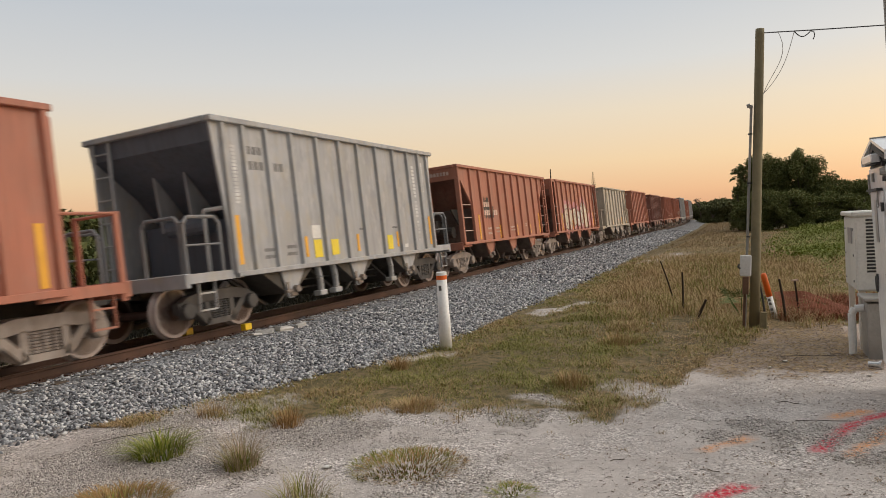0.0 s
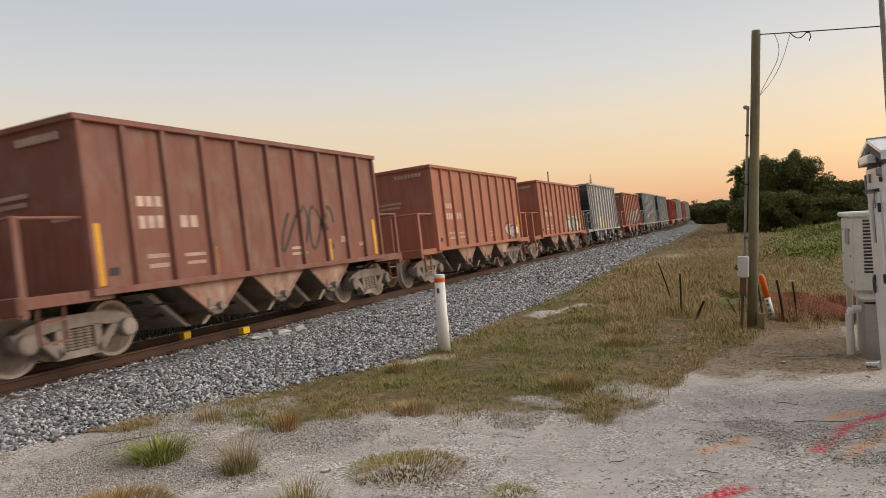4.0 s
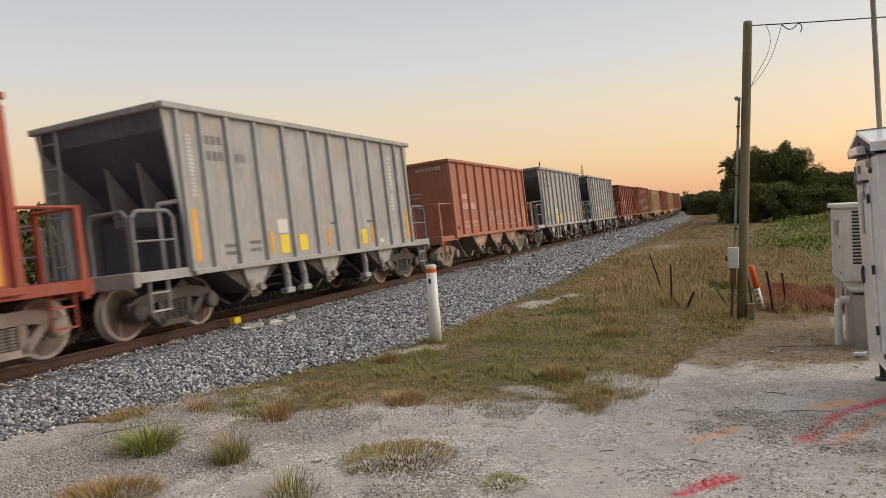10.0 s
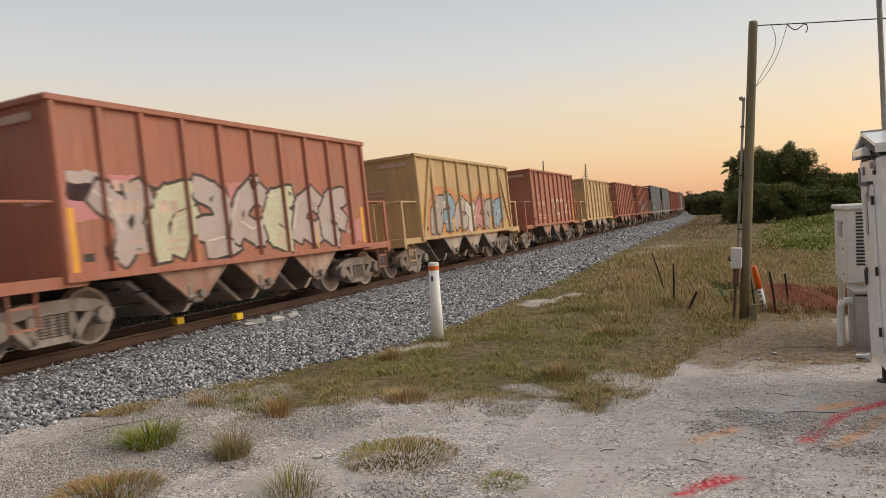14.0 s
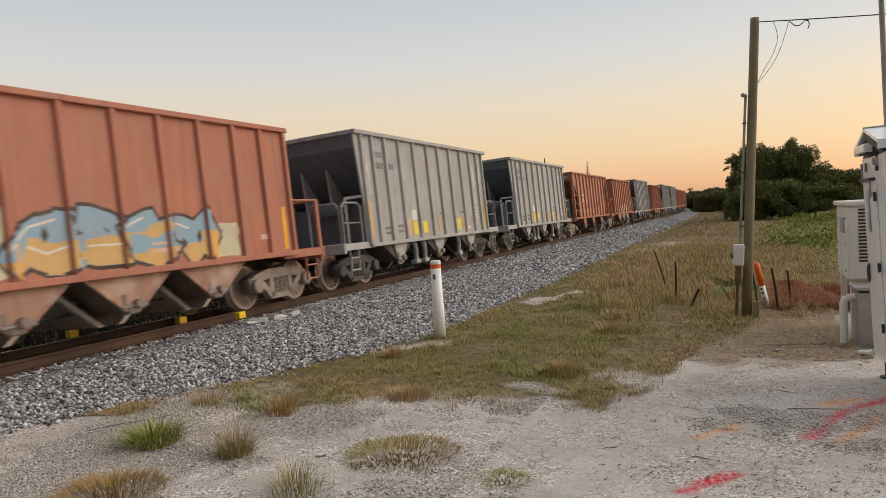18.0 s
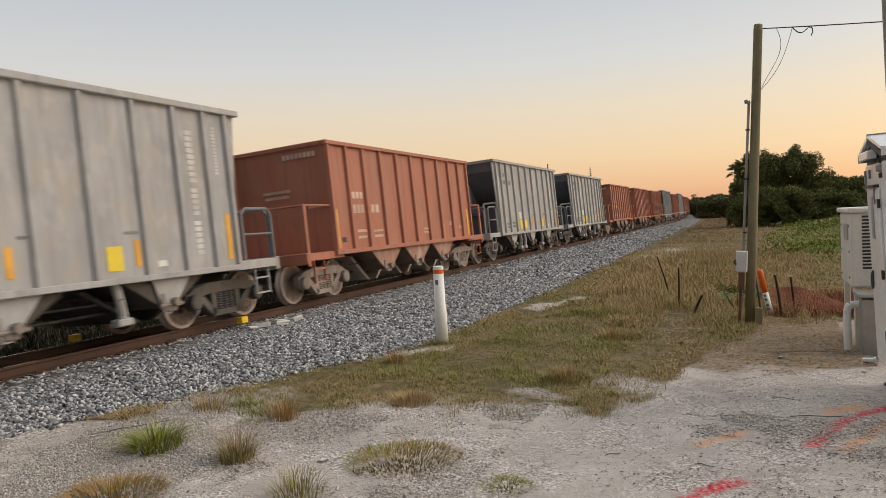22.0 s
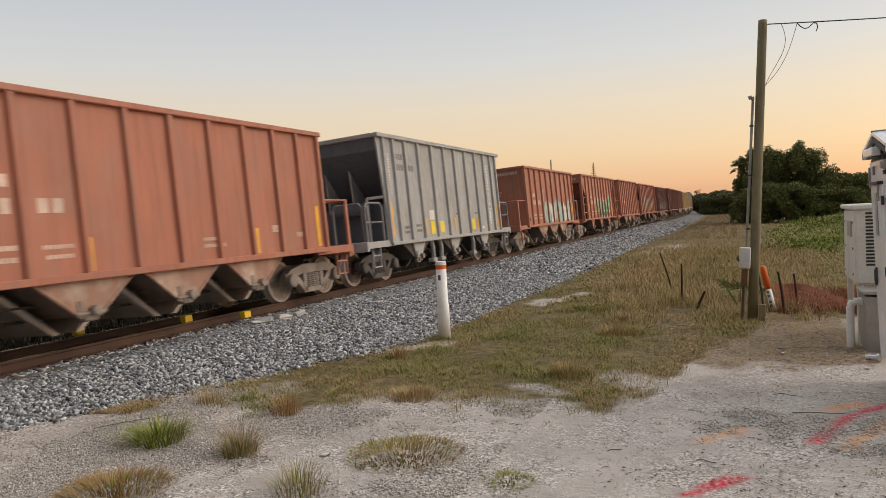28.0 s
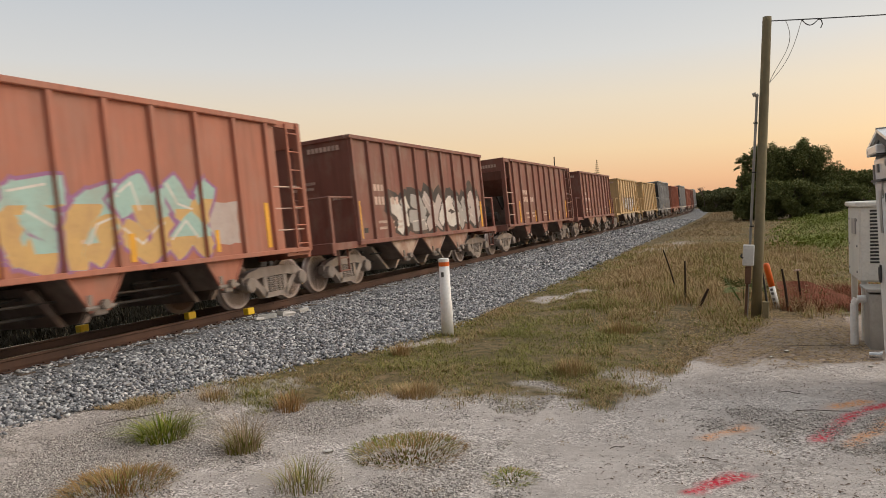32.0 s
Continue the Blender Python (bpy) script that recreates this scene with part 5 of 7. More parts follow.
def patch(i, y0, y1, z0, z1, col):
    """A rough block of spray or a rolled-out square, between two ribs."""
    root = CARS[i][0]
    rnd = random.Random(int(100 * y0) + i)
    bm = bmesh.new()
    pts = [(y0 + (y1 - y0) * u + rnd.uniform(-0.03, 0.03), z0 + (z1 - z0) * v + rnd.uniform(-0.03, 0.03)) for u, v in
           [(k / 5, 0) for k in range(5)] + [(1, k / 5) for k in range(5)] + [(1 - k / 5, 1) for k in range(5)] + [(0, 1 - k / 5) for k in range(5)]]
    bm.faces.new([bm.verts.new((SIDE + 0.0022, y, z)) for y, z in pts])
    part("spray_patch", bm, SPRAY[col], root, "patch of " + col + " spray")


def paint_train():
    graffiti(3, -3.6, 2.5, 1.15, 2.55, ["cream", "cream", "white"], "black", 31, 4, "pink", shine="black")
    for y in (2.62, 3.55):
        patch(3, y, y + 0.72, 1.25, 2.0, "pink")
    graffiti(7, 2.6, 4.2, 1.25, 1.75, ["white", "silver"], "black", 37, 3)
    graffiti(8, 0.9, 4.0, 1.15, 1.95, ["white", "mint", "silver"], "black", 38, 4, "mint")
    graffiti(10, -1.95, 3.8, 1.12, 2.5, ["bone", "white", "bone"], "black", 40, 5, None, "blue", fat=0.42)
    patch(10, -2.82, -1.98, 1.12, 1.85, "lemon")
    patch(10, -4.42, -3.80, 2.75, 3.55, "pale")
    patch(10, -2.6, -2.1, 2.0, 2.7, "rust")
    scrawl(13, -2.2, 2.0, 1.3, 2.6, "pale", 43, 5, 0.07)
    scrawl(13, 2.2, 3.0, 2.1, 2.6, "pale", 44, 2, 0.05)
    scrawl(15, -1.0, 3.8, 1.3, 1.9, "pale", 45, 6, 0.04)
    scrawl(6, 0.2, 2.4, 1.4, 2.4, "black", 46, 2, 0.09)
    graffiti(19, -3.9, 3.4, 1.15, 2.75, ["pale", "bone", "pale"], "black", 52, 7, None, fat=0.44)
    for y, z, c in ((-4.45, 1.9, "pink"), (-3.6, 2.05, "pink"), (3.0, 1.5, "pink"), (3.78, 1.2, "pink"), (-0.9, 2.0, "pink")):
        patch(19, y, y + 0.55, z, z + 0.55, c)
    patch(19, -4.4, -3.8, 2.2, 2.65, "pale")
    graffiti(20, -3.6, 3.4, 1.15, 2.5, ["silver", "blue", "pale", "white", "pink"], "black", 50, 7, "orange", fat=0.44)
    scrawl(21, -1.0, 3.2, 1.5, 2.3, "white", 51, 4, 0.10)
    graffiti(24, -1.85, 2.1, 1.12, 2.2, ["blue"], "black", 54, 4, None, "ochre", fat=0.44)
    patch(24, -2.82, -1.99, 1.15, 2.1, "bone")
    patch(24, 2.0, 2.75, 1.15, 1.75, "bone")
    scrawl(27, -1.4, 2.3, 1.6, 2.15, "rust", 57, 5, 0.05)
    graffiti(28, -1.2, 1.9, 1.15, 1.85, ["lemon", "bone"], "olive", 58, 5)
    scrawl(28, -2.4, 3.6, 1.5, 1.9, "rust", 59, 8, 0.03)
    scrawl(33, -3.6, 1.6, 1.35, 2.1, "olive", 63, 6, 0.06)
    scrawl(33, -2.6, 2.6, 1.5, 2.2, "rust", 64, 6, 0.04)
    patch(34, -0.88, -0.12, 1.15, 2.75, "white")
    patch(34, -0.10, 0.5, 1.5, 2.6, "pale")
    scrawl(34, 0.3, 3.2, 1.7, 2.15, "pale", 66, 4, 0.05)
    graffiti(35, -0.2, 4.0, 1.35, 2.35, ["silver", "pale", "silver"], "black", 67, 4, "yellow")
    graffiti(36, -1.0, 2.2, 1.1, 2.4, ["pink", "white", "pink"], "purple", 68, 4)
    graffiti(36, 2.4, 3.8, 1.3, 2.3, ["white", "silver"], "black", 69, 2)
    graffiti(39, -1.5, 4.0, 1.12, 2.3, ["mint", "white", "mint"], "silver", 70, 6, None, fat=0.42)
    patch(39, -1.85, -1.5, 2.2, 2.75, "blue")
    graffiti(40, -1.7, 3.3, 1.08, 2.5, ["green"], "bone", 71, 6, "pink", "forest", fat=0.40)
    patch(40, 3.5, 4.3, 1.12, 1.9, "pink")
    patch(40, 2.5, 3.35, 1.95, 2.5, "bone")
    graffiti(42, -3.4, 2.6, 1.12, 2.7, ["mint"], "purple", 72, 6, None, "ochre", fat=0.46)
    patch(42, 2.5, 3.35, 1.3, 2.1, "pale")
    graffiti(43, -2.7, 4.1, 1.18, 2.4, ["white", "silver", "pale"], "black", 73, 6, "black")
    graffiti(46, -2.6, 2.6, 1.3, 2.3, ["silver", "white"], "black", 74, 5)
    scrawl(2, -3.4, -2.3, 1.9, 2.7, "black", 75, 3, 0.12)
    scrawl(18, -3.3, -2.5, 1.95, 2.6, "pale", 76, 3, 0.06)
    scrawl(18, -3.3, -2.6, 1.35, 2.0, "pale", 77, 2, 0.07)
    signs(CARS[18][0], "placard", [(-1.9, 2.05, 0.8, 0.7)], CREAM, "cream panel with worn writing")
    bm = bmesh.new()
    box(bm, (0.35, -CARS[18][2][1] - 0.06, 3.35), (1.2, 0.02, 0.22))
    part("end_sign", bm, CREAM, CARS[18][0], "cream sign strip")
    # one car carries a sprayed piece on its leading end too
    root, half = CARS[24][0], CARS[24][2][1]
    rnd = random.Random(5)
    bm = bmesh.new()

    def jagged(cx, cz, w, h, n, rough, lift, mi):
        pts = []
        for q in range(n):
            t = 2 * math.pi * q / n
            r = 1 + rough * rnd.uniform(-1, 1)
            c, s_ = math.cos(t), math.sin(t)
            k = (abs(c) ** 3 + abs(s_) ** 3) ** (-1 / 3)
            pts.append((cx + w / 2 * r * k * c, -half - lift, cz + h / 2 * r * k * s_))
        bm.faces.new([bm.verts.new(p) for p in pts]).material_index = mi
    for lift, mi, grow in ((0.006, 2, 0.16), (0.008, 1, 0.08), (0.011, 0, -0.04)):
        for j, (cx, cz, w, h) in enumerate(((-0.55, 2.45, 0.5, 0.95), (-0.05, 2.6, 0.55, 1.1), (0.45, 2.6, 0.5, 1.05), (0.98, 2.5, 0.62, 0.9), (0.3, 2.0, 1.1, 0.5))):
            jagged(cx, cz, w + grow, h + grow, 15, 0.14, lift + 0.0004 * j, mi)
    for j in range(9):
        cx, cz, a = rnd.uniform(-0.7, 1.15), rnd.uniform(2.1, 2.85), rnd.uniform(0, 3.1)
        d, o = Vector((math.cos(a), math.sin(a))) * 0.2, Vector((-math.sin(a), math.cos(a))) * 0.035
        bm.faces.new([bm.verts.new((cx + v.x, -half - 0.0145 - 0.0002 * j, cz + v.y)) for v in (d + o, -d + o, -d - o, d - o)]).material_index = 1
    part("graffiti", bm, [SPRAY["silver"], SPRAY["black"], SPRAY["lemon"]], root, "sprayed graffiti in silver and black")


# ------------------------------------------------------------------ roadside things
def marker_post():
    root = thing("marker_post", pose(-5.16, 12.05, 0, 0.0, -0.8, 0), "white plastic utility marker post with an orange band", "marker post")
    bm = bmesh.new()
    lathe(bm, [(-0.05, 0.112), (0.62, 0.108), (0.64, 0.098), (1.27, 0.095)], 20, "z")
    part("tube", shade(finish("tube", bm, POST_WHITE)), None, root)
    bm = bmesh.new()
    lathe(bm, [(1.27, 0.097), (1.345, 0.097)], 20, "z")
    part("band", bm, ORANGE, root, "orange band")
    bm = bmesh.new()
    lathe(bm, [(1.345, 0.098), (1.40, 0.096), (1.41, 0.08)], 20, "z")
    part("cap", bm, POST_WHITE, root)
    bm = bmesh.new()
    box(bm, (0.0, -0.099, 1.12), (0.05, 0.006, 0.09))
    part("decal", bm, LETTER_DARK, root, "small dark decal")


def power_pole():
    root = thing("utility_pole", pose(0.016, 14.74, -0.02, 0, 3.03, 0), "weathered wooden utility pole with conduit and meter box", "utility pole")
    bm = bmesh.new()
    lathe(bm, [(0, 0.093), (1.5, 0.088), (3.5, 0.083), (5.5, 0.078), (5.585, 0.074)], 18, "z")
    part("pole", shade(finish("pole", bm, POLE_WOOD)), None, root)
    bm = bmesh.new()
    rod(bm, [(-0.165, -0.05, 0), (-0.122, -0.05, 4.15)], 0.024, 10)
    part("conduit", bm, PIPE_GREY, root, "grey metal conduit up the pole")
    bm = bmesh.new()
    rod(bm, [(-0.122, -0.05, 4.14), (-0.14, -0.06, 4.19), (-0.20, -0.06, 4.17)], 0.036, 10)
    part("weather_head", bm, PIPE_GREY, root)
    for z in (1.75, 2.75, 3.66):
        bm = bmesh.new()
        box(bm, (-0.13, -0.05, z), (0.075, 0.07, 0.025))
        part("strap", bm, DARK, root)
    bm = bmesh.new()
    rod(bm, [(-0.185, -0.07, 0), (-0.175, -0.07, 0.70)], 0.024, 10)
    part("lower_conduit", bm, STUB_RUST, root, "rusty lower conduit")
    bm = bmesh.new()
    soft_box(bm, (-0.17, -0.16, 1.215), (0.20, 0.13, 0.39), 0.015)
    mb = part("meter_box", bm, BOX_WHITE, root, "white metal meter box")
    bm = bmesh.new()
    rod(bm, [(-0.28, -0.2, 1.24), (-0.30, -0.22, 1.19), (-0.26, -0.23, 1.16)], 0.018, 8)
    part("latch", bm, DARK, mb)
    bm = bmesh.new()
    soft_box(bm, (-0.165, -0.14, 0.84), (0.11, 0.09, 0.33), 0.01)
    part("lower_box", bm, STUB_RUST, root)
    bm = bmesh.new()
    soft_box(bm, (0.155, -0.07, 0.17), (0.115, 0.09, 0.36), 0.01)
    part("stub", bm, POLE_WOOD, root)
    # service wire, its loops and the thin drop wires, in the plane of the pole
    back = root.matrix_basis.inverted()

    def hung(name, pts, r, mat, label=""):
        bm = bmesh.new()
        for p, q in zip(pts, pts[1:]):
            tube(bm, back @ Vector(p), back @ Vector(q), r, 6, cap=False)
        bmesh.ops.remove_doubles(bm, verts=bm.verts[:], dist=0.003)
        part(name, bm, mat, root, label)
    hung("wire", [(0.37 + 10.6 * t / 24, 14.74 + 0.9 * t / 24, 5.475 - 0.26 * t / 24 - 0.5 * (t / 24) * (1 - t / 24)) for t in range(25)], 0.010, WIRE, "black service wire")
    a, b, c = Vector((0.33, 14.70, 4.36)), Vector((0.876, 14.72, 5.42)), Vector((0.613, 14.72, 5.447))
    hung("drop_wire", [a.lerp(b, t / 12) + Vector((0.05 * math.sin(t / 12 * 3.14), 0, -0.10 * math.sin(t / 12 * 3.14))) for t in range(13)], 0.0055, PIPE_GREY, "thin grey drop wire")
    hung("drop_wire", [a.lerp(c, t / 12) + Vector((0.15 * math.sin((t / 12) ** 1.6 * 3.14), 0, -0.04 * math.sin(t / 12 * 3.14))) for t in range(13)], 0.0055, PIPE_GREY, "thin grey drop wire")
    hung("wire_loop", [(0.876 + 0.25 * t / 10, 14.72, 5.42 - 0.045 * t / 10 - 0.09 * math.sin(t / 10 * 3.14)) for t in range(11)], 0.009, WIRE)
    hung("wire_end", [(1.125, 14.72, 5.39), (1.19, 14.72, 5.375), (1.205, 14.72, 5.30), (1.176, 14.72, 5.233)], 0.009, WIRE)


def hut():
    z0, z1, d, w = 0.31, 2.66, 1.45, 3.2
    root = thing("equipment_hut", pose(1.445, 8.62, 0, 0, -2.1, 0), "white painted steel equipment hut raised on posts", "equipment hut")
    bm = bmesh.new()
    soft_box(bm, (w / 2, d / 2, (z0 + z1) / 2), (w, d, z1 - z0), 0.02)
    shell = part("shell", bm, HUT_WHITE, root)
    # gable filled with a dark plate: the roof's shade is put into its colour
    bm = bmesh.new()
    plate(bm, [(0.01, 0.02, z1 - 0.004), (0.01, d - 0.02, z1 - 0.004), (0.01, d / 2, z1 + 0.19)], (w - 0.02, 0, 0))
    bmesh.ops.recalc_face_normals(bm, faces=bm.faces[:])
    part("gable", bm, DARK, root, "gable plate, coloured dark as roof shade")
    # two roof sheets with a folded edge, open at the gable
    for ya, yr in ((-0.10, d / 2), (d + 0.10, d / 2)):
        bm = bmesh.new()
        plate(bm, [(-0.06, ya, z1 + 0.09), (w + 0.1, ya, z1 + 0.09), (w + 0.1, yr, z1 + 0.27), (-0.06, yr, z1 + 0.27)], (0, 0, 0.035))
        plate(bm, [(-0.06, ya, z1 + 0.03), (w + 0.1, ya, z1 + 0.03), (w + 0.1, ya, z1 + 0.09), (-0.06, ya, z1 + 0.09)], (0, 0.02 if ya < 0 else -0.02, 0))
        bmesh.ops.recalc_face_normals(bm, faces=bm.faces[:])
        part("roof_sheet", bm, HUT_WHITE, root)
        # dark strip painted as the shade under the overhang
        bm = bmesh.new()
        plate(bm, [(-0.045, ya * 0.92, z1 + 0.05), (-0.045, yr, z1 + 0.265), (-0.045, yr, z1 + 0.18), (-0.045, ya * 0.7 + 0.3 * yr, z1 + 0.05)], (0.02, 0, 0))
        bmesh.ops.recalc_face_normals(bm, faces=bm.faces[:])
        part("verge_board", bm, DARK, root, "edge board, coloured dark as roof shade")
    bm = bmesh.new()
    tube(bm, (-0.065, d / 2, z1 + 0.305), (w + 0.1, d / 2, z1 + 0.305), 0.014, 8)
    part("ridge_cap", bm, PIPE_GREY, root)
    # door in the narrow face
    bm = bmesh.new()
    soft_box(bm, (-0.012, 0.86, 1.44), (0.03, 0.78, 1.86), 0.008)
    dr = part("door", bm, HUT_WHITE, root)
    bm = bmesh.new()
    box(bm, (-0.03, 0.93, 2.395), (0.06, 0.74, 0.03))
    part("drip_bar", bm, DARK, dr)
    bm = bmesh.new()
    box(bm, (-0.031, 0.90, 2.04), (0.008, 0.15, 0.48))
    part("sign", bm, PIPE_GREY, dr, "faded sign strip")
    bm = bmesh.new()
    ring = [(-0.045, 1.12 + 0.05 * math.cos(t * 0.5236), 1.30 + 0.09 * math.sin(t * 0.5236)) for t in range(13)]
    rod(bm, ring, 0.012, 6)
    box(bm, (-0.03, 1.12, 1.38), (0.03, 0.05, 0.07))
    part("handle", bm, DARK, dr, "dark ring handle")
    for z in (0.75, 1.42, 2.2):
        bm = bmesh.new()
        tube(bm, (-0.03, 0.47, z - 0.05), (-0.03, 0.47, z + 0.05), 0.016, 8)
        box(bm, (-0.02, 0.49, z), (0.015, 0.05, 0.08))
        part("hinge", bm, DARK, dr)
    bm = bmesh.new()
    rod(bm, [(-0.04, 0.62, 2.39), (-0.05, 0.60, 2.30), (-0.04, 0.64, 2.22), (-0.05, 0.60, 2.20)], 0.010, 6)
    part("door_chain", bm, PIPE_GREY, dr)
    bm = bmesh.new()
    soft_box(bm, (-0.05, 0.85, 2.74), (0.10, 0.62, 0.10), 0.015)
    part("lamp_hood", bm, HUT_WHITE, root)
    bm = bmesh.new()
    soft_box(bm, (-0.05, 0.80, 2.685), (0.08, 0.5, 0.02), 0.006)
    part("lamp", bm, DARK, root, "dark unlit lamp under its hood")
    for y, z, sy, sz in ((1.10, 2.54, 0.08, 0.10), (1.40, 2.47, 0.03, 0.24)):
        bm = bmesh.new()
        box(bm, (-0.010, y, z), (0.024, sy, sz))
        part("vent", bm, PIPE_GREY, root)
    bm = bmesh.new()
    for k in range(7):
        box(bm, (-0.012, 0.60, 0.64 + k * 0.035), (0.024, 0.17, 0.018))
    part("hatch", bm, PIPE_GREY, root, "small louvred vent")
    bm = bmesh.new()
    lathe(bm, [(-0.05, 0.02), (-0.05, 0.035), (0.0, 0.055), (0.01, 0.055)], 12, "x", (0, 0.36, 2.58))
    part("sensor", bm, PIPE_GREY, root)
    for z in (0.52, 2.50, 2.66):
        bm = bmesh.new()
        box(bm, (-0.014, 0.16 if z < 1 else 0.34, z), (0.03, 0.05, 0.05))
        part("latch", bm, DARK, root)
    # seams of the broad face
    for x in (0.42, 1.22, 2.02):
        bm = bmesh.new()
        box(bm, (x, -0.004, (z0 + z1) / 2), (0.035, 0.016, z1 - z0 - 0.06))
        part("seam", bm, HUT_WHITE, root)
    for x in (0.12, w - 0.12):
        for y in (0.12, d - 0.12):
            bm = bmesh.new()
            tube(bm, (x, y, 0), (x, y, 0.03), 0.09, 12)
            tube(bm, (x, y, 0.02), (x, y, z0 + 0.01), 0.035, 10)
            part("foot", bm, DARK, root, "dark steel jack")
    bm = bmesh.new()
    rod(bm, [(0.165, d / 2, z1 + 0.15), (0.21, d / 2, 5.6)], 0.029, 10)
    part("antenna_mast", bm, PIPE_GREY, root, "grey antenna mast")
    bm = bmesh.new()
    rod(bm, [(0, 0, 0), (0.13, -0.06, 0.01)], 0.042, 12)
    tube(bm, (0.13, -0.06, 0.01), (0.155, -0.072, 0.012), 0.06, 12)
    ob = part("pipe_stub", bm, CHROME, m=pose(1.43, 11.25, 0.05))
    tagged(ob, "short bright metal pipe lying on the ground", "pipe")


def cooling_unit():
    root = thing("air_conditioner", pose(1.45, 12.6, 0), "beige wall-type air conditioner on a steel frame", "air conditioner")
    bm = bmesh.new()
    soft_box(bm, (0.65, 0.65, 1.48), (1.25, 1.35, 1.15), 0.03)
    body = part("casing", bm, CABINET, root)
    bm = bmesh.new()
    soft_box(bm, (0.65, 0.65, 2.09), (1.34, 1.44, 0.08), 0.02)
    part("lid", bm, CABINET, root)
    for i in range(16):
        bm = bmesh.new()
        box(bm, (0, 0, 0), (0.20, 0.016, 0.026), Matrix.Rotation(0.4, 4, "X"))
        part("louvre", bm, DARK, body, m=pose(0.27, -0.03, 1.21 + i * 0.052))
    bm = bmesh.new()
    for z in (1.05, 1.45, 1.85):
        for y in (0.15, 1.1):
            tube(bm, (0.02, y, z), (0.005, y, z), 0.02, 8)
    box(bm, (0.015, 0.5, 1.75), (0.02, 0.4, 0.25))
    part("latch", bm, GALV, body)
    for x in (0.1, 1.2):
        for y in (0.06, 1.24):
            bm = bmesh.new()
            soft_box(bm, (x, y, 0.46), (0.09, 0.09, 0.92), 0.008)
            part("leg", bm, CABINET, root)
    root = thing("transformer_box", pose(1.52, 11.9, 0), "grey steel utility box with a conduit elbow", "utility box")
    bm = bmesh.new()
    plate(bm, [(0, 0, 0), (0, 0.6, 0), (0, 0.6, 0.86), (0, 0, 0.80)], (0.8, 0, 0))
    bmesh.ops.recalc_face_normals(bm, faces=bm.faces[:])
    part("casing", bm, PIPE_GREY, root)
    bm = bmesh.new()
    soft_box(bm, (0.4, 0.3, 0.86), (0.9, 0.7, 0.05), 0.01)
    part("lid", bm, PIPE_GREY, root)
    bm = bmesh.new()
    rod(bm, [(-0.16, 0.35, 0), (-0.16, 0.35, 0.62), (-0.12, 0.34, 0.69), (0.0, 0.33, 0.70)], 0.055, 12)
    part("conduit", bm, BOX_WHITE, root, "white plastic conduit")


def stakes():
    def stake(x, y, lx, ly, h, mat, name, label, r=0.02, cat="stake"):
        bm = bmesh.new()
        tube(bm, (0, 0, -0.05), (lx * 0.5 + 0.01, ly * 0.5, h * 0.5), r, 7)
        tube(bm, (lx * 0.5 + 0.01, ly * 0.5, h * 0.5), (lx, ly, h), r, 7, r * 0.8)
        ob = part(name, bm, mat, m=pose(x, y, 0))
        tagged(ob, label, cat, "stakes by the pole")
    stake(-1.86, 19.5, -0.30, 0, 1.02, STAKE, "stake", "thin leaning rusty stake in dry grass")
    stake(-1.46, 17.2, 0.02, 0, 0.90, STAKE, "stake", "dark upright stake in dry grass", 0.024)
    stake(-1.10, 15.9, 0.22, 0, 0.42, STAKE, "stake", "short dark stake leaning over", 0.03)
    stake(0.24, 15.3, -0.12, 0, 1.0, DARK, "stake", "black stake leaning behind the pole", 0.022)
    stake(0.61, 15.9, -0.10, 0, 0.82, STAKE, "stake", "rusty stake wrapped in weeds", 0.026)
    root = thing("survey_stake", pose(0.88, 16.4, 0, 0, -5, 0), "rusty T-shaped survey stake", "stake", "stakes by the pole")
    bm = bmesh.new()
    box(bm, (0, 0, 0.37), (0.035, 0.035, 0.74))
    part("shaft", bm, STAKE, root)
    bm = bmesh.new()
    box(bm, (0, 0, 0.75), (0.13, 0.05, 0.03))
    part("crosspiece", bm, LETTER_PALE, root)
    root = thing("warning_post", pose(0.42, 16.1, 0, 0, -12, 0), "leaning white and orange pipeline warning post", "marker post")
    bm = bmesh.new()
    lathe(bm, [(-0.05, 0.058), (0.46, 0.058)], 16, "z")
    part("tube", shade(finish("tube", bm, POST_WHITE)), None, root)
    bm = bmesh.new()
    lathe(bm, [(0.46, 0.061), (0.88, 0.060), (0.93, 0.05), (0.95, 0.02)], 16, "z")
    part("sleeve", shade(finish("sleeve", bm, ORANGE)), None, root, "orange sleeve")
    bm = bmesh.new()
    for z in (0.12, 0.2, 0.32, 0.4):
        box(bm, (-0.02, -0.07, z), (0.05, 0.012, 0.05))
    part("decal", bm, LETTER_DARK, root)


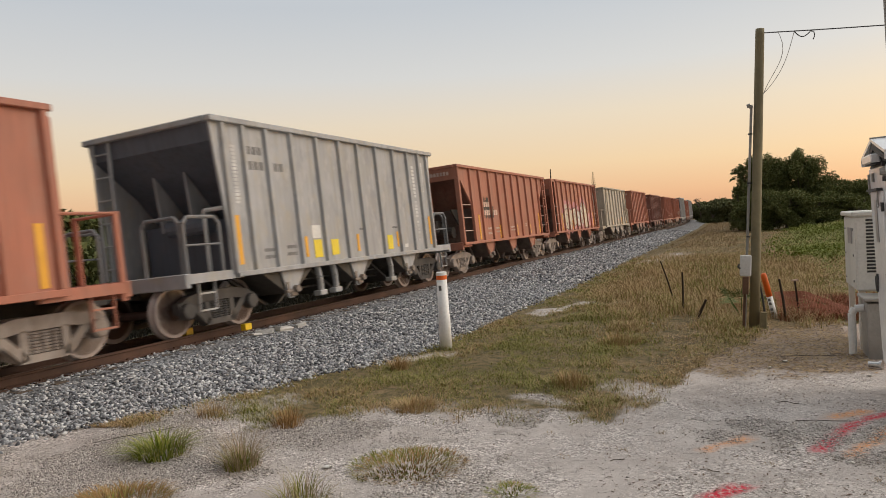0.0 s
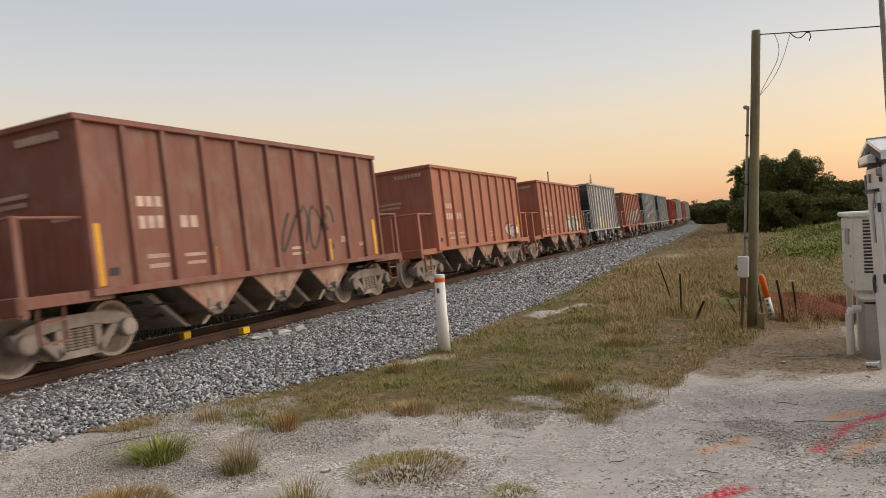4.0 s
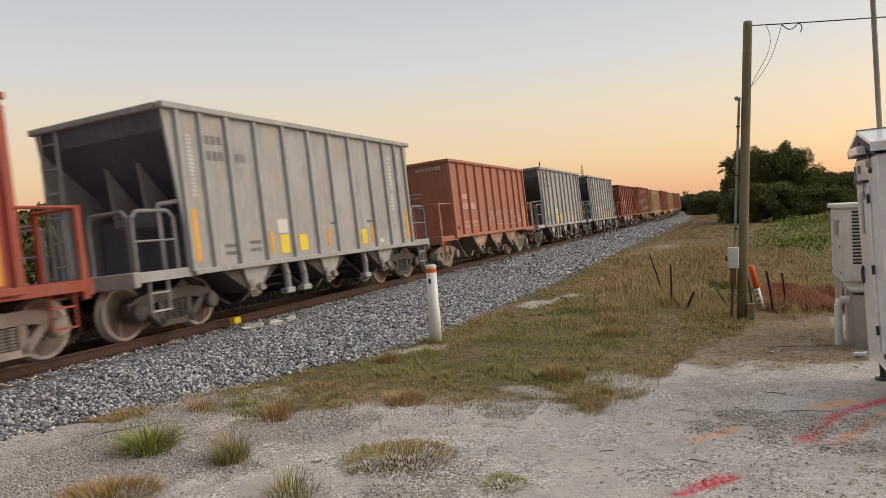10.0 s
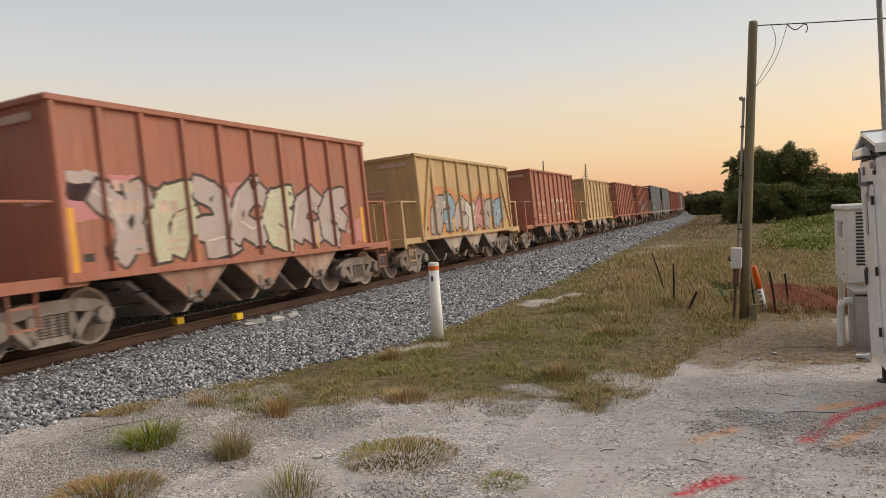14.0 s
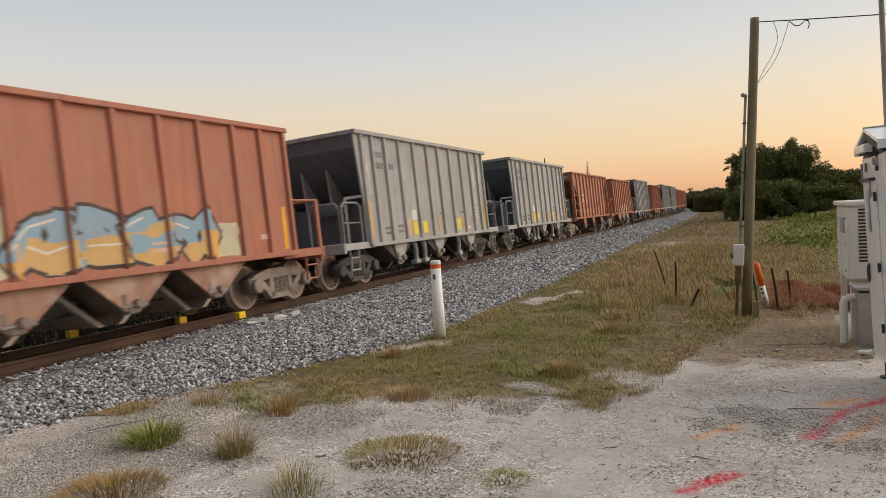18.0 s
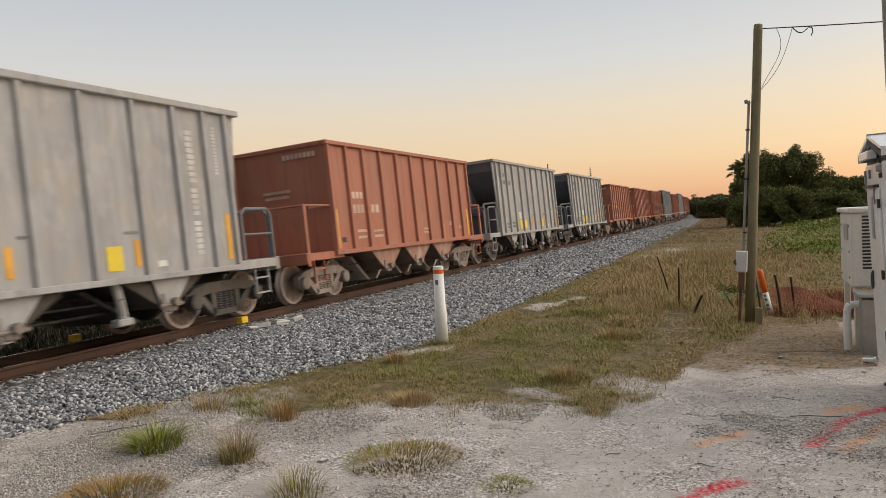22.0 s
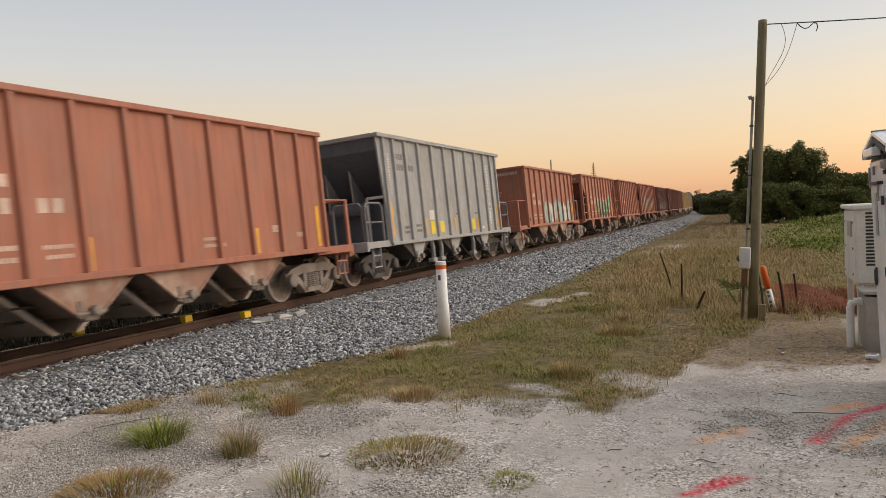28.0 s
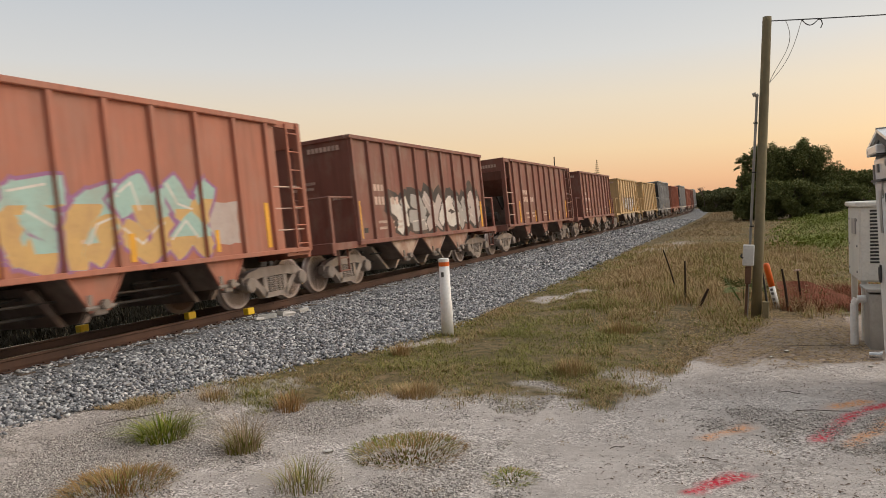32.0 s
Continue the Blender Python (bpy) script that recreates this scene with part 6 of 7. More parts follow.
def trackside_bits():
    for k, (s, lat, up) in enumerate(((11.62, HALF + 0.34, -0.05), (10.75, HALF - 0.36, 0.03), (9.6, -HALF - 0.38, 0.04))):
        bm = bmesh.new()
        soft_box(bm, (0, 0, 0), (0.13, 0.20, 0.13), 0.012)
        ob = part("yellow_block", bm, YELLOW_BLOCK, m=on_track(s, lat, up))
        tagged(ob, "small yellow painted block fixed beside the rail", "track fitting", "yellow blocks on the track")
    rnd = random.Random(12)
    for x, y, r in ((-8.92, 11.75, 0.16), (-8.82, 12.25, 0.15), (-8.78, 12.75, 0.11), (-8.9, 11.45, 0.08)):
        bm = bmesh.new()
        soft_box(bm, (0, 0, 0), (2.2 * r, 1.3 * r, 0.6 * r), 0.012)
        for v in bm.verts:
            v.co += Vector((rnd.uniform(-1, 1), rnd.uniform(-1, 1), rnd.uniform(-1, 1))) * r * 0.14
        ob = part("concrete_piece", bm, CONCRETE, m=pose(x, y, ballast_height(y, x - RAIL_X) + 0.07, rnd.uniform(-8, 8), rnd.uniform(-8, 8), rnd.uniform(0, 90)))
        tagged(ob, "broken piece of white concrete on the ballast", "rubble", "concrete pieces by the track")
    for x, y, r in ((-3.78, 5.82, 0.07), (0.21, 11.1, 0.06), (0.43, 11.55, 0.08), (-1.88, 15.3, 0.07), (1.39, 10.75, 0.06)):
        me = scatter("pale_stone", [(0, 0, 0, 1)], CONCRETE)
        ob = part("pale_stone", me, None, m=pose(x, y, ground_height(x, y) + r * 0.25, 0, 0, 40) @ Matrix.Diagonal((r * 1.2, r * 0.8, r * 0.4, 1)))
        tagged(ob, "flat pale stone lying on the gravel", "stone", "pale stones on the ground")
    for x, y, a, l in ((0.62, 8.35, 8, 0.5), (0.35, 9.1, -30, 0.2), (-1.2, 6.7, 25, 0.14), (0.8, 12.0, 10, 0.9), (-6.6, 6.2, 55, 0.9), (-0.4, 6.6, -20, 0.16)):
        bm = bmesh.new()
        rod(bm, [(-l / 2, 0, 0.008), (-l / 6, 0.03, 0.012), (l / 5, 0.0, 0.014), (l / 2, 0.03, 0.008)], 0.004, 6)
        ob = part("twig", bm, BARK, m=pose(x, y, ground_height(x, y), 0, 0, a))
        tagged(ob, "dry brown twig lying on the ground", "twig", "twigs on the ground")


# ------------------------------------------------------------------ plants
def blades(spots, segs=3):
    """Grass blades at (x, y, z, height, lean angle, lean, width)."""
    x, y, z, h, a, ln, w = np.array(spots, dtype=np.float64).T
    ca, sa = np.cos(a), np.sin(a)
    n, per = len(x), 2 * segs + 1
    vs = np.zeros((n, per, 3))
    for k in range(segs + 1):
        t = k / segs
        r = ln * h * t * t
        hw = w * (1 - t) ** 0.7 / 2
        zz = z + h * (t - 0.35 * np.minimum(ln, 1.6) * t * t)
        for j, sg in ((2 * k, 1), (2 * k + 1, -1)):
            if j < per:
                vs[:, j] = np.stack((x + ca * r - sg * sa * hw, y + sa * r + sg * ca * hw, zz), -1)
    one = []
    for k in range(segs - 1):
        one += [2 * k, 2 * k + 1, 2 * k + 3, 2 * k + 2]
    one += [2 * segs - 2, 2 * segs - 1, 2 * segs]
    loops = (np.arange(n)[:, None] * per + np.array(one)[None]).ravel()
    sizes = np.tile([4] * (segs - 1) + [3], n)
    return vs.reshape(-1, 3), (loops, sizes)


def flakes(spots, seed):
    """Dead leaves and slivers lying flat: (x, y, z, length, angle, width)."""
    rnd = random.Random(seed)
    vs, fs = [], []
    for x, y, z, l, a, w in spots:
        ca, sa = math.cos(a), math.sin(a)
        t1, t2, b = rnd.uniform(-0.1, 0.15), rnd.uniform(-0.1, 0.15), len(vs)
        for u, v in ((-0.5, 0), (-0.1, 0.5), (0.5, 0.1), (0.15, -0.5)):
            vs.append((x + ca * u * l - sa * v * w, y + sa * u * l + ca * v * w, z + u * l * t1 + v * w * t2))
        fs.append((b, b + 1, b + 2, b + 3))
    return vs, fs


def tuft(x, y, n, h, rad, mat, label, seed, lean=0.7, width=0.008):
    rnd = random.Random(seed)
    spots = []
    for _ in range(n):
        a, r = rnd.uniform(0, 6.28), rad * math.sqrt(rnd.random())
        spots.append((r * math.cos(a), r * math.sin(a), 0, h * rnd.uniform(0.45, 1.0) * (1 - 0.35 * r / rad), a + rnd.uniform(-0.7, 0.7), lean * (0.25 + r / rad) * rnd.uniform(0.4, 1.2), width * rnd.uniform(0.6, 1.3)))
    ob = new("grass_tuft", from_arrays("grass_tuft", *blades(spots), mat))
    ob.matrix_basis = pose(x, y, ground_height(x, y) - 0.01)
    tagged(ob, label, "grass", "tufts on the gravel", "stuff")


def lawn():
    rnd = random.Random(21)
    short, dry, russet, weeds, straw, tall_dry = [], [], [], [], [], []
    tries = 0
    while len(short) + len(dry) < 140000 and tries < 1000000:
        tries += 1
        y = 6.4 + 32 * rnd.random() ** 2.1
        x = rnd.uniform(-7.8, 1.6 + 0.12 * y)
        if x < RAIL_X + toe(y) - 0.1 + 0.35 * rnd.random() or (1.2 < x < 4 and y < 14.2):
            continue
        clump = noise.noise(Vector((x * 1.1, y * 1.1, 2))) + 0.6 * noise.noise(Vector((x * 4.5, y * 4.5, 6)))
        if rnd.random() > turf(x, y) * (0.45 + 0.9 * clump):
            continue
        far = min(2.4, 0.8 + y / 16)
        n = 0.9 * noise.noise(Vector((x * 0.45, y * 0.45, 9))) + 0.5 * noise.noise(Vector((x * 1.6, y * 1.6, 19)))
        tall = smooth_step(12.5, 17, y) * smooth_step(-4.4, -2.4, x + 0.08 * (y - 14)) * (1 - smooth_step(0.3, 1.2, x - 0.05 * y))
        green = math.exp(-((x + 2.5) ** 2 * 0.35 + (y - 13.8) ** 2 * 0.16)) + 0.8 * math.exp(-((x + 4.9) ** 2 * 0.9 + (y - 12.5) ** 2 * 0.12))
        dead = 1.7 * n + 0.22 - 0.5 * green + 0.7 * tall + (0.3 if x > -1.5 and y < 16 else 0)
        h = rnd.uniform(0.03, 0.09) * (1 + 1.4 * max(0, clump)) + tall * rnd.uniform(0.02, 0.30)
        b = (x, y, ground_height(x, y) - 0.005, h, rnd.uniform(0, 6.28), rnd.uniform(0.5, 1.8) * (1 - 0.4 * tall), 0.0055 * far * rnd.uniform(0.5, 1.5))
        (dry if rnd.random() < 0.36 + 0.5 * dead else short).append(b)
    for _ in range(7000):
        x, y = rnd.uniform(0.5, 2.8), rnd.uniform(15.6, 19.5)
        russet.append((x, y, ground_height(x, y), rnd.uniform(0.06, 0.30), rnd.uniform(0, 6.28), rnd.uniform(0.3, 1.1), 0.014))
    # weeds added beyond the track as a dark backdrop for the under-car shade
    verge = []
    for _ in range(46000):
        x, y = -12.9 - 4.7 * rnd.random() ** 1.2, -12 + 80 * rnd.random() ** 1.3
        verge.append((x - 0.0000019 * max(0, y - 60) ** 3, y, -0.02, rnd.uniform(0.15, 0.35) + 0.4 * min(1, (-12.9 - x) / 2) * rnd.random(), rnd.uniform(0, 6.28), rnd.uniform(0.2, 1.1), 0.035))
    # dark brush and dead grass between the far ballast and the thicket
    shade_weeds = []
    for _ in range(15000):
        y = 48 + 95 * rnd.random()
        x = RAIL_X + toe(y) + 0.6 - 0.0000019 * max(0, y - 60) ** 3 + rnd.uniform(0, 4.5)
        shade_weeds.append((x, y, -0.02, rnd.uniform(0.06, 0.24), rnd.uniform(0, 6.28), rnd.uniform(0.6, 1.6), 0.03))
    # dead leaves and chips in drifts
    litter = []
    drifts = [(rnd.uniform(-6, 1.6), rnd.uniform(4.2, 10.5), rnd.uniform(0.08, 0.3)) for _ in range(46)] + [(rnd.uniform(-0.8, 1.3), rnd.uniform(4.6, 9.8), rnd.uniform(0.1, 0.35)) for _ in range(34)]
    for cx, cy, r in drifts:
        if turf(cx, cy) > 0.6:
            continue
        for _ in range(int(130 * r)):
            x, y = cx + rnd.gauss(0, r * 1.5), cy + rnd.gauss(0, r * 0.6)
            if x < 1.35 or y < 8.3:
                litter.append((x, y, ground_height(x, y) + 0.008, rnd.uniform(0.012, 0.06), rnd.uniform(0, 6.28), rnd.uniform(0.006, 0.022)))
    # fallen straw where the ground turns brown
    while len(straw) < 9000:
        x, y = rnd.uniform(-1.8, 1.5), rnd.uniform(9.6, 16.5)
        if litter_zone(x, y) > rnd.random():
            (straw if rnd.random() < 0.6 else litter).append((x, y, ground_height(x, y) + 0.012, rnd.uniform(0.04, 0.17), rnd.uniform(0, 6.28), rnd.uniform(0.005, 0.02)))
    while len(weeds) < 60000:
        y = 20 + 64 * rnd.random() ** 1.3
        x = rnd.uniform(-5.5, 0.35 * y)
        if x < RAIL_X + 4.6 + 0.01 * y:
            continue
        clump = noise.noise(Vector((x * 0.35, y * 0.2, 8)))
        lush = smooth_step(0.015, 0.06, x / y + 0.03 * clump) * smooth_step(24, 36, y)
        w = 0.008 + 0.00035 * y
        row = (x, y, ground_height(x, y) - 0.02, rnd.uniform(0.05, 0.18) + lush * rnd.uniform(0.0, 0.3), rnd.uniform(0, 6.28), rnd.uniform(0.8, 1.9), w * (1 + lush))
        (weeds if rnd.random() < 0.12 + 0.88 * lush + 0.25 * clump else tall_dry).append(row)
        if len(tall_dry) > 40000:
            break
    ground_litter(litter, straw)
    for name, sp, mat, label in (("dead_weeds", shade_weeds, BRUSH_BROWN, "dead brown weeds beside the far ballast"), ("verge_weeds", verge, WEED_SHADED, "weeds added beyond the track, coloured dark as shade"), ("short_grass", short, GRASS, "short patchy green grass"), ("dry_grass", dry, GRASS_DRY, "dry straw-coloured grass"),
                                 ("russet_grass", russet, GRASS_RED, "reddish dry weeds beyond the stakes"), ("field_weeds", weeds, GRASS_FIELD, "rough green weeds over the field"),
                                 ("field_straw", tall_dry, STRAW, "tall dry grass over the field")):
        ob = new(name, from_arrays(name, *blades(sp), mat))
        tagged(ob, label, "grass", kind="stuff")


def ground_litter(litter, straw):
    for name, sp, mat, label in (("leaf_litter", litter, LITTER, "dead brown leaf litter drifted over the sand"), ("fallen_straw", straw, GRASS_DRY, "fallen dry straw on bare ground")):
        tagged(new(name, from_arrays(name, *flakes(sp, 5), mat)), label, "leaf litter", kind="stuff")


def leaf_cloud(blobs, n, size, seed, flat=0.0):
    """Small leaf cards, rumpled, in the outer part of blobs (x, y, z, rx, ry, rz)."""
    rnd = np.random.RandomState(seed)
    w = np.array([b[3] * b[4] + b[4] * b[5] + b[3] * b[5] for b in blobs])
    idx = rnd.choice(len(blobs), n, p=w / w.sum())
    d = rnd.normal(size=(n, 3))
    d /= np.linalg.norm(d, axis=1)[:, None]
    r = rnd.uniform(0.25, 1.0, n) ** 0.45 * (1 + 0.12 * rnd.normal(size=n))
    B = np.array(blobs)[idx]
    c = B[:, :3] + d * B[:, 3:] * r[:, None]
    u = rnd.normal(size=(n, 3))
    u /= np.linalg.norm(u, axis=1)[:, None]
    v = np.cross(u, rnd.normal(size=(n, 3)))
    v /= np.linalg.norm(v, axis=1)[:, None]
    s = size * rnd.uniform(0.5, 1.3, n)[:, None]
    vs = np.stack((c - u * s, c + v * s * 0.45, c + u * s, c - v * s * 0.45), 1).reshape(-1, 3)
    fs = np.arange(4 * n).reshape(n, 4)
    return vs, fs


def tree(name, x, y, h, spread_, n, size, mat, label, seed, category="tree", trunk=0.16, low=0.25, nb=9):
    root = thing(name, pose(x, y, ground_height(x, y) if abs(y) < 250 else 0), label, category)
    rnd = random.Random(seed)
    bm = bmesh.new()
    tube(bm, (0, 0, -0.1), (rnd.uniform(-0.1, 0.1), 0, h * 0.45), trunk, 8, trunk * 0.6)
    blobs = []
    for i in range(nb):
        a, r = rnd.uniform(0, 6.28), spread_ * math.sqrt(rnd.random()) * 0.75
        z = h * rnd.uniform(low, 0.86)
        k = rnd.uniform(0.2, 0.38) * (1.15 - 0.5 * abs(z / h - 0.5)) * (9 / nb) ** 0.3
        p = (r * math.cos(a), r * math.sin(a), z)
        blobs.append((*p, spread_ * k * 1.3, spread_ * k * 1.3, h * k * 0.55))
        tube(bm, (0, 0, h * 0.3), (p[0] * 0.8, p[1] * 0.8, p[2]), trunk * 0.45, 6, trunk * 0.12)
    part("trunk", bm, BARK, root)
    part("crown", from_arrays("crown", *leaf_cloud(blobs, n, size, seed), mat), None, root)


def bare_tree(x, y, h, seed):
    root = thing("bare_tree", pose(x, y, 0), "leafless grey tree in the distance", "tree")
    rnd = random.Random(seed)
    bm = bmesh.new()

    def grow(p, d, l, r, k):
        q = p + d * l
        tube(bm, p, q, r, 5, r * 0.6)
        if k:
            for _ in range(3):
                grow(q, (d + Vector((rnd.uniform(-0.7, 0.7), rnd.uniform(-0.7, 0.7), rnd.uniform(-0.1, 0.5)))).normalized(), l * 0.66, r * 0.6, k - 1)
    grow(Vector((0, 0, 0)), Vector((0, 0, 1)), h * 0.36, 0.16, 4)
    part("branches", bm, BARK, root)


def palm(x, y, h, r, seed, label="cabbage palm with a ragged round crown", mat=None):
    root = thing("palm_tree", pose(x, y, 0), label, "palm tree")
    rnd = random.Random(seed)
    bm = bmesh.new()
    lathe(bm, [(-0.1, 0.2), (h * 0.5, 0.16), (h - 0.3, 0.19), (h, 0.12)], 10, "z")
    part("trunk", bm, BARK, root)
    vs, fs = [], []
    for _ in range(34):
        a, el = rnd.uniform(0, 6.28), rnd.uniform(-0.5, 1.35)
        d = Vector((math.cos(a) * math.cos(el), math.sin(a) * math.cos(el), math.sin(el)))
        o = Vector((0, 0, h - 0.1)) + d * r * 0.45
        sd = d.cross(Vector((0, 0, 1))).normalized()
        for k in range(13):
            t = (k / 12 - 0.5) * 2.3
            e = (d * math.cos(t) + sd * math.sin(t)) * r * rnd.uniform(0.45, 0.6)
            tip = o + e - Vector((0, 0, 0.12 * r))
            n = e.cross(d).normalized() * 0.02 + sd * 0.03
            b = len(vs)
            vs += [tuple(o + e * 0.1 - n), tuple(o + e * 0.6 - n * 1.2), tuple(tip), tuple(o + e * 0.6 + n * 1.2), tuple(o + e * 0.1 + n)]
            fs.append((b, b + 1, b + 2, b + 3, b + 4))
    part("crown", from_arrays("crown", vs, fs, mat or LEAF), None, root)


def palmetto(x, y):
    """Low fan palm: stalks that end in fans of narrow leaflets."""
    root = thing("palmetto", pose(x, y, 0), "low green saw palmetto behind the pole", "palmetto")
    rnd = random.Random(41)
    for k in range(7):
        a, el = k * 0.9 + 0.3, rnd.uniform(0.5, 1.2)
        d = Vector((math.cos(a) * math.cos(el), math.sin(a) * math.cos(el), math.sin(el)))
        hub = d * rnd.uniform(0.42, 0.62)
        sd = d.cross(Vector((0, 0, 1))).normalized()
        up = sd.cross(d).normalized()
        bm = bmesh.new()
        tube(bm, (0, 0, 0), hub, 0.010, 5, 0.006)
        for j in range(15):
            t = (j / 14 - 0.5) * 3.3
            e = (d * math.cos(t) + sd * math.sin(t)) * rnd.uniform(0.26, 0.36) + up * 0.03
            w = e.cross(up).normalized() * 0.012
            vs = [bm.verts.new(p) for p in (hub, hub + e * 0.5 + w, hub + e - Vector((0, 0, 0.05)), hub + e * 0.5 - w)]
            bm.faces.new(vs)
        part("frond", bm, PALMETTO, root)


def netting():
    """Orange plastic safety net slumped over dead weeds."""
    root = thing("safety_net", pose(0, 0, 0), "slumped orange plastic safety netting beyond the stakes", "safety net")

    def at(u, v):
        top = float(np.interp(u, [0, 0.35, 0.6, 0.85, 1.0], [0.50, 0.50, 0.36, 0.20, 0.10]))
        x = 0.46 + 1.5 * u + 0.03 * math.sin(9 * v + 7 * u)
        return Vector((x, 16.75 - 0.6 * v + 0.10 * math.sin(8 * u), max(0.01, top * (1 - abs(2 * v - 1) ** 1.5)) + 0.03 * noise.noise(Vector((u * 9, v * 9, 3)))))
    rnd = random.Random(6)
    for lines in range(2):
        bm = bmesh.new()
        n, m = (26, 44) if lines == 0 else (44, 26)
        for i in range(n + 1):
            pts = [at(i / n, j / m) if lines == 0 else at(j / m, i / n) for j in range(m + 1)]
            for p, q in zip(pts, pts[1:]):
                if rnd.random() < 0.7:
                    o = (q - p).cross(Vector((0.2, -1, 0.4))).normalized() * 0.006
                    bm.faces.new([bm.verts.new(c) for c in (p - o, q - o, q + o, p + o)])
        tagged(part("weft" if lines else "warp", bm, NET, root), kind="stuff")


def plants():
    tuft(-5.78, 5.72, 330, 0.46, 0.25, GRASS_LUSH, "bright green grass tuft on the gravel", 1, 1.35, 0.015)
    tuft(-5.70, 5.80, 40, 0.52, 0.20, STEM_PINK, "pale dry stems in a green tuft", 11, 1.0, 0.008)
    tuft(-4.66, 5.62, 190, 0.34, 0.17, GRASS, "olive base of a wiry grass tuft", 2, 0.9, 0.012)
    tuft(-4.66, 5.64, 230, 0.66, 0.19, STEM_PINK, "feathery pinkish-brown grass tuft", 12, 0.95, 0.006)
    tuft(-3.00, 6.05, 900, 0.11, 0.52, GRASS_RUST, "low straw-brown grass patch on the gravel", 3, 1.5, 0.012)
    tuft(-3.10, 6.02, 600, 0.12, 0.50, GRASS, "low green grass patch on the gravel", 13, 1.5, 0.012)
    tuft(-1.92, 5.69, 200, 0.09, 0.20, GRASS_LUSH, "small flat green weed patch", 4, 1.6, 0.012)
    tuft(-1.92, 5.69, 150, 0.07, 0.24, GRASS_DRY, "small flat dry grass patch", 34, 1.6, 0.010)
    tuft(-5.09, 4.50, 750, 0.20, 0.44, GRASS_RUST, "straw-brown grass clump on the gravel", 5, 1.3, 0.013)
    tuft(-5.00, 4.50, 200, 0.18, 0.40, GRASS, "olive blades in a straw-brown clump", 35, 1.3, 0.012)
    tuft(-3.50, 4.95, 130, 0.42, 0.22, GRASS, "thin sparse grass tuft", 6, 1.0, 0.008)
    tuft(-3.50, 4.95, 90, 0.46, 0.24, STEM_PINK, "thin sparse dry stems", 36, 0.9, 0.005)
    tuft(-5.19, 10.2, 260, 0.36, 0.15, GRASS_DRY, "dry brown grass tuft at the foot of the ballast", 7, 0.6, 0.010)
    tuft(-5.10, 7.05, 200, 0.42, 0.18, GRASS_RUST, "dry straw grass tuft", 8, 0.7, 0.009)
    tuft(-6.35, 7.2, 220, 0.26, 0.22, GRASS_DRY, "thin dry grass tuft", 9, 0.6, 0.007)
    tuft(-3.9, 8.0, 520, 0.24, 0.30, GRASS_DRY, "dry grass clump at the edge of the gravel", 14, 0.8, 0.010)
    tuft(-2.3, 9.6, 380, 0.34, 0.30, GRASS_DRY, "pale feathery grass clump", 15, 0.6, 0.009)
    tuft(-2.2, 12.8, 420, 0.36, 0.40, GRASS_DRY, "pale feathery grass clump", 16, 0.6, 0.010)
    for i, (x, y) in enumerate(((-1.7, 6.7), (-1.2, 7.0), (-2.4, 5.2), (0.1, 6.9), (0.9, 6.6), (-0.9, 7.6), (-2.0, 7.3), (-0.6, 5.4), (0.4, 5.9))):
        tuft(x, y, 26, 0.07, 0.06, GRASS_DRY, "tiny dry weed on the sand", 30 + i, 0.8, 0.005)
    lawn()
    rnd = random.Random(77)
    blobs = []
    while len(blobs) < 420:
        y = 34 + 42 * rnd.random()
        x = rnd.uniform(0.03 * y, 0.34 * y)
        if noise.noise(Vector((x * 0.25, y * 0.12, 5.5))) + 0.25 * smooth_step(0.05, 0.12, x / y) < rnd.uniform(-0.1, 0.35):
            continue
        r = rnd.uniform(0.25, 0.7)
        blobs.append((x, y, ground_height(x, y) + 0.1, r * 1.5, r, r * rnd.uniform(0.5, 0.9)))
    ob = new("field_bushes", from_arrays("field_bushes", *leaf_cloud(blobs, 42000, 0.085, 9), WEED_GREEN))
    tagged(ob, "low broad-leaved green weeds in clumps over the field", "weeds", kind="stuff")
    palmetto(-0.22, 16.4)
    netting()
    # thicket beyond the field
    k = 0
    for x, y, top, sp in ((-0.75, 84, 5.3, 1.1), (0.15, 85, 6.9, 1.6), (1.1, 86, 7.6, 2.1), (2.2, 85, 7.9, 2.4), (3.7, 86, 8.6, 2.6), (5.16, 85, 7.7, 2.6), (6.39, 86, 6.6, 2.4),
                          (7.51, 85, 5.35, 2.8), (9.02, 87, 5.03, 2.8), (10.73, 88, 4.88, 3.0), (12.31, 88, 4.53, 3.0), (-0.9, 82, 2.6, 1.2), (0.3, 80, 3.87, 2.0), (1.39, 80, 4.33, 2.8),
                          (3.45, 79, 4.38, 3.0), (5.46, 79, 4.03, 3.0), (7.52, 80, 3.47, 2.8), (9.47, 80, 3.07, 3.0)):
        k += 1
        h = (top - ground_height(x, y)) * (1.07 if top > 6 else 1.0)
        tree("thicket_tree", x, y, h, sp, int(900 * sp * h), 0.12, LEAF, "dense dark green tree in the thicket", 60 + k, low=0.06, nb=34)
    palm(-0.6, 86.5, 6.0, 1.5, 8)
    for i in range(9):
        x = -6.5 + i * 1.1 + 0.4 * (i % 2)
        tree("far_shrub", x, 150 + 9 * (i % 3), 3.6 + (i * 37 % 11) * 0.14, 3.0, 3200, 0.3, LEAF_FAR, "distant green shrub at the end of the line", 90 + i, low=0.05, nb=7)
    for i in range(6):
        tree("far_shrub", -16 + i * 2.6, 215 + 6 * (i % 2), 5.0 + 0.5 * (i % 3), 3.6, 2200, 0.4, LEAF_FAR, "distant green shrub at the end of the line", 110 + i, low=0.05, nb=7)
    bare_tree(-11.8, 205, 6.6, 4)
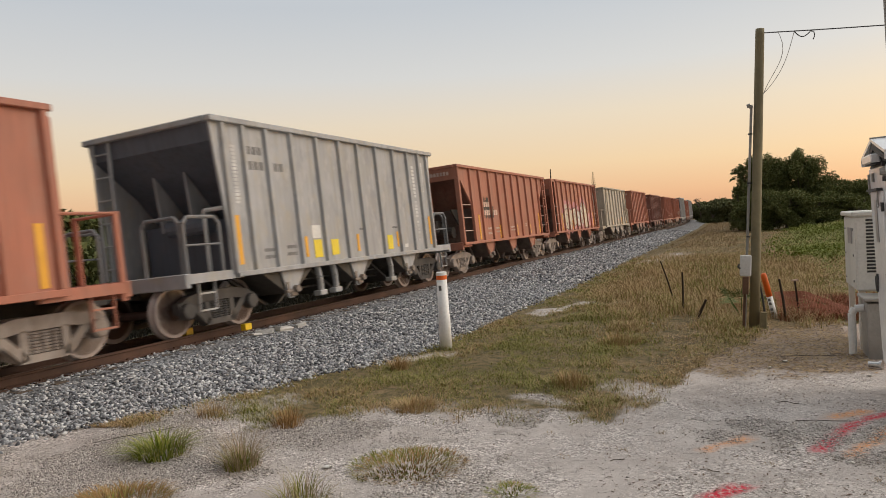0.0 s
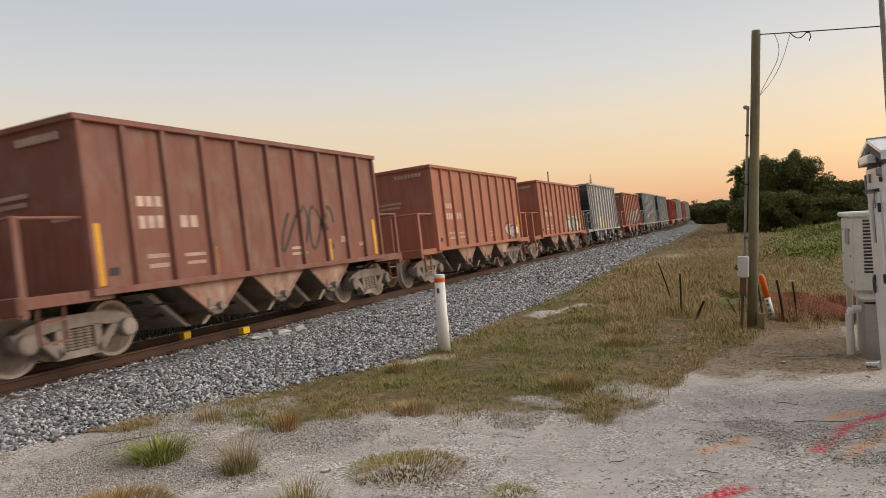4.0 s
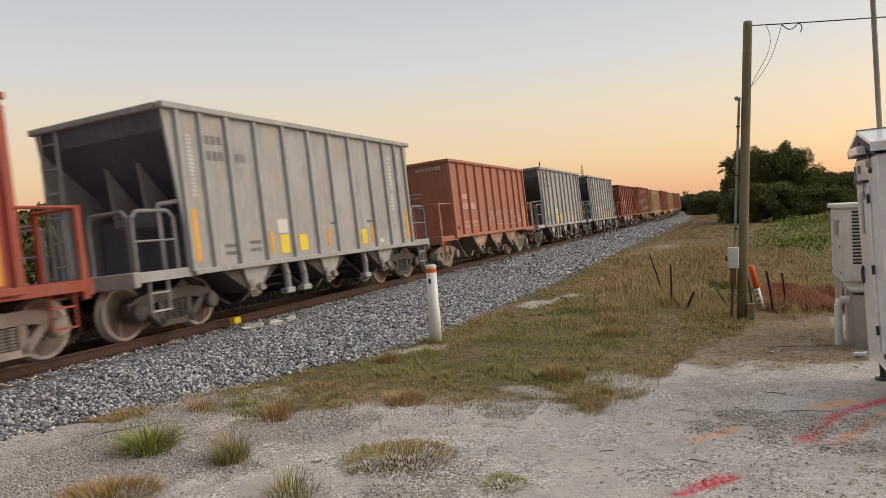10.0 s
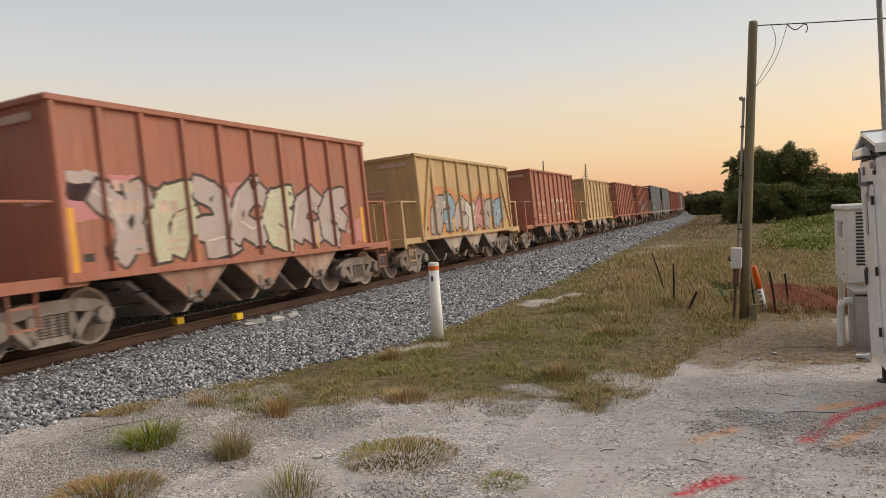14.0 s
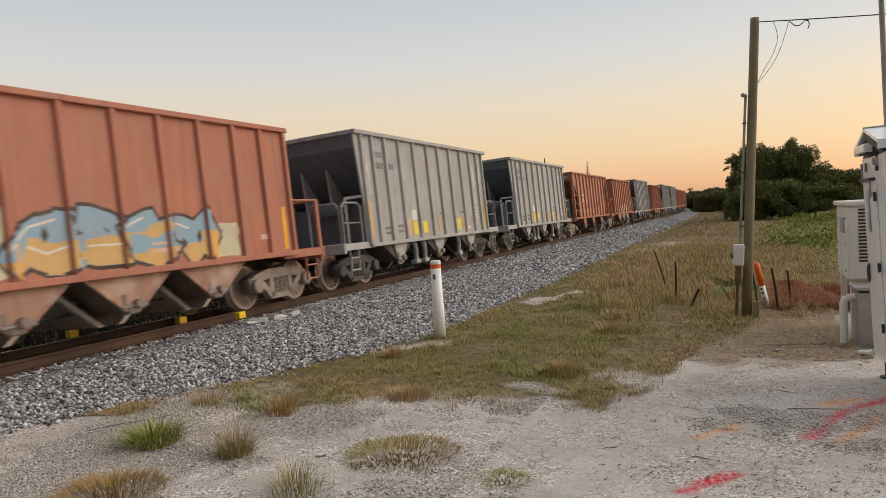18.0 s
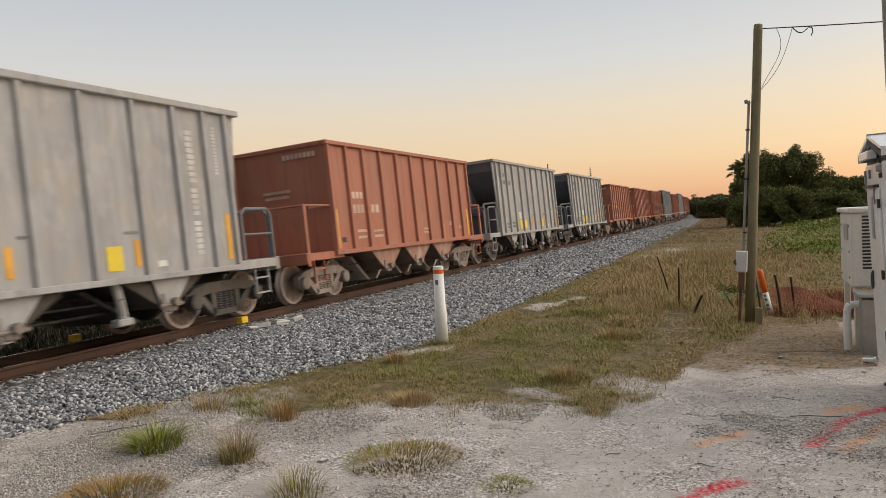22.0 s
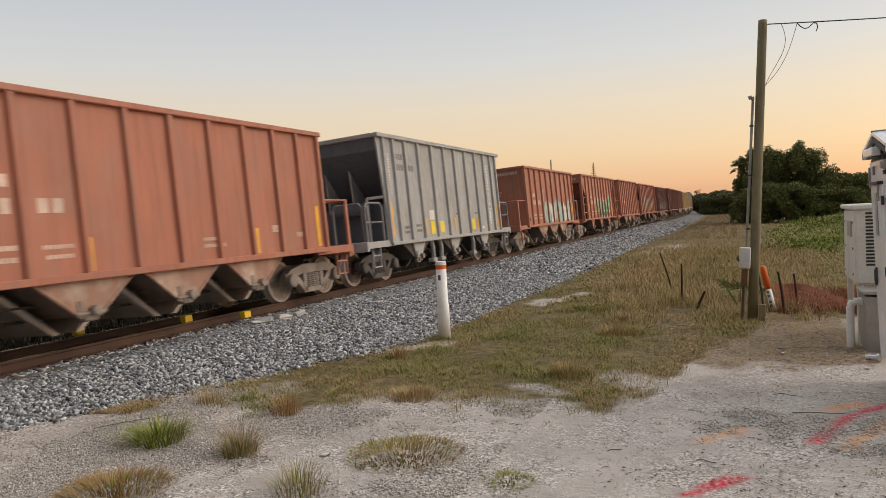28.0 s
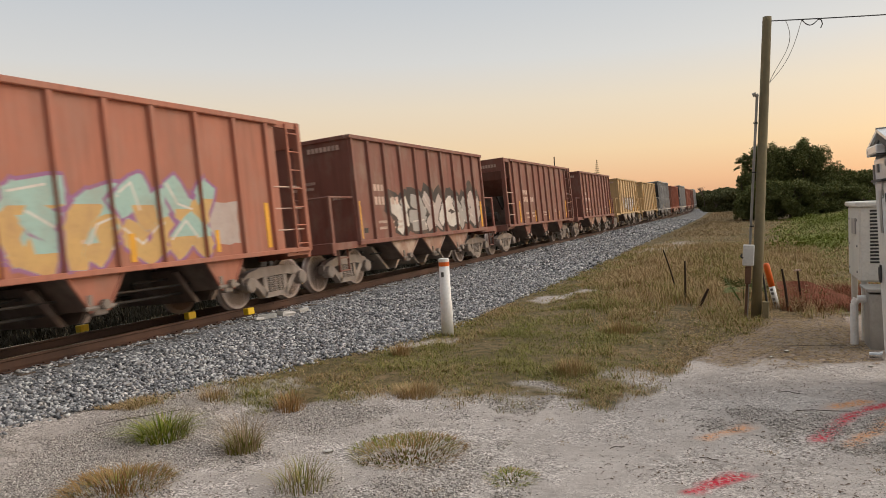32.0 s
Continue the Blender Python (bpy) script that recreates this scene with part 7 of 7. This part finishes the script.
    # trees behind the train
    for i, (a, dist, h) in enumerate(((-49.5, 62, 5.2), (-51.5, 60, 4.6), (-47.5, 66, 4.6), (-35.2, 58, 8.8), (-33.6, 60, 8.4), (-42.5, 70, 6.2), (-38.5, 75, 6.5), (-56, 60, 5.0), (-29.0, 80, 6.5), (-25.5, 95, 6.5), (-45, 72, 5.2), (-31, 88, 7.0))):
        r = radians(a)
        tree("roadside_tree", dist * math.sin(r), dist * math.cos(r), h, 3.0, 2600, 0.32, LEAF, "green tree behind the track", 130 + i, low=0.2)
    for i in range(34):
        y = -14 + i * 2.6
        tree("brush", -19.5 - 1.3 * (i % 3) - 0.04 * max(0, y), y, 2.0 + (i * 53 % 17) * 0.07, 2.3, 1500, 0.17, LEAF, "dense green brush behind the track", 200 + i, "shrub", 0.05, 0.05, 8)
    for i, (a, dist, h) in enumerate(((-43.8, 52, 7.9), (-42.9, 54, 7.6), (-44.5, 56, 7.7))):
        r = radians(a)
        palm(dist * math.sin(r), dist * math.cos(r), h, 1.7, 20 + i)
    # conifer and a far pole over the cars
    root = thing("conifer", pose(-34.5, 176.6, 0), "tall narrow conifer far behind the train", "tree")
    bm = bmesh.new()
    tube(bm, (0, 0, 0), (0, 0, 13.2), 0.2, 6, 0.04)
    part("trunk", bm, BARK, root)
    vs, fs = [], []
    rnd = random.Random(2)
    for j in range(15):
        z, rr = 6.2 + j * 0.48, 1.5 * (1 - j / 15.5)
        for q in range(9):
            a = q * 0.698 + j * 0.4
            c, s = math.cos(a), math.sin(a)
            b = len(vs)
            vs += [(0, 0, z), (c * rr * 0.6 - s * 0.16, s * rr * 0.6 + c * 0.16, z + 0.02), (c * rr, s * rr, z + 0.22), (c * rr * 0.6 + s * 0.16, s * rr * 0.6 - c * 0.16, z + 0.02)]
            fs.append((b, b + 1, b + 2, b + 3))
    part("crown", from_arrays("crown", vs, fs, LEAF), None, root)
    root = thing("distant_pole", pose(-22.2, 87.2, 0), "thin dark pole behind the train", "utility pole")
    bm = bmesh.new()
    tube(bm, (0, 0, 0), (0, 0, 8.4), 0.09, 8, 0.07)
    part("pole", bm, BARK, root)


# ------------------------------------------------------------------ build
build_ground()
build_ballast()
build_stones()
build_track()
build_train()
paint_train()
marker_post()
power_pole()
hut()
cooling_unit()
stakes()
trackside_bits()
plants()


# ------------------------------------------------------------------ movement
def travelled(t):
    """Metres that the train has rolled by t seconds."""
    u = t / 32
    return 537.84 * u - 21.25 * u ** 2 + 35.8 * u ** 3 - 22.05 * u ** 4


def motions():
    for root, code, proto, s0 in CARS:
        walk(root, [(t, on_track(s0 - travelled(t))) for t in [k * 0.5 for k in range(65)]])
        near = [k / FPS for k in range(0, 32 * FPS + 1) if -16 < s0 - travelled(k / FPS) < 42]
        if not near:
            continue
        for tr in root.children:
            if not tr.name.startswith("truck"):
                continue
            for ws in tr.children:
                if not ws.name.startswith("wheelset"):
                    continue
                o = ws.matrix_basis.translation.copy()

                def turned(t):
                    return Matrix.Translation(o) @ Matrix.Rotation((travelled(t) - travelled(near[0])) / 0.457, 4, "X")
                rows = [(t, turned(t)) for t in near]
                if near[0] > 0:
                    rows.insert(0, (0.0, turned(near[0])))
                if near[-1] < 32:
                    rows.append((32.0, turned(near[-1])))
                walk(ws, rows)


motions()
